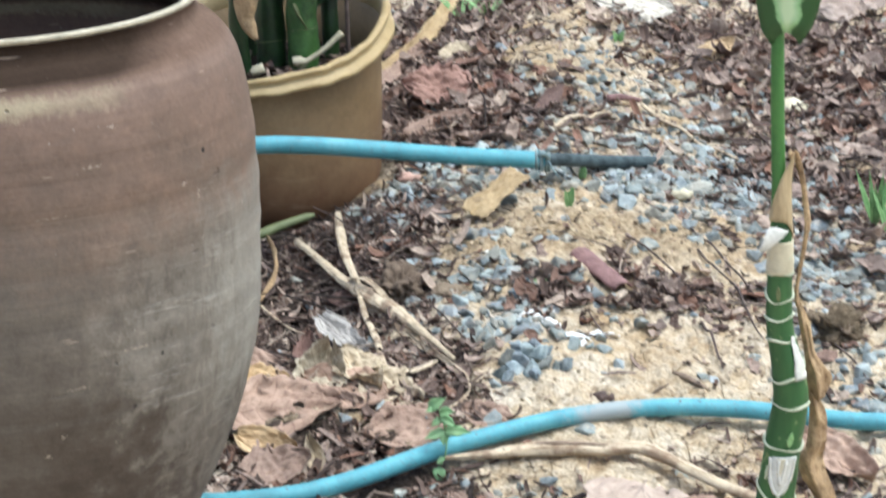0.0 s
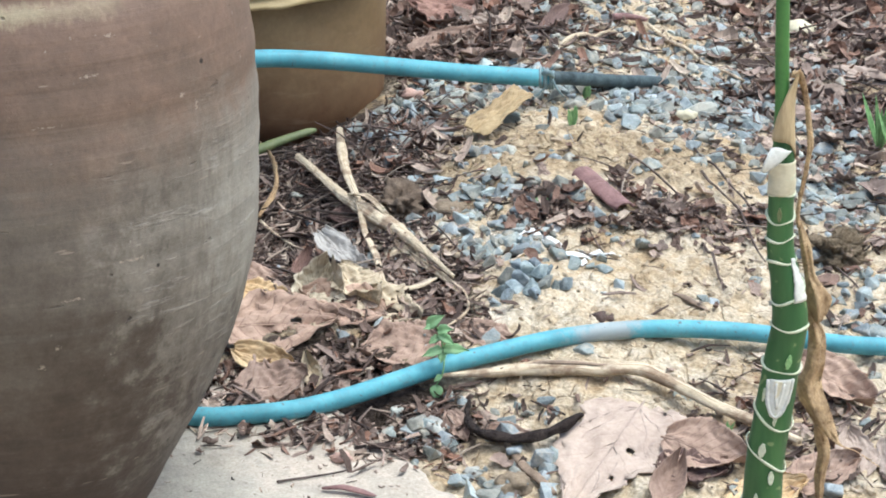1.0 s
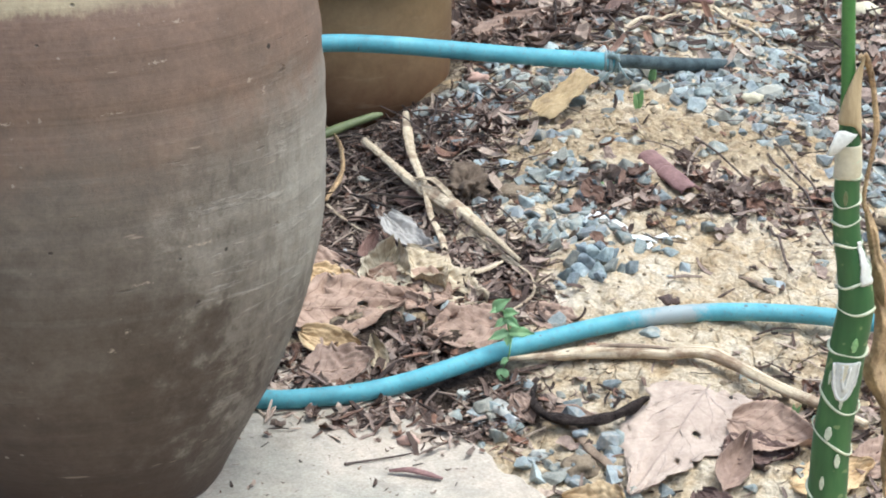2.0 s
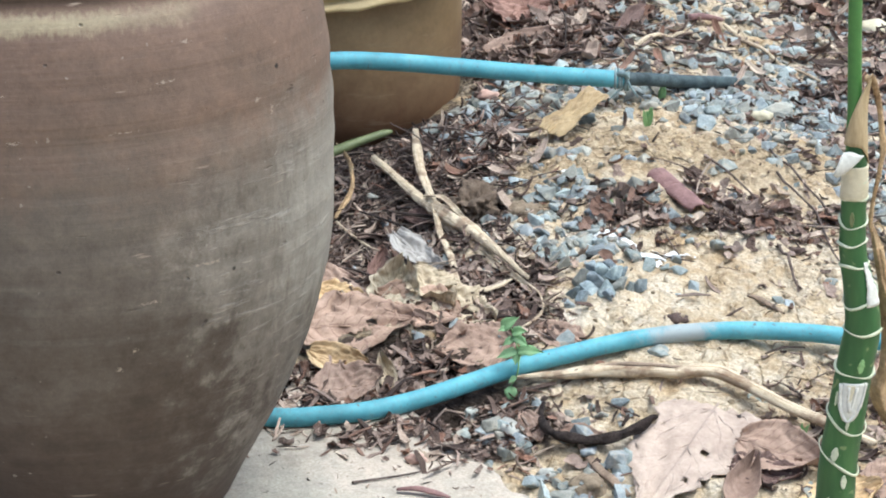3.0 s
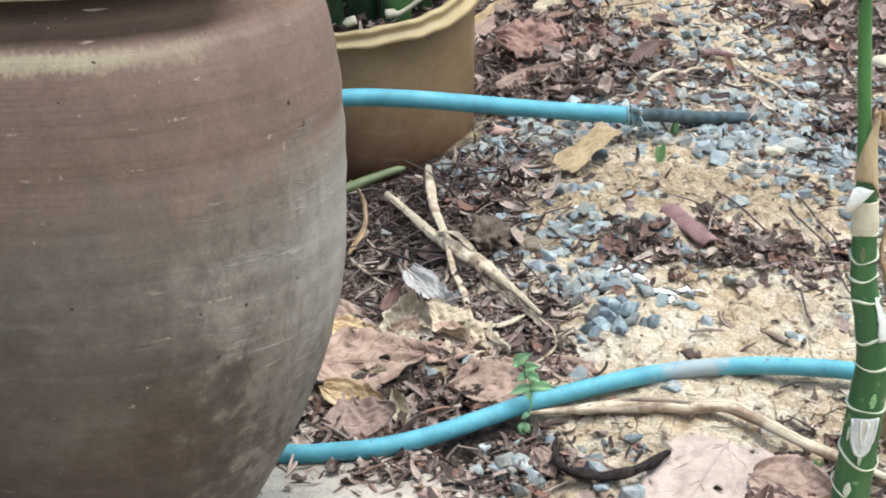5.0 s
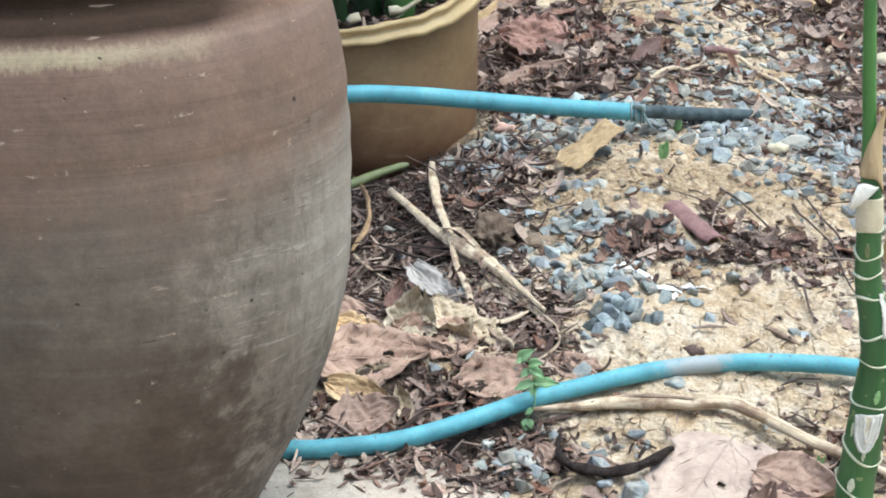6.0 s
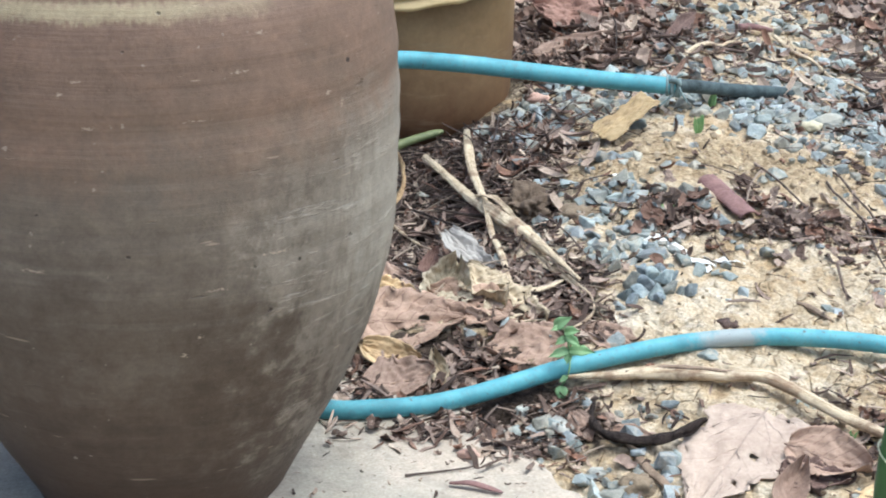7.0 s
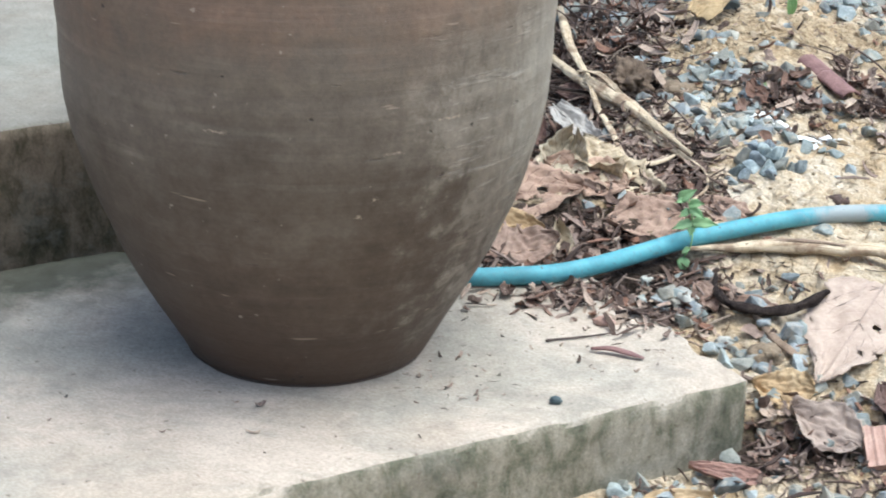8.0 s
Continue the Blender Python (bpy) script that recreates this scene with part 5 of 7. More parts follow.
dry_leaf(-0.070, -0.004, 0.070, 0.028, 10, LEAF_TAN, "long orange dry leaf at the foot of the slab", 20, 0, 0.35, 0.1, 0.1, seed=29)
dry_leaf(-0.022, 0.046, 0.075, 0.026, 172, LEAF_RED, "dark rust dry leaf at the foot of the slab", 20, 0, 0.4, 0.1, 0.1, seed=30)
dry_leaf(0.150, 0.175, 0.070, 0.045, -60, LEAF_DARK, "dark dry leaf among stones", 24, 0, 0.35, 0.2, 0.2, seed=31)
dry_leaf(0.342, 0.420, 0.090, 0.058, -35, LEAF_BROWN, "brown folded dry leaf behind the cane", 30, 10, 0.5, 0.2, 0.1, lift=0.006, seed=32)
dry_leaf(0.352, 0.290, 0.060, 0.046, 100, LEAF_MAUVE, "pale mauve dry leaf behind the cane", 30, 0, 0.25, 0.15, 0.2, seed=33, crumple=0.6)
dry_leaf(0.320, 0.262, 0.080, 0.050, 25, LEAF_BROWN, "rust brown dry leaf behind the cane", 26, 0, 0.35, 0.2, 0.2, seed=35)
dry_leaf(0.398, 0.280, 0.075, 0.048, -70, LEAF_MAUVE, "mauve dry leaf with dark ribs", 26, 0, 0.2, 0.2, 0.2, seed=36)
dry_leaf(0.010, 0.315, 0.050, 0.024, -18, LEAF_BROWN, "rusty folded dry leaf by the dark twig", 30, 0, 0.5, 0.2, 0.1, seed=37)
dry_leaf(-0.045, 0.330, 0.045, 0.026, -62, LEAF_BROWN, "small reddish dry leaf", 30, 0, 0.4, 0.2, 0.15, seed=38)
dry_leaf(-0.186, 0.530, 0.100, 0.074, 160, LEAF_BROWN, "brown dry leaf under paler leaves", 16, 0, 0.18, 0.1, 0.25, 0.06, seed=43)
dry_leaf(-0.285, 0.610, 0.060, 0.036, -15, LEAF_TAN, "small orange brown dry leaf beside the jar", 24, 0, 0.3, 0.2, 0.2, seed=44)
dry_leaf(0.262, 0.232, 0.085, 0.055, 20, LEAF_TAN, "orange brown dry leaf behind the cane", 22, 0, 0.3, 0.15, 0.25, 0.06, seed=45)
dry_leaf(0.290, 1.95, 0.080, 0.05, 40, LEAF_TAN, "tan dry leaf far up the bank", 25, 0, 0.2, 0.1, 0.2, seed=39)
dry_leaf(0.235, 1.52, 0.050, 0.026, 15, LEAF_BROWN, "pale dry leaf among bark litter", 28, 0, 0.3, 0.2, 0.2, seed=40)
dry_leaf(-0.205, 1.90, 0.07, 0.04, 70, LEAF_BROWN, "brown dry leaf by the pot", 25, 0, 0.3, 0.2, 0.2, seed=41)


# ---- dry stalks and twigs ----
def stalk(pts, material, label, name="dry_stalk", group="dry stalks", lumpy=0.20, flat=0.5, sides=12, ripple=0.0):
    ob = thing(name, label, "stalk", pts[len(pts) // 2][:3], group)
    tube("stem", pts, material, ob, "", sides, 0.005, lumpy, flat, ripple)
    return ob


long_stalk = thing("dry_stalk", "long dry straw stalk with a curled tail", "stalk", (-0.177, 0.758, 0.075), "dry stalks")
ribbon("stem", [(-0.299, 1.000, 0.0790, 0.0045, -30), (-0.258, 0.921, 0.0780, 0.0052, -20), (-0.216, 0.830, 0.0785, 0.0064, -35), (-0.180, 0.765, 0.0860, 0.0104, -25), (-0.144, 0.712, 0.0815, 0.0086, -35),
                (-0.108, 0.660, 0.0730, 0.0050, -45), (-0.067, 0.587, 0.0669, 0.0021, -50)], STRAW, long_stalk, "", 0.0020, 10, -0.55, 0.004, 0.24)
ribbon("splinter", [(-0.212, 0.826, 0.0831, 0.0013, -20), (-0.186, 0.786, 0.0941, 0.0034, -10), (-0.164, 0.754, 0.0900, 0.0034, -30), (-0.152, 0.735, 0.0850, 0.0009, -40)], STRAW, long_stalk, "lifted splinter", 0.0012, 5, 0.4, 0.004, 0.4)
ribbon("splinter", [(-0.150, 0.705, 0.0720, 0.0022, -50), (-0.115, 0.655, 0.0628, 0.0041, -60), (-0.085, 0.612, 0.0612, 0.0030, -60), (-0.062, 0.575, 0.0545, 0.0007, -60)], STRAW, long_stalk, "", 0.0012, 5, 0.4, 0.004, 0.4)
tube("tail", [(-0.085, 0.622, 0.0607, 0.0016), (-0.067, 0.587, 0.0600, 0.0016), (-0.053, 0.565, 0.0573, 0.0013), (-0.047, 0.538, 0.0500, 0.0013), (-0.055, 0.513, 0.0460, 0.0022), (-0.070, 0.497, 0.0420, 0.0010)], STRAW, long_stalk, "", 8, 0.005, 0.3, 0.6)
ribbon("husk", [(-0.185, 0.770, 0.0710, 0.004, -50), (-0.148, 0.700, 0.0610, 0.006, -70), (-0.118, 0.655, 0.0518, 0.004, -80), (-0.098, 0.628, 0.0498, 0.001, -80)], STRAW, long_stalk, "split dry husk", wave=0.3)
stalk([(-0.246, 1.033, 0.1050, 0.0042), (-0.236, 0.970, 0.0970, 0.0062), (-0.222, 0.898, 0.0890, 0.0058), (-0.197, 0.801, 0.0830, 0.0045), (-0.182, 0.730, 0.0710, 0.0040), (-0.162, 0.660, 0.0650, 0.0042),
       (-0.149, 0.596, 0.0641, 0.0036), (-0.141, 0.567, 0.0650, 0.0034), (-0.118, 0.563, 0.0610, 0.0038), (-0.100, 0.575, 0.0612, 0.0036), (-0.086, 0.590, 0.0640, 0.0018)],
      STRAW, "bent pale dry stalk crossing another stalk")
hose_stalk = stalk([(-0.070, 0.402, 0.024, 0.0028), (-0.045, 0.408, 0.024, 0.0042), (-0.017, 0.413, 0.024, 0.0070), (0.030, 0.422, 0.026, 0.0100), (0.065, 0.424, 0.026, 0.0104), (0.102, 0.424, 0.025, 0.0090), (0.141, 0.428, 0.024, 0.0092), (0.179, 0.405, 0.016, 0.0084), (0.219, 0.372, 0.008, 0.0074),
       (0.250, 0.350, 0.004, 0.0070), (0.30, 0.315, -0.004, 0.0050)], STRAW, "long pale dry stalk under the hose", lumpy=0.22, flat=0.75)
tube("bark_patch", [(0.018, 0.4180, 0.0310, 0.0012), (0.034, 0.4200, 0.0325, 0.0030), (0.056, 0.4215, 0.0332, 0.0034), (0.078, 0.4220, 0.0325, 0.0030), (0.100, 0.4225, 0.0310, 0.0024), (0.118, 0.4235, 0.0300, 0.0010)], BARKSTRIP, hose_stalk, "rest of brown bark", 8, 0.005, 0.7, 0.5)
stalk([(-0.036, 0.372, 0.010, 0.0016), (-0.037, 0.346, 0.007, 0.0028), (-0.030, 0.318, 0.004, 0.0046), (-0.015, 0.302, 0.003, 0.0054), (0.013, 0.294, 0.003, 0.0062), (0.041, 0.300, 0.005, 0.0060), (0.062, 0.314, 0.009, 0.0055),
       (0.076, 0.329, 0.013, 0.0052), (0.082, 0.333, 0.013, 0.0026)], DARKTWIG, "dark curved rotten twig", "twig", "twigs", 0.60, 0.80, 16, 0.20)
stalk([(-0.204, 0.151, 0.019, 0.0018), (-0.198, 0.155, 0.0185, 0.0012), (-0.156, 0.172, 0.0185, 0.0010), (-0.140, 0.180, 0.019, 0.0007)], TWIG, "thin dark twig lying on the slab", "twig", "twigs", 0.2, 1.0, 6)
stalk([(-0.160, 0.138, 0.0195, 0.0024), (-0.140, 0.136, 0.0215, 0.0042), (-0.120, 0.129, 0.0205, 0.0040), (-0.108, 0.124, 0.019, 0.0020)], CHIP, "curled strip of bark lying on the slab", "bark_strip", "twigs", 0.3, 0.5, 8)
stalk([(-0.385, 0.965, 0.080, 0.0075), (-0.344, 1.004, 0.086, 0.0080), (-0.318, 1.030, 0.090, 0.0070), (-0.290, 1.052, 0.094, 0.0060), (-0.280, 1.058, 0.095, 0.0025)], OLIVE, "cut green stalk below the pot", "green_stalk", "", 0.10, 0.8)
for way, radius, material, label in ((((0.003, 0.306), (0.024, 0.268), (0.040, 0.247), (0.057, 0.225)), 0.0052, BARKSTRIP, "grey brown bark strip on the bank"),
                                     (((0.178, 0.604), (0.190, 0.595), (0.202, 0.585), (0.215, 0.574)), 0.0040, BARKSTRIP, "short brown stick on bare clay"),
                                     (((-0.041, 0.620), (-0.033, 0.643), (-0.019, 0.657), (0.002, 0.659)), 0.0030, DARKTWIG, "dark curved twig above the heap of stones")):
    ends = len(way) - 1
    stalk([(x, y, ground_z(x, y) + 0.7 * radius, radius * (0.55 if k in (0, ends) else 1.0)) for k, (x, y) in enumerate(way)], material, label, "bark_strip" if material is BARKSTRIP else "twig", "twigs", 0.40, 0.6, 10)
for a, b, r, w in (((0.160, 1.49), (0.290, 1.315), 0.0034, STRAW), ((0.030, 1.31), (0.112, 1.42), 0.0040, STRAW), ((0.205, 1.02), (0.285, 0.79), 0.0018, TWIG), ((0.13, 0.94), (0.245, 0.73), 0.0015, TWIG),
                   ((0.215, 0.733), (0.238, 0.631), 0.0020, TWIG), ((0.30, 1.55), (0.345, 1.42), 0.0030, STRAW), ((-0.33, 0.88), (-0.24, 0.78), 0.0020, STRAW), ((-0.34, 0.98), (-0.20, 0.86), 0.0018, TWIG),
                   ((-0.05, 1.50), (0.03, 1.30), 0.0026, TWIG), ((0.05, 1.36), (0.17, 1.39), 0.0030, TWIG), ((-0.10, 1.33), (0.06, 1.25), 0.0026, TWIG), ((0.33, 0.80), (0.40, 0.62), 0.0018, TWIG), ((-0.320, 0.912), (-0.234, 0.866), 0.0017, TWIG), ((-0.347, 1.08), (-0.250, 0.944), 0.0017, TWIG), ((-0.229, 0.825), (-0.071, 1.108), 0.0018, TWIG), ((-0.20, 0.90), (-0.12, 1.06), 0.0016, TWIG),
                   ((-0.095, 1.367), (0.004, 1.31), 0.0030, TWIG), ((-0.056, 1.397), (0.059, 1.342), 0.0034, TWIG), ((0.181, 1.536), (0.281, 1.533), 0.0024, TWIG), ((0.294, 1.641), (0.340, 1.85), 0.0038, STRAW), ((0.105, 1.478), (0.155, 1.505), 0.0060, CHIP),
                   ((0.220, 0.911), (0.258, 0.830), 0.0017, TWIG), ((0.255, 0.84), (0.285, 0.70), 0.0017, TWIG)):
    pts = []
    for k in range(6):
        x, y = a[0] + (b[0] - a[0]) * k / 5, a[1] + (b[1] - a[1]) * k / 5
        x += 0.003 * noise.noise(Vector((k * 1.3, a[0] * 40, a[1] * 30)))
        pts.append((x, y, ground_z(x, y) + r + 0.003 + 0.004 * math.sin(k * 0.6), r * (1.1 - 0.1 * k)))
    stalk(pts, w, "thin dry twig lying on the bank", "twig", "twigs", 0.25, 0.9, 7)
hanging = thing("dry_leaf_strip", "narrow curled tan leaf strip on dark twigs", "leaf", (-0.325, 0.95, 0.05), "")
ribbon("blade", [(-0.356, 1.07, 0.072, 0.003, 40), (-0.338, 1.01, 0.078, 0.006, 60), (-0.322, 0.955, 0.072, 0.007, 80), (-0.318, 0.915, 0.058, 0.005, 70), (-0.330, 0.865, 0.040, 0.002, 60)], DRYTAN, hanging, cup=0.6, wave=0.4)
pointed = thing("dry_leaf_strip", "pointed brown leaf strip among bark litter", "leaf", (0.02, 1.40, 0.15), "")
ribbon("blade", [(0.000, 1.350, 0.146, 0.004, -20), (0.014, 1.385, 0.156, 0.010, -35), (0.028, 1.420, 0.164, 0.011, -45), (0.044, 1.462, 0.168, 0.002, -50)], LEAF_DARK, pointed, cup=0.5, wave=0.3)
strip = thing("dry_leaf_strip", "long curled straw-coloured leaf strip beside the pot", "leaf", (-0.225, 1.91, 0.11), "")
ribbon("blade", [(-0.295, 1.74, 0.100, 0.010, -20), (-0.262, 1.83, 0.108, 0.011, -35), (-0.228, 1.90, 0.118, 0.013, -45), (-0.196, 2.01, 0.134, 0.013, -40), (-0.172, 2.16, 0.150, 0.012, -30), (-0.165, 2.32, 0.150, 0.009, -20), (-0.17, 2.5, 0.13, 0.003, -10)], LEAF_GOLD, strip, cup=0.5, wave=0.3)
ribbon("blade", [(-0.290, 1.70, 0.096, 0.008, -10), (-0.252, 1.78, 0.104, 0.012, -25), (-0.216, 1.86, 0.112, 0.011, -40), (-0.188, 1.93, 0.124, 0.004, -45)], LEAF_BROWN, strip, cup=0.6, wave=0.4)


# ---- odd pieces ----
def bark_piece():
    """A straight shell of purple-brown bark, hollow below, with a crack across it."""
    ob = thing("bark_piece", "purple brown shell of bark with a crack across", "bark", (0.096, 0.83, 0.09))
    a, b = np.array((0.0715, 0.8460, 0.0)), np.array((0.1240, 0.7740, 0.0))
    way = (b - a) / np.linalg.norm(b - a)
    side = np.array((way[1], -way[0], 0.0))
    up = np.array((0.0, 0.0, 1.0))
    za, zb = float(lie(a[0], a[1])) + 0.002, float(lie(b[0], b[1])) + 0.003
    for lo, hi, grow in ((0.0, 0.43, 0.0006), (0.415, 1.0, 0.0)):
        rows = []
        for i in range(13):
            u = lo + (hi - lo) * i / 12
            row = []
            for k in range(15):
                w = radians(-12 + 204 * k / 14)
                e = 1 + 0.12 * noise.noise(Vector((u * 7, k * 0.4, 2.0))) + 0.07 * noise.noise(Vector((u * 26, k * 1.4, 5.0)))
                r = (0.0126 - 0.0008 * u) * e + grow
                n = side * math.cos(w) + up * math.sin(w)
                jag = 0.0035 * noise.noise(Vector((k * 0.7, 9.0, lo))) * (i in (0, 12))
                c = a + (b - a) * u + way * jag + up * (za + (zb - za) * u + 0.005)
                row.append((c + side * (r * 1.05 * math.cos(w)) + up * (r * 0.52 * max(-0.2, math.sin(w))), n))
            rows.append(row)
        sheet("shell", rows, 0.0022, CHIP, ob)
    return ob


bark_piece()


def tile_piece():
    """A broken red tile with ridges on its face."""
    ob = thing("tile_fragment", "broken ridged red clay tile, half buried", "tile", (0.140, 0.106, -0.065))
    m = Matrix.Translation((0.140, 0.106, float(lie(0.140, 0.106)) + 0.014)) @ Euler((radians(38), radians(-6), radians(6))).to_matrix().to_4x4()
    bm = bmesh.new()
    nx, ny = 24, 8
    top = [[None] * (ny + 1) for _ in range(nx + 1)]
    low = [[None] * (ny + 1) for _ in range(nx + 1)]
    for i in range(nx + 1):
        for j in range(ny + 1):
            x, y = (i / nx - 0.5) * 0.062, (j / ny - 0.5) * 0.042
            y += 0.006 * noise.noise(Vector((i * 0.3, 0, 3))) * (j == ny) + 0.003 * (i / nx - 0.5)
            x += 0.005 * noise.noise(Vector((j * 0.4, 5, 3))) * (i == nx)
            ridge = 0.0015 * max(0.0, math.cos(i / nx * 2 * math.pi * 6)) ** 0.5
            n = 0.0006 * noise.noise(Vector((i * 0.5, j * 0.5, 0)))
            top[i][j] = bm.verts.new(m @ Vector((x, y, 0.006 + ridge + n)))
            low[i][j] = bm.verts.new(m @ Vector((x, y, -0.006)))
    for i in range(nx):
        for j in range(ny):
            bm.faces.new((top[i][j], top[i + 1][j], top[i + 1][j + 1], top[i][j + 1]))
            bm.faces.new((low[i][j + 1], low[i + 1][j + 1], low[i + 1][j], low[i][j]))
    for i in range(nx):
        bm.faces.new((low[i][0], low[i + 1][0], top[i + 1][0], top[i][0]))
        bm.faces.new((low[i + 1][ny], low[i][ny], top[i][ny], top[i + 1][ny]))
    for j in range(ny):
        bm.faces.new((low[0][j + 1], low[0][j], top[0][j], top[0][j + 1]))
        bm.faces.new((low[nx][j], low[nx][j + 1], top[nx][j + 1], top[nx][j]))
    part("shard", bm, TILE, ob)
    return ob


tile_piece()


def lump(name, x, y, rx, ry, rz, material, label, category, jag=0.35, seed=0, group="", sink=0.3, sub=3, yaw=0.0, fuzz=0.0):
    """A rough rounded lump: clod, seed or droppings."""
    bm = bmesh.new()
    bmesh.ops.create_icosphere(bm, subdivisions=sub, radius=1.0)
    z = top_z(x, y)
    q = Matrix.Rotation(yaw, 3, "Z")
    for v in bm.verts:
        n = 1 + jag * noise.fractal(v.co * 1.6 + Vector((seed, 0, 0)), 1.0, 2.0, 3) + fuzz * noise.noise(v.co * 11)
        c = q @ Vector((v.co.x * rx * n, v.co.y * ry * n, v.co.z * rz * n))
        v.co = c + Vector((x, y, z + rz * (1 - 2 * sink)))
    me = bpy.data.meshes.new(name)
    bm.to_mesh(me)
    bm.free()
    me.polygons.foreach_set("use_smooth", [True] * len(me.polygons))
    me.materials.append(material)
    return tagged(new(name, me), label, category, group)


lump("seed_pod", 0.099, 0.537, 0.013, 0.010, 0.006, POD, "dark shrivelled seed pod on bare clay", "seed pod", 0.3, 1)
lump("seed_pod", 0.236, 0.735, 0.011, 0.007, 0.0045, POD, "small dark shrivelled seed pod", "seed pod", 0.4, 2)
lump("clod", 0.372, 0.735, 0.030, 0.026, 0.020, ROOTY, "dark crumbly clod of rooty soil", "clod", 0.75, 3, sub=5, fuzz=0.26)
lump("clod", -0.146, 0.795, 0.027, 0.036, 0.020, CLOD, "dark brown clod at the edge of the bank", "clod", 0.8, 4, sub=5, fuzz=0.10)
lump("clod", -0.085, 0.775, 0.022, 0.020, 0.010, MUD, "yellow brown clod of clay", "clod", 0.5, 5)
lump("clod", 0.015, 0.240, 0.020, 0.016, 0.012, MUD, "yellow clod of clay by the slab", "clod", 0.5, 6)
lump("pebble", -0.187, 0.017, 0.0055, 0.0045, 0.004, BLACK, "small dark pebble on the slab", "pebble", 0.3, 7, "", 0.05)
lump("brick_chip", -0.150, 0.205, 0.010, 0.007, 0.005, TILE, "small orange chip of brick on the slab", "brick chip", 0.5, 8, "", 0.1)
lump("brick_chip", -0.165, 1.205, 0.016, 0.010, 0.008, TILE, "orange chip of brick among gravel", "brick chip", 0.5, 9, "", 0.1)
lump("pale_stone", 0.205, 1.115, 0.014, 0.011, 0.008, SHEATH, "cream coloured pebble among grey gravel", "stone", 0.3, 10, "", 0.15)
for x, y, size, seed in ((0.006, 0.236, 0.014, 14), (-0.072, 0.329, 0.014, 16), (-0.052, 0.352, 0.010, 17), (-0.028, 0.262, 0.010, 18)):
    lump("pale_stone", x, y, size, size * 0.75, size * 0.55, PALEROCK, "pale grey stone by the corner of the slab", "stone", 0.95, seed, "pale stones", 0.25, 2, seed * 40.0)
lump("pale_stone", 0.385, 1.62, 0.028, 0.020, 0.015, SHEATH, "cream coloured stone among bark litter", "stone", 0.3, 11, "", 0.2)


def scrap(x, y, length, width, heading, seed):
    """A torn scrap of chalky white film."""
    rows = []
    c, s = math.cos(radians(heading)), math.sin(radians(heading))
    for i in range(11):
        u = i / 10
        row = []
        for j in range(6):
            v = j / 5 - 0.5
            w = width * (0.35 + 0.65 * math.sin(math.pi * min(1, u * 0.9 + 0.1))) * (1 + 0.8 * noise.noise(Vector((u * 6, seed, 0))))
            px, py = x + c * (u - 0.5) * length - s * v * w, y + s * (u - 0.5) * length + c * v * w
            row.append((np.array((px, py, ground_z(px, py) + 0.0028 + 0.003 * noise.noise(Vector((u * 4, v * 3, seed))))), np.array((0, 0, 1.0))))
        rows.append(row)
    ob = thing("white_scrap", "torn chalky white scrap on the clay", "scrap", (x, y, ground_z(x, y)), "white scraps")
    sheet("film", rows, 0.0005, WHITE, ob)


for k, (x, y, l, w, hd) in enumerate(((0.062, 0.675, 0.055, 0.018, -30), (0.095, 0.690, 0.050, 0.010, 8), (0.034, 0.705, 0.035, 0.014, -15), (0.010, 0.715, 0.030, 0.012, 20),
                                      (0.045, 0.735, 0.022, 0.010, 50), (0.075, 0.650, 0.020, 0.010, 60), (-0.035, 0.850, 0.028, 0.010, 10))):
    scrap(x, y, l, w, hd, k + 1.5)


# ---- small green plants ----
def leaflet(name, base, tip, half, material, parent, face=(0, -0.5, 0.87), cup=0.2):
    """A small pointed green leaf from base to tip."""
    b, t = np.array(base, float), np.array(tip, float)
    d = t - b
    f = np.array(face, float)
    side = np.cross(d / np.linalg.norm(d), f)
    side /= np.linalg.norm(side) + 1e-9
    f = np.cross(side, d / np.linalg.norm(d))
    rows = []
    for i in range(9):
        u = i / 8
        w = half * max(0.03, math.sin(math.pi * u ** 0.8))
        rows.append([(b + d * u + side * (w * v) + f * (cup * half * v * v - 0.25 * half * (2 * u - 1) ** 2), f) for v in (-1, -0.5, 0, 0.5, 1)])
    return sheet(name, rows, 0.0005, material, parent)


def weed_leaf(base, tip, half, parent, cup=0.25, lobes=0.0):
    """A soft green leaf with a keel, a short stalk and, where lobes says so, a scalloped edge."""
    b, t = np.array(base, float), np.array(tip, float)
    d = t - b
    way = d / np.linalg.norm(d)
    side = np.cross(way, np.array((0.1, -0.75, 0.65)))
    side /= np.linalg.norm(side)
    f = np.cross(side, way)
    rows = []
    for i in range(13):
        u = i / 12
        w = half * max(0.05, math.sin(math.pi * min(1.0, u ** 0.62))) * (1 + lobes * math.sin(u * 13))
        rows.append([(b + d * u + side * (w * v) + f * (half * (cup * abs(v) - 0.35 * (2 * u - 0.8) ** 2)), f) for v in (-1, -0.6, -0.2, 0, 0.2, 0.6, 1)])
    blade = sheet("leaf", rows, 0.0004, WEED, parent)
    tube("keel", [(*(b + d * u - f * 0.0003 + f * half * -0.35 * (2 * u - 0.8) ** 2), 0.0006 * (1.1 - u)) for u in (0.0, 0.3, 0.6, 0.95)], SPROUT, blade, "", 5, 0.004)


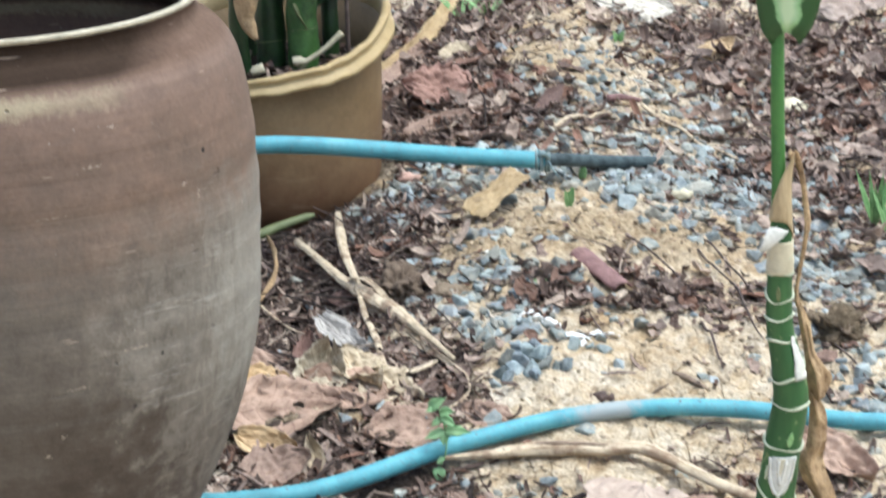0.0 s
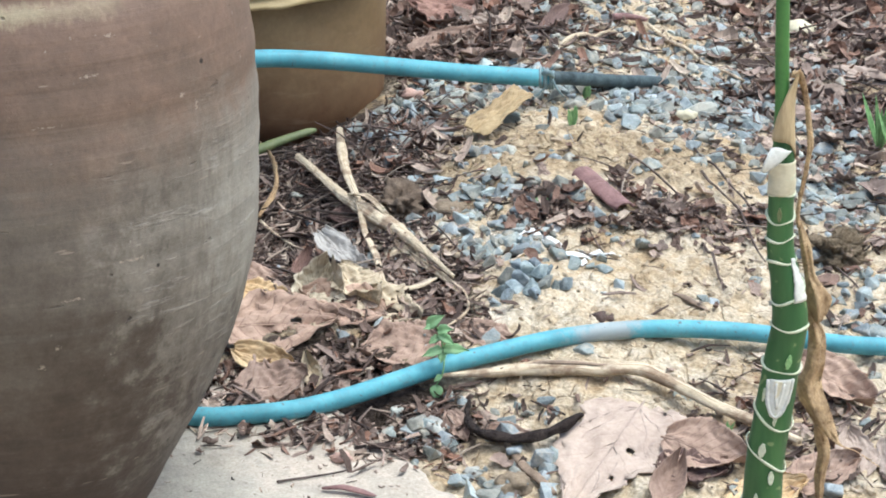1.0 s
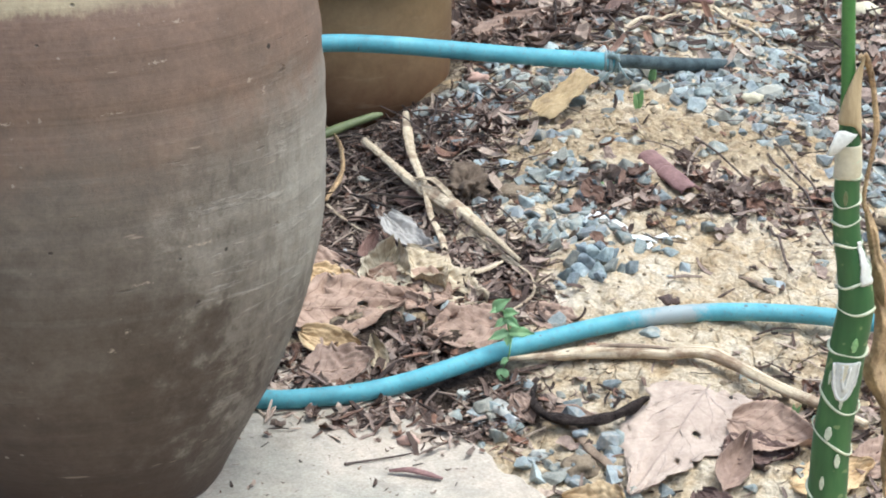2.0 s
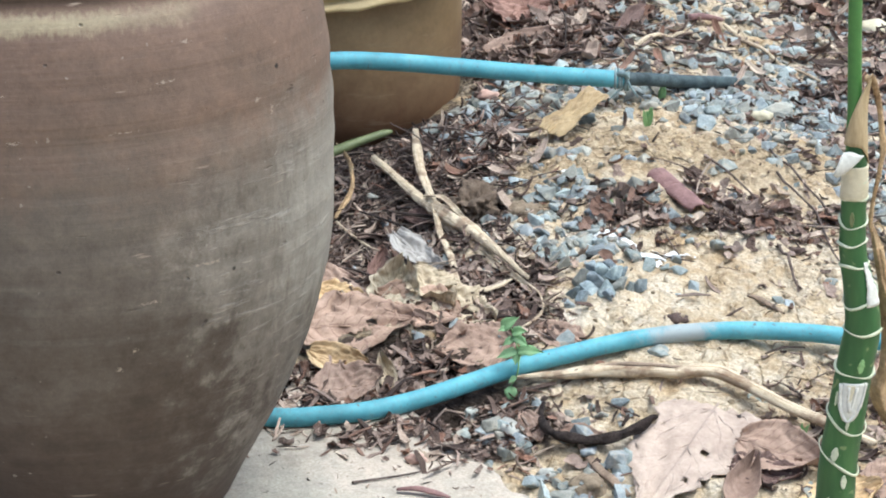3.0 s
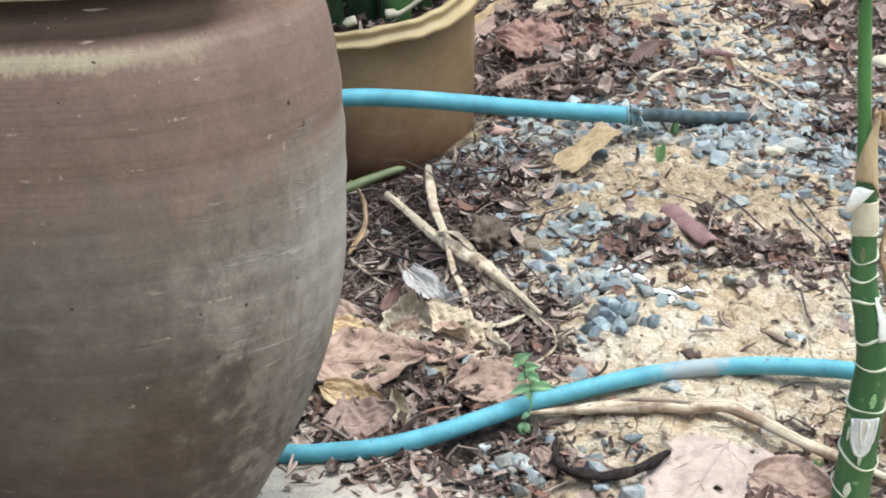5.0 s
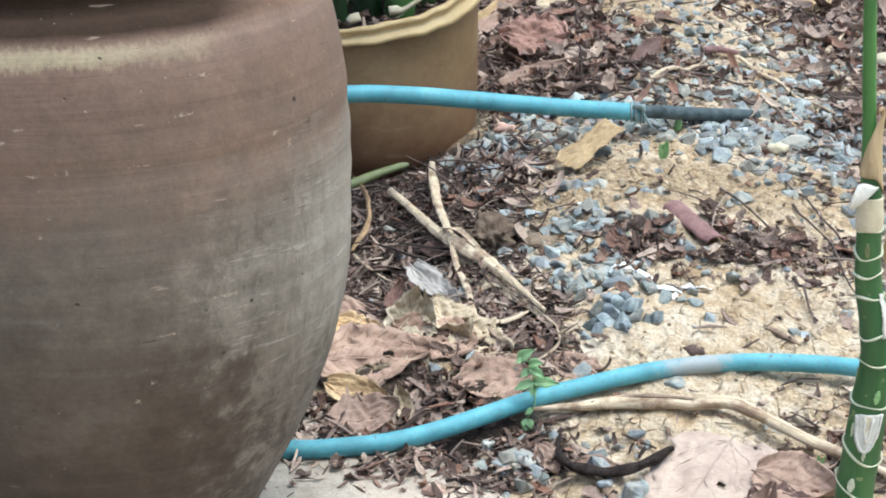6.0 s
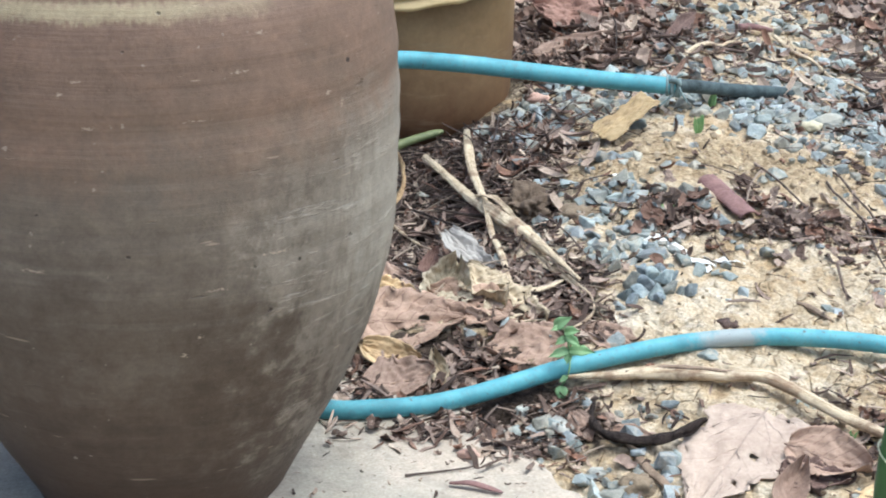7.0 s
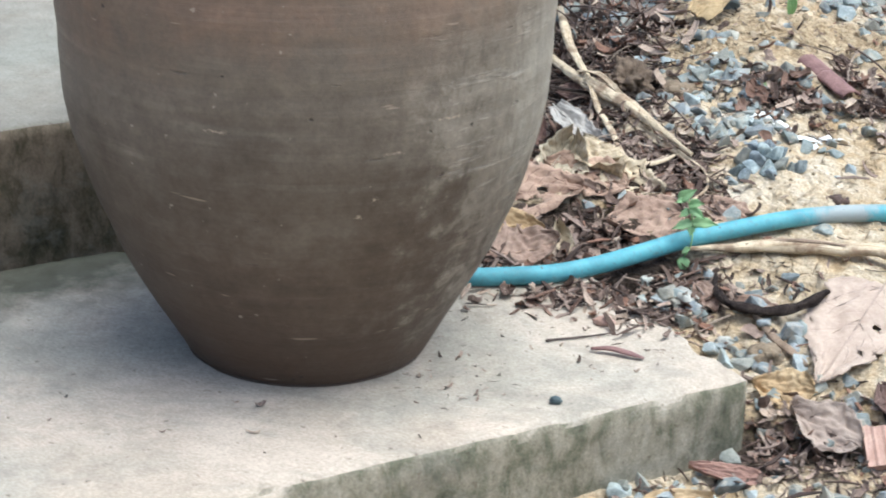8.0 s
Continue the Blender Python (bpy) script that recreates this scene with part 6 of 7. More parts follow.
weed = thing("weed", "small green weed sprouting over the blue hose", "weed", (-0.066, 0.434, 0.012), "green sprouts")
tube("stem", [(-0.064, 0.436, 0.010, 0.0012), (-0.064, 0.426, 0.036, 0.0012), (-0.0635, 0.402, 0.046, 0.0011), (-0.065, 0.396, 0.062, 0.0010), (-0.069, 0.396, 0.078, 0.0008), (-0.073, 0.395, 0.086, 0.0006)], SPROUT, weed, "", 6, 0.003)
tube("stem", [(-0.0635, 0.402, 0.046, 0.0009), (-0.064, 0.3925, 0.036, 0.0008), (-0.067, 0.391, 0.026, 0.0007), (-0.0715, 0.391, 0.0195, 0.0006)], SPROUT, weed, "", 6, 0.003)
for base, tip, half, lobes in (((-0.081, 0.394, 0.083), (-0.063, 0.392, 0.0965), 0.0068, 0.0), ((-0.073, 0.395, 0.084), (-0.084, 0.389, 0.082), 0.0034, 0.1), ((-0.070, 0.395, 0.078), (-0.054, 0.388, 0.083), 0.0062, 0.12),
                               ((-0.069, 0.395, 0.074), (-0.052, 0.386, 0.067), 0.0055, 0.12), ((-0.068, 0.395, 0.072), (-0.079, 0.388, 0.066), 0.0044, 0.12), ((-0.065, 0.395, 0.058), (-0.0855, 0.386, 0.053), 0.0058, 0.14),
                               ((-0.065, 0.395, 0.058), (-0.037, 0.386, 0.0605), 0.0066, 0.14), ((-0.065, 0.394, 0.056), (-0.066, 0.385, 0.046), 0.0048, 0.12), ((-0.066, 0.3915, 0.030), (-0.074, 0.387, 0.024), 0.0032, 0.0),
                               ((-0.0715, 0.391, 0.0190), (-0.0718, 0.385, 0.0035), 0.0068, 0.0)):
    weed_leaf(base, tip, half, weed, 0.25, lobes)


def sprout(x, y, height, blades, spread, label, seed, name="sprout", half=0.004):
    z = ground_z(x, y)
    ob = thing(name, label, "sprout", (x, y, z), "green sprouts")
    r = random.Random(seed)
    for _ in range(blades):
        w = r.uniform(0, 2 * math.pi)
        k = r.uniform(0.5, 1.0)
        leaflet("leaf", (x + 0.002 * math.cos(w), y + 0.002 * math.sin(w), z - 0.002), (x + spread * math.cos(w) * k, y + spread * 0.6 * math.sin(w) - 0.003, z + height * k), half * r.uniform(0.7, 1.2), SPROUT, ob)
    return ob


sprout(0.056, 1.010, 0.028, 4, 0.008, "tiny pale green sprout among gravel", 1, half=0.0042)
sprout(0.070, 1.130, 0.030, 2, 0.008, "tiny green sprout before the black pipe", 2, half=0.0052)
sprout(0.020, 0.780, 0.008, 3, 0.014, "tiny flat green seedling", 3, half=0.006)
sprout(0.228, 0.352, 0.016, 4, 0.010, "tiny green grass seedling", 4, half=0.0022)
sprout(0.125, 1.850, 0.020, 3, 0.012, "tiny green seedling up the bank", 5, half=0.006)
sprout(0.455, 1.075, 0.085, 9, 0.030, "tuft of green grass at the edge of the gravel", 6, "grass_tuft", 0.0045)
sprout(0.470, 1.040, 0.070, 8, 0.030, "tuft of green grass at the edge of the gravel", 7, "grass_tuft", 0.0040)
sprout(-0.150, 2.140, 0.060, 12, 0.060, "sparse tuft of grass behind the pot", 8, "grass_tuft", 0.0018)
sprout(-0.10, 2.10, 0.050, 10, 0.060, "sparse tuft of grass behind the pot", 9, "grass_tuft", 0.0018)


# ---- the plant in the pot ----
potted = thing("potted_plant", "leafy houseplant with thick dark green stems in the tan pot", "plant", (-0.345, 1.25, 0.19))
for (x0, y0), (x1, y1, z1), r, skin in (((-0.316, 1.245), (-0.302, 1.245, 0.50), 0.0215, MIDGREEN), ((-0.362, 1.262), (-0.352, 1.27, 0.48), 0.0205, SHADED_GREEN), ((-0.286, 1.295), (-0.270, 1.32, 0.46), 0.0120, SHADED_GREEN),
                                        ((-0.392, 1.215), (-0.390, 1.20, 0.44), 0.0120, SHADED_GREEN), ((-0.40, 1.32), (-0.41, 1.34, 0.46), 0.014, SHADED_GREEN)):
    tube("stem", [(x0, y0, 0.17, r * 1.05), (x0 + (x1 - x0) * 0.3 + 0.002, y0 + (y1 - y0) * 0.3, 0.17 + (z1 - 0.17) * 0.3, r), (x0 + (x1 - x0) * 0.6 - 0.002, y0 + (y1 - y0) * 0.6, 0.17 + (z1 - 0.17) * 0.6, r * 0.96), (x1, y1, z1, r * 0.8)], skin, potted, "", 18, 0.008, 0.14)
for x, y, z, r in ((-0.3115, 1.245, 0.262, 0.0214), (-0.309, 1.245, 0.305, 0.0210), (-0.306, 1.245, 0.352, 0.0205), (-0.359, 1.263, 0.285, 0.0203)):
    tube("node_ring", [(x + r * math.cos(w), y + r * math.sin(w), z + 0.004 * math.cos(w + 1), 0.0006) for w in np.linspace(0, 2 * math.pi, 13)], OLIVE, potted, "", 6)
ribbon("sheath", [(-0.318, 1.221, 0.345, 0.004, 0), (-0.312, 1.220, 0.330, 0.0055, 10), (-0.305, 1.221, 0.318, 0.003, 20), (-0.301, 1.222, 0.310, 0.001, 30)], OLIVE, potted, "pale torn sheath", cup=0.4, wave=0.3)
for k in range(9):  # unseen crown leaves, added to shade the pot and stems
    w, z = k * 2.4 + 0.5, 0.46 + 0.025 * k
    bx, by = -0.345 + 0.02 * math.cos(w), 1.26 + 0.02 * math.sin(w)
    reach = 0.24 - 0.008 * k
    leaflet("leaf", (bx, by, z), (bx + reach * math.cos(w), by + reach * math.sin(w), z + 0.10), 0.062, SHADED_GREEN, potted, (-0.4 * math.cos(w), -0.4 * math.sin(w), 0.9), 0.35)
leaflet("leaf", (-0.300, 1.28, 0.33), (-0.20, 1.40, 0.50), 0.045, SHADED_GREEN, potted)
leaflet("leaf", (-0.385, 1.20, 0.40), (-0.45, 1.12, 0.52), 0.045, SHADED_GREEN, potted)
leaflet("leaf", (-0.330, 1.24, 0.44), (-0.25, 1.18, 0.58), 0.050, SHADED_GREEN, potted)
leaflet("leaf", (-0.40, 1.32, 0.45), (-0.52, 1.42, 0.58), 0.055, SHADED_GREEN, potted)
ribbon("dead_leaf", [(-0.378, 1.160, 0.395, 0.012, 30), (-0.376, 1.165, 0.360, 0.015, 20), (-0.372, 1.168, 0.330, 0.012, 35), (-0.362, 1.170, 0.308, 0.004, 50)], DRYTAN, potted, "withered tan leaf", cup=0.6, wave=0.4)
tube("cut_stalk", [(-0.319, 1.198, 0.270, 0.0066), (-0.308, 1.200, 0.271, 0.0060), (-0.301, 1.202, 0.270, 0.0034), (-0.280, 1.210, 0.282, 0.0034), (-0.258, 1.218, 0.300, 0.0044), (-0.252, 1.220, 0.305, 0.0050)], SHEATH, potted, "dry white stalk", 10, 0.006, 0.15)
tube("cut_stalk", [(-0.370, 1.160, 0.264, 0.0045), (-0.363, 1.163, 0.267, 0.0070), (-0.354, 1.166, 0.270, 0.0064)], SHEATH, potted, "", 10, 0.006, 0.2)
tube("cane_stick", [(-0.247, 1.24, 0.18, 0.0032), (-0.2475, 1.245, 0.45, 0.0028)], TWIG, potted, "thin grey stick", 8)


# ---- the cane plant in front ----
CANE_Y = -0.18
STEM = ((0.222, -0.105, 0.0176), (0.226, 0.040, 0.0168), (0.2270, 0.130, 0.0158), (0.2280, 0.172, 0.0152), (0.2298, 0.211, 0.0148), (0.2345, 0.245, 0.0145), (0.2392, 0.284, 0.0140), (0.2440, 0.318, 0.0136), (0.2405, 0.350, 0.0118),
        (0.2362, 0.369, 0.0105), (0.2345, 0.386, 0.0101), (0.2343, 0.402, 0.0097), (0.2345, 0.439, 0.0088), (0.2350, 0.465, 0.0074))
cane = thing("cane_plant", "green jointed cane with pale rings and a withered leaf", "plant", (0.222, CANE_Y, -0.10))
stem_line = curve_through([(x, CANE_Y, z, r) for x, z, r in STEM], 0.004)
cane_stem = tube("cane", [(x, CANE_Y, z, r) for x, z, r in STEM], CANE, cane, "", 24, 0.004, 0.03)


def stem_at(z):
    i = int(np.argmin(np.abs(stem_line[:, 2] - z)))
    return stem_line[i]


def cane_ring(z, lean, dip, thick=0.0011):
    """A leaf scar that runs round the cane; lean tips it sideways, dip drops it in front."""
    q = stem_at(z)
    pts = []
    for w in np.linspace(0, 2 * math.pi, 25):
        r = q[3] + 0.0005
        pts.append((q[0] + r * math.cos(w), q[1] + r * math.sin(w), z + lean * math.cos(w) + dip * math.sin(w) + 0.0008 * math.sin(3 * w + z * 90), thick * (0.8 + 0.35 * math.sin(2 * w + z * 50))))
    tube("ring", pts, RING, cane_stem, "", 6, 0.004)


for z, lean, dip in ((0.4038, 0.000, 0.0050), (0.3865, 0.0012, 0.0010), (0.3690, 0.000, 0.0005), (0.3435, 0.0048, 0.0060), (0.3170, 0.000, 0.0012), (0.2845, -0.0015, 0.0030), (0.2434, -0.0070, 0.0070), (0.2105, -0.0110, 0.0040),
                     (0.160, -0.008, 0.008), (0.120, 0.004, 0.006), (0.075, 0.003, 0.006), (0.03, -0.004, 0.005)):
    cane_ring(z, lean, dip)


def cane_patch(name, z0, z1, a0, a1, shape, material, label="", proud=0.0010, thick=0.0008):
    """A thin piece that lies round the cane between two heights and two angles; shape(u) gives its half-width from top to bottom."""
    rows = []
    for i in range(15):
        u = i / 14
        z = z0 + (z1 - z0) * u
        q = stem_at(z)
        row = []
        for j in range(9):
            v = (2 * j / 8 - 1) * shape(u)
            a = radians((a0 + a1) / 2 + (a1 - a0) / 2 * v)
            r = q[3] + proud + 0.0006 * noise.noise(Vector((u * 5, v * 3, z0 * 30)))
            n = np.array((math.cos(a), math.sin(a), 0))
            row.append((np.array((q[0], q[1], z)) + n * r, n))
        rows.append(row)
    return sheet(name, rows, thick, material, cane, label)


cane_patch("leaf_scar", 0.277, 0.247, -128, -52, lambda u: 0.55 + 0.45 * math.sin(math.pi * min(1, u * 0.7 + 0.2)) - 0.75 * max(0, u - 0.6), SCAR, "papery white leaf scar")
cane_patch("leaf_scar", 0.276, 0.262, -108, -84, lambda u: 0.9 - 0.6 * u, SHEATH, "", 0.0022)


def scar_line(steps, r):
    """A rolled edge on the cane through (angle in degrees, height) steps."""
    pts = []
    for a, z in steps:
        q = stem_at(z)
        pts.append((q[0] + (q[3] + 0.0014) * math.cos(radians(a)), q[1] + (q[3] + 0.0014) * math.sin(radians(a)), z, r))
    tube("leaf_scar", pts, SCAR, cane, "", 7, 0.003, 0.25)


scar_line(((-128, 0.276), (-121, 0.262), (-107, 0.251), (-90, 0.2465), (-74, 0.251), (-60, 0.262), (-53, 0.277)), 0.0013)
scar_line(((-101, 0.275), (-97, 0.264), (-89, 0.254)), 0.0016)
scar_line(((-80, 0.274), (-84, 0.263), (-89, 0.254)), 0.0012)
cane_patch("leaf_scar", 0.372, 0.338, -75, -10, lambda u: 0.25 + 0.75 * u, SCAR, "white triangular leaf scar")
for z, a, w, skin in ((0.4061, -98, 9, OLIVE), (0.2908, -79, 9, SPROUT), (0.2180, -108, 10, RING), (0.1951, -75, 8, RING), (0.2441, -90, 5, RING), (0.2628, -134, 4, RING), (0.176, -112, 6, RING), (0.150, -100, 9, RING)):
    cane_patch("bud", z + 0.006, z - 0.005, a - w, a + w, lambda u: math.sin(math.pi * (0.1 + 0.8 * u)), skin, "", 0.0012, 0.0014)
# cream sheath with a torn flap, and the tan foot of the withered leaf
cane_patch("sheath", 0.4460, 0.4205, -200, 20, lambda u: 1.0 - 0.05 * math.sin(u * 9), SHEATH, "cream papery sheath", 0.0008)
cane_ring(0.4346, 0.0006, 0.0008, 0.0007)
cane_ring(0.4215, 0.0004, 0.0010, 0.0009)
flap = []
for i in range(9):
    u = i / 8
    left = (0.2245 - 0.0071 * u, 0.4585 - 0.0158 * u)
    right = (0.2400 - 0.0140 * u, 0.4570 - 0.0165 * u)
    flap.append([(np.array((left[0] + (right[0] - left[0]) * v, CANE_Y - 0.0125 + 0.003 * v - 0.003 * math.sin(2.6 * u) - 0.004 * (1 - v) * u, left[1] + (right[1] - left[1]) * v + 0.0012 * math.sin(5 * v + 3 * u))), np.array((0.2, -1.0, 0.1))) for v in np.linspace(0, 1, 8)])
sheet("torn_flap", flap, 0.0009, SCAR, cane, "white torn flap of sheath")
tube("petiole", [(0.2340, CANE_Y, 0.455, 0.0072), (0.2330, CANE_Y, 0.490, 0.0058), (0.2318, CANE_Y, 0.512, 0.0052), (0.2305, CANE_Y, 0.566, 0.0050), (0.2300, CANE_Y, 0.627, 0.0046), (0.2300, CANE_Y + 0.004, 0.70, 0.0036)], PETIOLE, cane, "green leaf stalk", 16, 0.005)
foot = []
for i in range(17):
    u = i / 16
    z = 0.462 + 0.051 * u
    cx, r = 0.2348 - 0.0014 * u + 0.0052 * u ** 4, 0.0088 - 0.0028 * u
    a0, a1 = -175 + 105 * u + 25 * u * u, -2
    foot.append([(np.array((cx + r * math.cos(radians(a)), CANE_Y + r * math.sin(radians(a)), z - 0.016 * (1 - u) * max(0, (a + 75) / 80))), np.array((math.cos(radians(a)), math.sin(radians(a)), 0))) for a in np.linspace(a0, a1, 9)])
sheet("leaf_foot", foot, 0.0009, LEAFBASE, cane, "tan drying leaf base")
ribbon("withered_leaf", [(0.2405, CANE_Y - 0.006, 0.5100, 0.0022, 20), (0.2425, CANE_Y - 0.004, 0.5145, 0.0024, 20), (0.2470, CANE_Y, 0.503, 0.0022, 40), (0.2520, CANE_Y + 0.004, 0.4820, 0.0022, 60), (0.2555, CANE_Y + 0.006, 0.4560, 0.0024, 80),
                         (0.2530, CANE_Y + 0.008, 0.4350, 0.0022, 90), (0.2485, CANE_Y + 0.010, 0.4040, 0.0020, 90), (0.2495, CANE_Y + 0.011, 0.3900, 0.0020, 95)], DRYTAN, cane, "withered leaf stalk", 0.0007, 8, 0.50, 0.004, 0.4)


def withered(edges, y, fold, seed):
    """A dry hanging blade between a left and a right edge, (x, x, height) from top to bottom, folded lengthwise."""
    rows = []
    for i, (xl, xr, z) in enumerate(curve_through(edges, 0.004)):
        xl, xr = min(xl, xr - 0.0004), max(xr, xl + 0.0004)
        row = []
        for j in range(11):
            v = j / 10
            crisp = 0.34 * noise.noise(Vector((v * 3, z * 60, seed))) + 0.17 * noise.noise(Vector((v * 9, z * 150, seed + 4)))
            row.append((np.array((xl + (xr - xl) * v, y + (xr - xl) * (fold * (abs(2 * v - 0.8) - 0.5) + crisp), z + 0.0008 * noise.noise(Vector((v * 6, i * 0.7, seed))))), np.array((0.1, -1.0, 0.1))))
        rows.append(row)
    sheet("withered_leaf", rows, 0.0006, DRYTAN, cane, "withered brown hanging leaf")


withered(((0.2480, 0.2508, 0.394), (0.2508, 0.2594, 0.373), (0.2547, 0.2630, 0.352), (0.2562, 0.2700, 0.340), (0.2571, 0.2775, 0.3285), (0.2600, 0.2735, 0.319), (0.2639, 0.2694, 0.3124)), CANE_Y + 0.014, 0.55, 1.0)
withered(((0.2560, 0.2575, 0.3225), (0.2588, 0.2650, 0.3155), (0.2601, 0.2737, 0.298), (0.2588, 0.2741, 0.2757), (0.2530, 0.2725, 0.262), (0.2540, 0.2745, 0.250), (0.2592, 0.2788, 0.239), (0.2697, 0.2839, 0.2235), (0.2846, 0.2883, 0.2104),
          (0.2930, 0.2945, 0.2065), (0.3014, 0.3022, 0.2034), (0.3197, 0.3202, 0.1903)), CANE_Y + 0.018, 0.60, 2.0)
withered(((0.2674, 0.2740, 0.2235), (0.2695, 0.2802, 0.2079), (0.2718, 0.2818, 0.198), (0.2700, 0.2795, 0.180), (0.2712, 0.2778, 0.162), (0.2735, 0.2760, 0.146)), CANE_Y + 0.026, 0.5, 3.0)
blade = []
for i in range(19):
    u = i / 18
    w = 0.048 * max(0.06, math.sin(math.pi * (0.10 + 0.88 * u) ** 0.9)) ** 0.75
    w = min(w, 0.010 + 0.55 * u ** 0.5 * 0.06)
    blade.append([(np.array((0.2355 + 0.012 * u + w * v, CANE_Y - 0.006 - 0.030 * u * u + 0.25 * w * v * v, 0.604 + 0.190 * u - 0.010 * v * v * (1 - u))), np.array((0.1, -0.95, 0.2))) for v in np.linspace(-1, 1, 11)])
sheet("leaf_blade", blade, 0.0008, VARIEGATED, cane, "green leaf with a pale centre")


# ---- loose stones, crumbs and litter ----
def hull(seed, flat=0.65, points=6, worn=0.0):
    """An angular broken stone about one unit long."""
    r = random.Random(seed)
    bm = bmesh.new()
    wide = r.uniform(0.55, 0.95)
    for k in range(points * 2 + 2):
        d = Vector((r.gauss(0, 1), r.gauss(0, 1), r.gauss(0, 1))).normalized()
        d /= (abs(d.x) ** 3.2 + abs(d.y) ** 3.2 + abs(d.z) ** 3.2) ** (1 / 3.2)
        d *= r.uniform(0.40, 0.57)
        bm.verts.new((d.x, d.y * wide, d.z * flat + 0.10 * d.x * (k % 3 - 1)))
    out = bmesh.ops.convex_hull(bm, input=bm.verts)
    bmesh.ops.delete(bm, geom=[g for g in out["geom_interior"] if isinstance(g, bmesh.types.BMVert)], context="VERTS")
    bmesh.ops.dissolve_limit(bm, angle_limit=radians(14), verts=bm.verts, edges=bm.edges)
    if worn:
        bmesh.ops.bevel(bm, geom=list(bm.edges), offset=worn, offset_type="OFFSET", segments=1, profile=0.6, affect="EDGES", clamp_overlap=True)
        for q in bm.verts:
            q.co += q.co.normalized() * 0.035 * noise.noise(q.co * 5.0 + Vector((seed, 0, 0)))
    bmesh.ops.triangulate(bm, faces=bm.faces)
    bm.verts.index_update()
    v = np.array([tuple(q.co) for q in bm.verts])
    f = np.array([[q.index for q in g.verts] for g in bm.faces])
    bm.free()
    return v, f


def curl_piece(seed):
    """A curled shred of bark or leaf, one unit long: a bent and twisted strip with thickness."""
    r = random.Random(seed)
    n, wide = 6, r.choice((r.uniform(0.06, 0.15), r.uniform(0.06, 0.15), r.uniform(0.14, 0.30)))
    arc, roll, thick = r.uniform(0.5, 2.6), r.uniform(-1.2, 1.2), 0.022
    v = []
    for s in (1, -1):
        for i in range(n):
            u = i / (n - 1) - 0.5
            a = u * arc
            w = wide * (0.55 + 0.45 * math.cos(u * 2.7)) * r.uniform(0.8, 1.15)
            tw = roll * u
            for k in (-1, 0, 1):
                y, lift = k * w, 0.35 * w * k * k
                v.append((math.sin(a) / arc, y * math.cos(tw), (1 - math.cos(a)) / arc * 0.9 + y * math.sin(tw) + lift + s * thick))
    f, low = [], n * 3
    for i in range(n - 1):
        for k in range(2):
            a = i * 3 + k
            f += [(a, a + 3, a + 4), (a, a + 4, a + 1), (low + a, low + a + 4, low + a + 3), (low + a, low + a + 1, low + a + 4)]
    edge = [0, 1, 2] + [i * 3 + 2 for i in range(1, n)] + [(n - 1) * 3 + 1, (n - 1) * 3] + [i * 3 for i in range(n - 2, 0, -1)]
    for a, b in zip(edge, edge[1:] + edge[:1]):
        f += [(a, b, low + b), (a, low + b, low + a)]
    return np.array(v), np.array(f)


def rod(sides, sections, width, thick, bow, seed):
    """A sliver, one unit long: bark, twig or splinter."""
    r = random.Random(seed)
    v, f = [], []
    ph = r.uniform(0, 6)
    for i in range(sections):
        u = i / (sections - 1)
        k = 0.35 + 0.65 * math.sin(math.pi * (0.12 + 0.76 * u)) * r.uniform(0.8, 1.1)
        for j in range(sides):
            w = 2 * math.pi * (j + 0.5) / sides
            v.append((u - 0.5, bow * math.sin(math.pi * u + ph * 0.2) + width * k * math.cos(w), bow * 0.7 * math.sin(math.pi * u) + thick * k * math.sin(w)))
    for i in range(sections - 1):
        for j in range(sides):
            a, b, c, d = i * sides + j, i * sides + (j + 1) % sides, (i + 1) * sides + (j + 1) % sides, (i + 1) * sides + j
            f += [(a, b, c), (a, c, d)]
    for s, o in ((0, 1), ((sections - 1) * sides, -1)):
        for j in range(1, sides - 1):
            f.append((s, s + j + 1, s + j) if o > 0 else (s, s + j, s + j + 1))
    return np.array(v), np.array(f)


def scale_piece(seed):
    """A curled fragment of dry leaf, one unit long, with thickness."""
    r = random.Random(seed)
    n = 5
    c, b = r.uniform(-0.5, 0.6), r.uniform(-0.4, 0.5)
    v = []
    for s in (0.012, -0.012):
        for i in range(n):
            for j in range(n):
                x, y = i / (n - 1) - 0.5, (j / (n - 1) - 0.5)
                w = (0.45 + 0.5 * math.cos(x * 2.6)) * (0.8 + 0.3 * math.sin(seed * 2.3 + i * 1.9 + j))
                v.append((x, y * w * 0.8, c * y * y * 1.2 + b * x * x + s + 0.06 * math.sin(seed + i * 2.1 + j * 1.3)))
    f = []
    low = n * n
    for i in range(n - 1):
        for j in range(n - 1):
            a = i * n + j
            f += [(a, a + n, a + n + 1), (a, a + n + 1, a + 1), (low + a, low + a + n + 1, low + a + n), (low + a, low + a + 1, low + a + n + 1)]
    edge = [j for j in range(n)] + [i * n + n - 1 for i in range(1, n)] + [(n - 1) * n + j for j in range(n - 2, -1, -1)] + [i * n for i in range(n - 2, 0, -1)]
    for a, b2 in zip(edge, edge[1:] + edge[:1]):
        f += [(a, b2, low + b2), (a, low + b2, low + a)]
    return np.array(v), np.array(f)


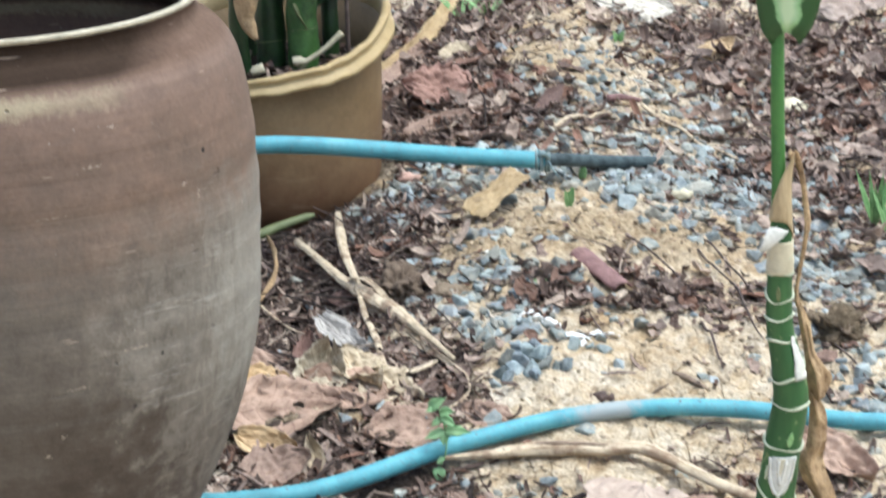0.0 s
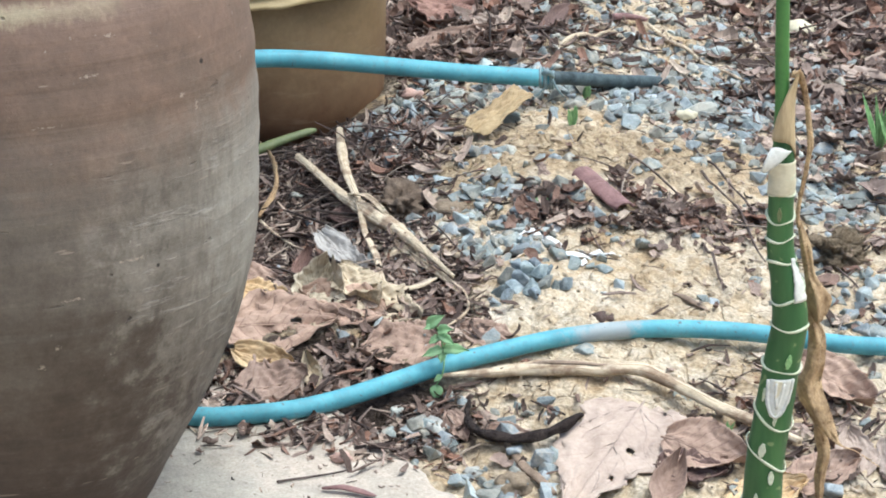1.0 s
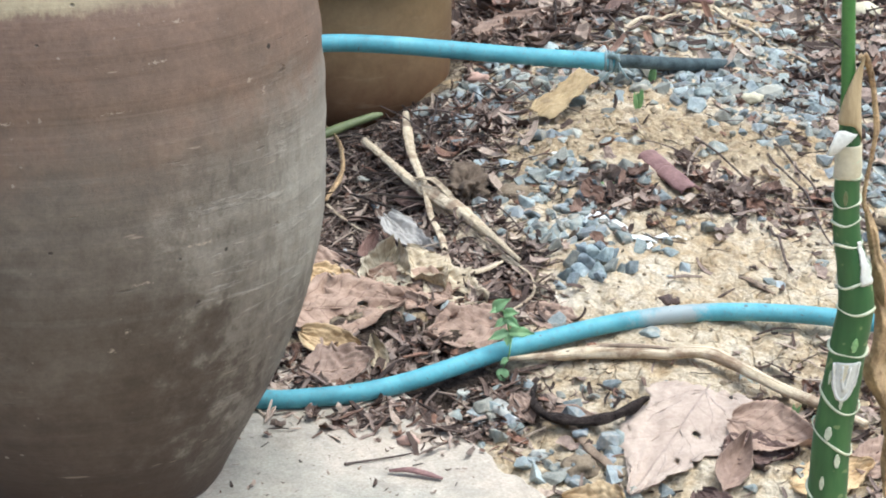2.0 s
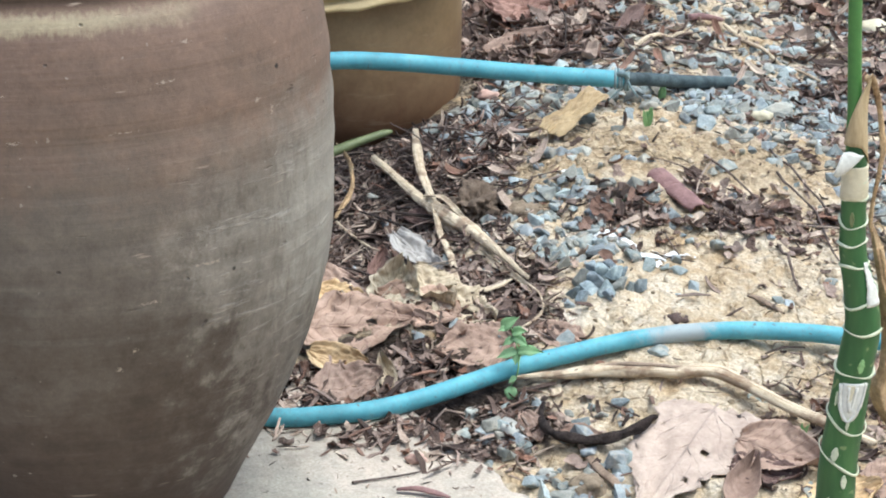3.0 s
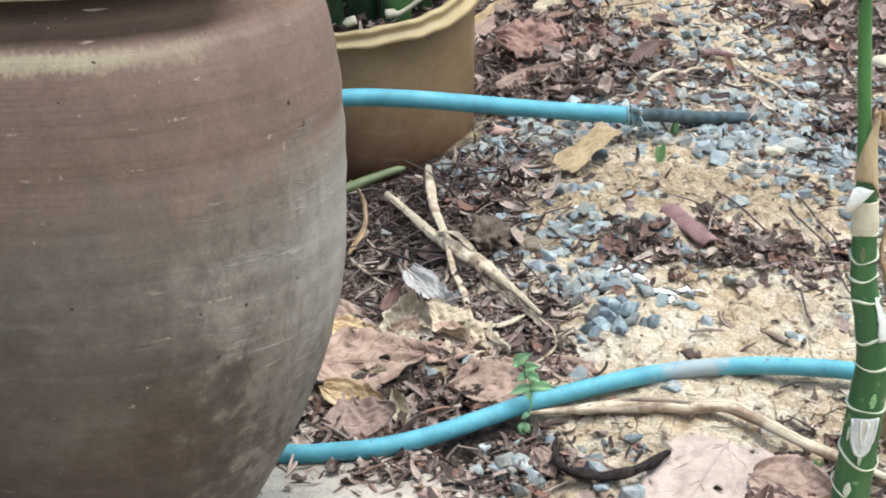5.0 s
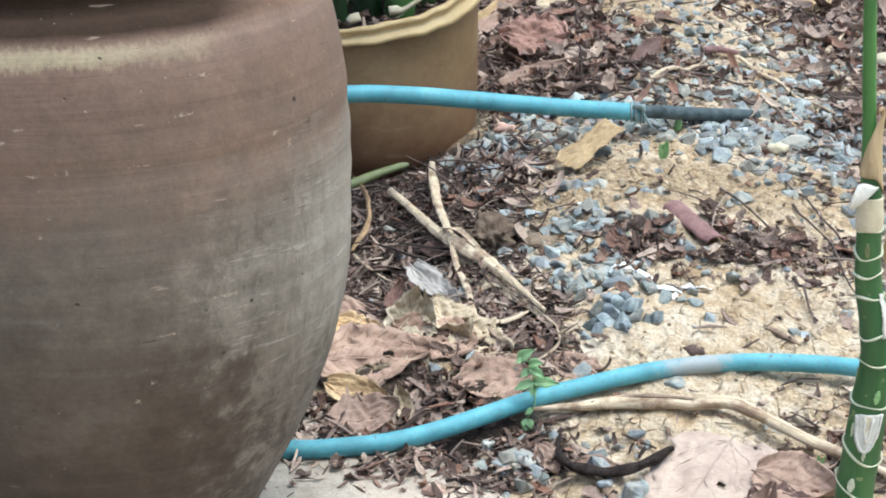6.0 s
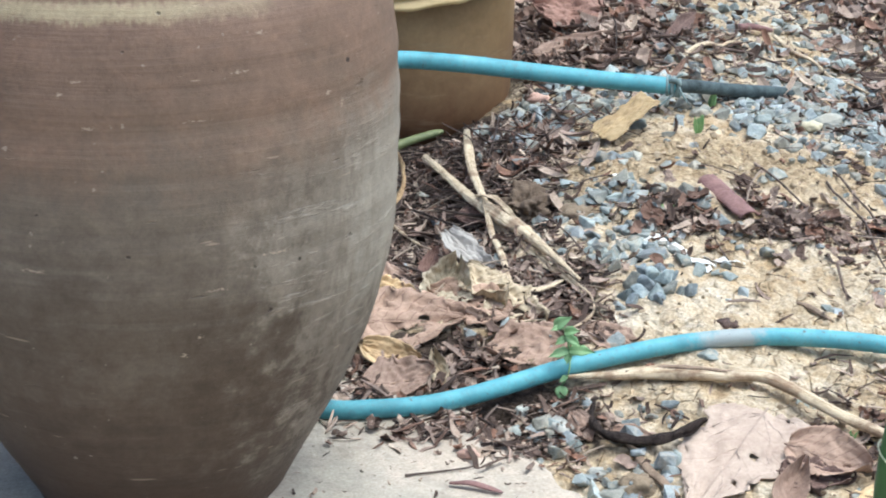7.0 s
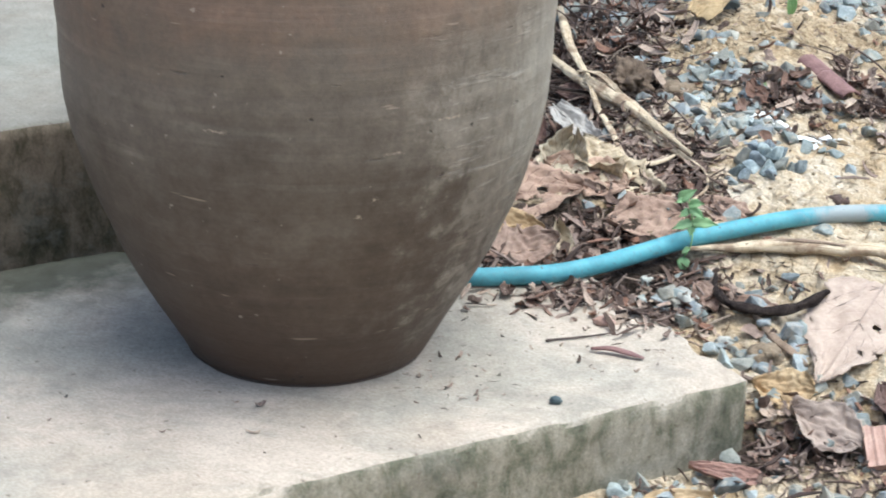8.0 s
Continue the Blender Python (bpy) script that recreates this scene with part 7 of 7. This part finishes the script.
def sow(count, density, seed, box=(-0.55, 0.75, -0.10, 2.65), slab_rows=()):
    """Places in the plan, as dense as density(x, y) says, off the slab but for slab_rows, and off the pots."""
    r = np.random.default_rng(seed)
    out = []
    while len(out) < count:
        x, y = r.uniform(box[0], box[1], 4000), r.uniform(box[2], box[3], 4000)
        p = density(x, y)
        s = blobs(x, y, slab_rows) if slab_rows else np.zeros(4000)
        u = r.uniform(0, 1, 4000)
        for a, b, k, q, w in zip(x, y, p, s, u):
            if w < (q if on_slab(a, b, 0.004) else k) and clear_of_pots(a, b):
                out.append((a, b))
                if len(out) == count:
                    break
    return out


SPARSE = ((0.05, 1.66, 0.085, 0.15, 0.95), (0.17, 1.52, 0.085, 0.06, 0.85), (-0.15, 1.14, 0.075, 0.09, 0.6), (0.30, 1.10, 0.06, 0.10, 0.3), (0.10, 0.945, 0.16, 0.060, 0.75), (0.24, 1.36, 0.08, 0.07, 0.5), (-0.065, 0.880, 0.048, 0.065, 1.0))


def litter(x, y):
    """How thick the plant litter lies: thin over bare clay and clean gravel."""
    return np.clip(blobs(x, y, LITTER), 0, 1) * (1 - np.clip(blobs(x, y, SPARSE), 0, 0.95))


SLAB_LITTER = ((-0.165, 0.268, 0.075, 0.035, 1.0), (-0.26, 0.296, 0.10, 0.018, 0.35), (-0.10, 0.225, 0.035, 0.03, 0.5), (-0.25, 0.42, 0.15, 0.10, 1.0), (-0.12, 0.17, 0.02, 0.02, 0.08))
stones = [hull(k, f, 6, 0.035) for k, f in zip(range(14), (0.48, 0.6, 0.52, 0.66, 0.72, 0.42, 0.62, 0.56, 0.5, 0.65, 0.90, 0.80, 0.95, 0.85))]
stone_meshes = []
for v, f in stones:
    me = bpy.data.meshes.new("stone")
    me.from_pydata([tuple(q) for q in v], [], [tuple(int(i) for i in g) for g in f])
    me.materials.append(STONE if len(stone_meshes) < 10 else HEAPSTONE)
    stone_meshes.append(me)


def lay_stone(x, y, size, k, spin, lean, sink=0.18, up=0.0):
    ob = new("stone", stone_meshes[k % len(stone_meshes)])
    ob.matrix_basis = pose(x, y, top_z(x, y) + size * (0.28 - sink) + up, lean, lean * 0.7, spin) @ Matrix.Diagonal((size, size, size, 1))
    ob.parent = ground


r7 = random.Random(7)
for dx, dy, s, up in ((-0.028, 0.004, 0.027, 0), (-0.016, -0.020, 0.026, 0), (-0.006, 0.018, 0.028, 0), (0.004, -0.024, 0.027, 0), (0.016, 0.014, 0.026, 0), (0.020, -0.012, 0.025, 0), (0.036, -0.010, 0.022, 0), (-0.036, -0.016, 0.025, 0),
                      (-0.020, 0.030, 0.024, 0), (0.008, 0.034, 0.024, 0), (0.000, 0.000, 0.028, 0.010), (0.046, 0.002, 0.022, 0), (-0.026, -0.034, 0.022, 0), (0.012, 0.004, 0.025, 0.012), (-0.016, 0.012, 0.025, 0.011), (0.008, -0.036, 0.020, 0), (0.026, 0.026, 0.021, 0.002), (-0.010, -0.012, 0.024, 0.009)):
    lay_stone(0.017 + 0.86 * dx, 0.594 + 0.76 * dy, s * 0.95, 10 + r7.randrange(4), r7.uniform(0, 360), r7.uniform(-32, 32), 0.08, 0.75 * up)
FAR_STONES = ((0.190, 1.258, 0.040), (0.215, 1.265, 0.036), (0.172, 1.250, 0.026), (0.223, 1.150, 0.052), (0.205, 1.175, 0.034), (0.128, 1.050, 0.040), (0.142, 1.085, 0.038), (0.165, 1.150, 0.036), (-0.101, 0.845, 0.026), (-0.060, 0.800, 0.030), (0.045, 0.812, 0.036), (0.058, 1.085, 0.034), (0.088, 1.090, 0.036), (0.030, 1.040, 0.034), (0.118, 1.120, 0.022), (-0.105, 0.985, 0.030), (-0.165, 0.985, 0.026))
NEAR_STONES = ((0.060, 0.900, 0.032), (0.038, 0.905, 0.022), (0.012, 0.820, 0.026), (0.110, 0.725, 0.020), (0.100, 0.640, 0.022), (0.118, 0.618, 0.024), (0.210, 0.600, 0.020), (0.255, 0.545, 0.018), (-0.112, 0.352, 0.022), (-0.078, 0.330, 0.028), (-0.055, 0.308, 0.028),
                (0.045, 0.380, 0.024), (0.005, 0.345, 0.020), (0.012, 0.290, 0.024), (0.030, 0.270, 0.018), (0.010, 0.225, 0.030), (0.055, 0.285, 0.014), (0.000, 0.330, 0.020), (0.350, 0.62, 0.030), (0.375, 0.60, 0.024), (-0.020, 0.560, 0.020), (-0.085, 0.470, 0.018),
                (0.310, 0.95, 0.030), (0.345, 0.98, 0.028), (0.335, 1.10, 0.032), (0.360, 1.16, 0.026), (0.325, 1.23, 0.030), (0.40, 0.88, 0.03), (0.385, 0.80, 0.026))
for x, y, s in FAR_STONES + NEAR_STONES:
    lay_stone(x, y, s, r7.randrange(10), r7.uniform(0, 360), r7.uniform(-18, 18))
spots = sow(239, lambda x, y: blobs(x, y, STONY), 11, (-0.35, 0.50, 0.05, 1.35))
for x, y in spots:
    lay_stone(x, y, min(0.034, (0.0235 if y > 0.95 else 0.0175) * math.exp(r7.gauss(0, 0.30))), r7.randrange(10), r7.uniform(0, 360), r7.uniform(-20, 20))


def scatter(name, templates, count, density, seed, sizes, material, label, category, tilt=0.4, sink=0.1, slab_rows=(), box=(-0.55, 0.75, -0.10, 2.65), slim=(1, 1), up=0.25, top=2.6, spin=None, lean=0.0):
    r = np.random.default_rng(seed + 100)
    placed = []
    for x, y in sow(count, density, seed, box, slab_rows):
        s = float(np.clip(sizes[0] * math.exp(r.normal(0, sizes[1])), sizes[0] * 0.35, sizes[0] * top))
        w = r.uniform(*slim)
        m = turn(r.normal(0, tilt), r.normal(-lean, tilt), r.normal(*spin) if spin else r.uniform(0, 2 * math.pi), s, s * w, s * w)
        placed.append((int(r.integers(len(templates))), m, np.array((x, y, top_z(x, y) + s * up * r.uniform(0.2, 1.0) - sink * s))))
    return merged(name, templates, placed, material, label, category)


scatter("gravel", stones[:10], 2500, lambda x, y: 0.85 * blobs(x, y, STONY) + 0.022, 21, (0.0180, 0.42), GRAVEL, "grey blue crushed rock spread over the bank", "gravel", 0.32, 0.08, top=1.8)
scatter("soil_crumbs", [hull(50 + k, 0.8, 5) for k in range(6)], 6500, lambda x, y: np.clip(0.75 - blobs(x, y, LITTER), 0.06, 1), 22, (0.0046, 0.62), CRUMB, "yellow clay crumbs on the bank", "soil", 0.6, 0.1)
bark = [rod(4, 3, w, t, b, k) for k, (w, t, b) in enumerate(((0.075, 0.028, 0.05), (0.105, 0.024, 0.02), (0.050, 0.030, 0.10), (0.155, 0.022, 0.06), (0.060, 0.026, -0.06)))]
TWIGGY = ((-0.25, 0.84, 0.12, 0.20, 1.0), (-0.30, 1.0, 0.10, 0.12, 0.8), (-0.05, 1.40, 0.16, 0.06, 0.22), (0.15, 0.79, 0.14, 0.05, 0.10), (0.44, 1.6, 0.30, 0.5, 0.10), (-0.175, 0.93, 0.055, 0.12, 0.5))
scatter("bark_litter", bark, 13000, lambda x, y: (litter(x, y) ** 1.3 + 0.010) * (1 - 0.6 * np.clip(blobs(x, y, TWIGGY[:1]), 0, 1)), 23, (0.0195, 0.45), BARK, "brown shredded bark and wood litter", "litter", 0.32, 0.05, SLAB_LITTER)
curls = [curl_piece(300 + k) for k in range(12)]
scatter("bark_shreds", curls, 12000, lambda x, y: (litter(x, y) ** 1.2 + 0.006) * (1 - 0.7 * np.clip(blobs(x, y, TWIGGY[:1]), 0, 1)), 33, (0.0150, 0.42), SHRED, "curled brown shreds of bark and leaf", "litter", 0.50, 0.0, tuple((*q[:4], 0.4 * q[4]) for q in SLAB_LITTER), top=1.9)
scatter("bark_shreds", curls, 1500, lambda x, y: litter(x, y) * (y > 1.22), 35, (0.033, 0.30), SHRED, "long curled shreds of bark and leaf up the bank", "litter", 0.40, 0.0, (), (-0.35, 0.75, 1.2, 2.65), (0.6, 1.1), top=1.7)
scatter("bark_shreds", curls + bark, 420, lambda x, y: blobs(x, y, ((-0.165, 0.97, 0.055, 0.11, 1.0), (-0.20, 0.88, 0.06, 0.06, 0.5))), 37, (0.026, 0.35), SHRED, "pale brown shreds of bark below the gravel", "litter", 0.35, 0.0, (), (-0.30, 0.0, 0.75, 1.25), (0.5, 1.0), top=1.7)
twigs = [rod(5, 5, w, w, b, 20 + k) for k, (w, b) in enumerate(((0.010, 0.06), (0.013, 0.03), (0.008, 0.10), (0.016, -0.05)))]
scatter("twigs", twigs, 800, lambda x, y: blobs(x, y, TWIGGY) + 0.006, 24, (0.056, 0.45), TWIG, "thin dry twigs and grass stems", "twigs", 0.18, 0.0, (), up=0.12)
scatter("twigs", twigs, 950, lambda x, y: blobs(x, y, ((-0.275, 0.85, 0.070, 0.13, 1.0), (-0.30, 0.99, 0.070, 0.07, 0.8), (-0.17, 0.93, 0.035, 0.08, 0.25))), 26, (0.050, 0.35), TWIG, "thin dry twigs heaped against the jar and pot", "twigs", 0.18, 0.12, (), up=0.08, top=1.5, spin=(radians(82), radians(34)), lean=0.28)
scatter("leaf_crumbs", [scale_piece(k) for k in range(7)], 3600, lambda x, y: 0.7 * litter(x, y) + 0.010, 25, (0.0135, 0.45), FLAKE, "crumbled fragments of dry leaves", "litter", 0.36, 0.0, SLAB_LITTER, top=1.7)
scatter("leaf_crumbs", [scale_piece(k) for k in range(7)], 1300, lambda x, y: blobs(x, y, ((0.46, 1.75, 0.20, 0.5, 1.0), (0.40, 1.05, 0.12, 0.30, 0.6), (-0.10, 1.45, 0.16, 0.12, 0.5))), 29, (0.020, 0.45), FLAKE, "paler fragments of dry leaves up the bank", "litter", 0.35, 0.0)
scatter("leaf_crumbs", [scale_piece(k) for k in range(7)], 340, lambda x, y: blobs(x, y, ((0.135, 0.790, 0.11, 0.040, 1.0), (0.05, 0.77, 0.05, 0.04, 0.7))), 31, (0.0130, 0.45), FLAKE, "brown leaf fragments round the clay pipe", "litter", 0.40, 0.0)
scatter("dark_specks", bark + curls[:4], 3800, lambda x, y: 0.25 + 0.75 * blobs(x, y, OCHRE), 41, (0.0062, 0.40), BARK, "fine dark specks of bark on bare clay", "litter", 0.3, 0.05)
scatter("slab_specks", bark + curls[:4], 130, lambda x, y: np.zeros(np.shape(x)), 43, (0.0058, 0.45), BARK, "fine crumbs of bark strewn over the slab", "litter", 0.15, 0.0,
        ((-0.285, 0.065, 0.050, 0.045, 0.9), (-0.20, 0.19, 0.12, 0.06, 0.5), (-0.13, 0.12, 0.08, 0.05, 0.2), (-0.50, -0.06, 0.20, 0.10, 0.06)), (-0.75, 0.0, -0.20, 0.35), up=0.1)
scatter("clods", [hull(80 + k, 0.7, 7) for k in range(6)], 420, lambda x, y: np.clip(0.7 - blobs(x, y, LITTER), 0.02, 1) * (0.25 + blobs(x, y, ((-0.06, 0.88, 0.06, 0.10, 1.0), (0.12, 0.96, 0.16, 0.05, 1.0), (0.16, 0.44, 0.12, 0.04, 0.8), (0.05, 1.7, 0.12, 0.3, 1.0), (0.04, 0.38, 0.05, 0.04, 0.6)))),
        27, (0.0150, 0.4), CRUMB, "yellow clods of clay on the bank", "soil", 0.3, 0.42)
r9 = np.random.default_rng(9)
merged("pot_litter", curls + bark, [(int(r9.integers(len(curls) + len(bark))), turn(r9.normal(0, 0.3), r9.normal(0, 0.3), r9.uniform(0, 6.28), *[r9.uniform(0.014, 0.032)] * 3),
                                     np.array((POT_AT[0] + 0.125 * math.sqrt(u) * math.cos(w), POT_AT[1] + 0.125 * math.sqrt(u) * math.sin(w), 0.256)))
                                    for u, w in zip(r9.uniform(0, 1, 150), r9.uniform(0, 6.28, 150))], SHRED, "brown shreds of leaf and bark on the potting soil", "litter")
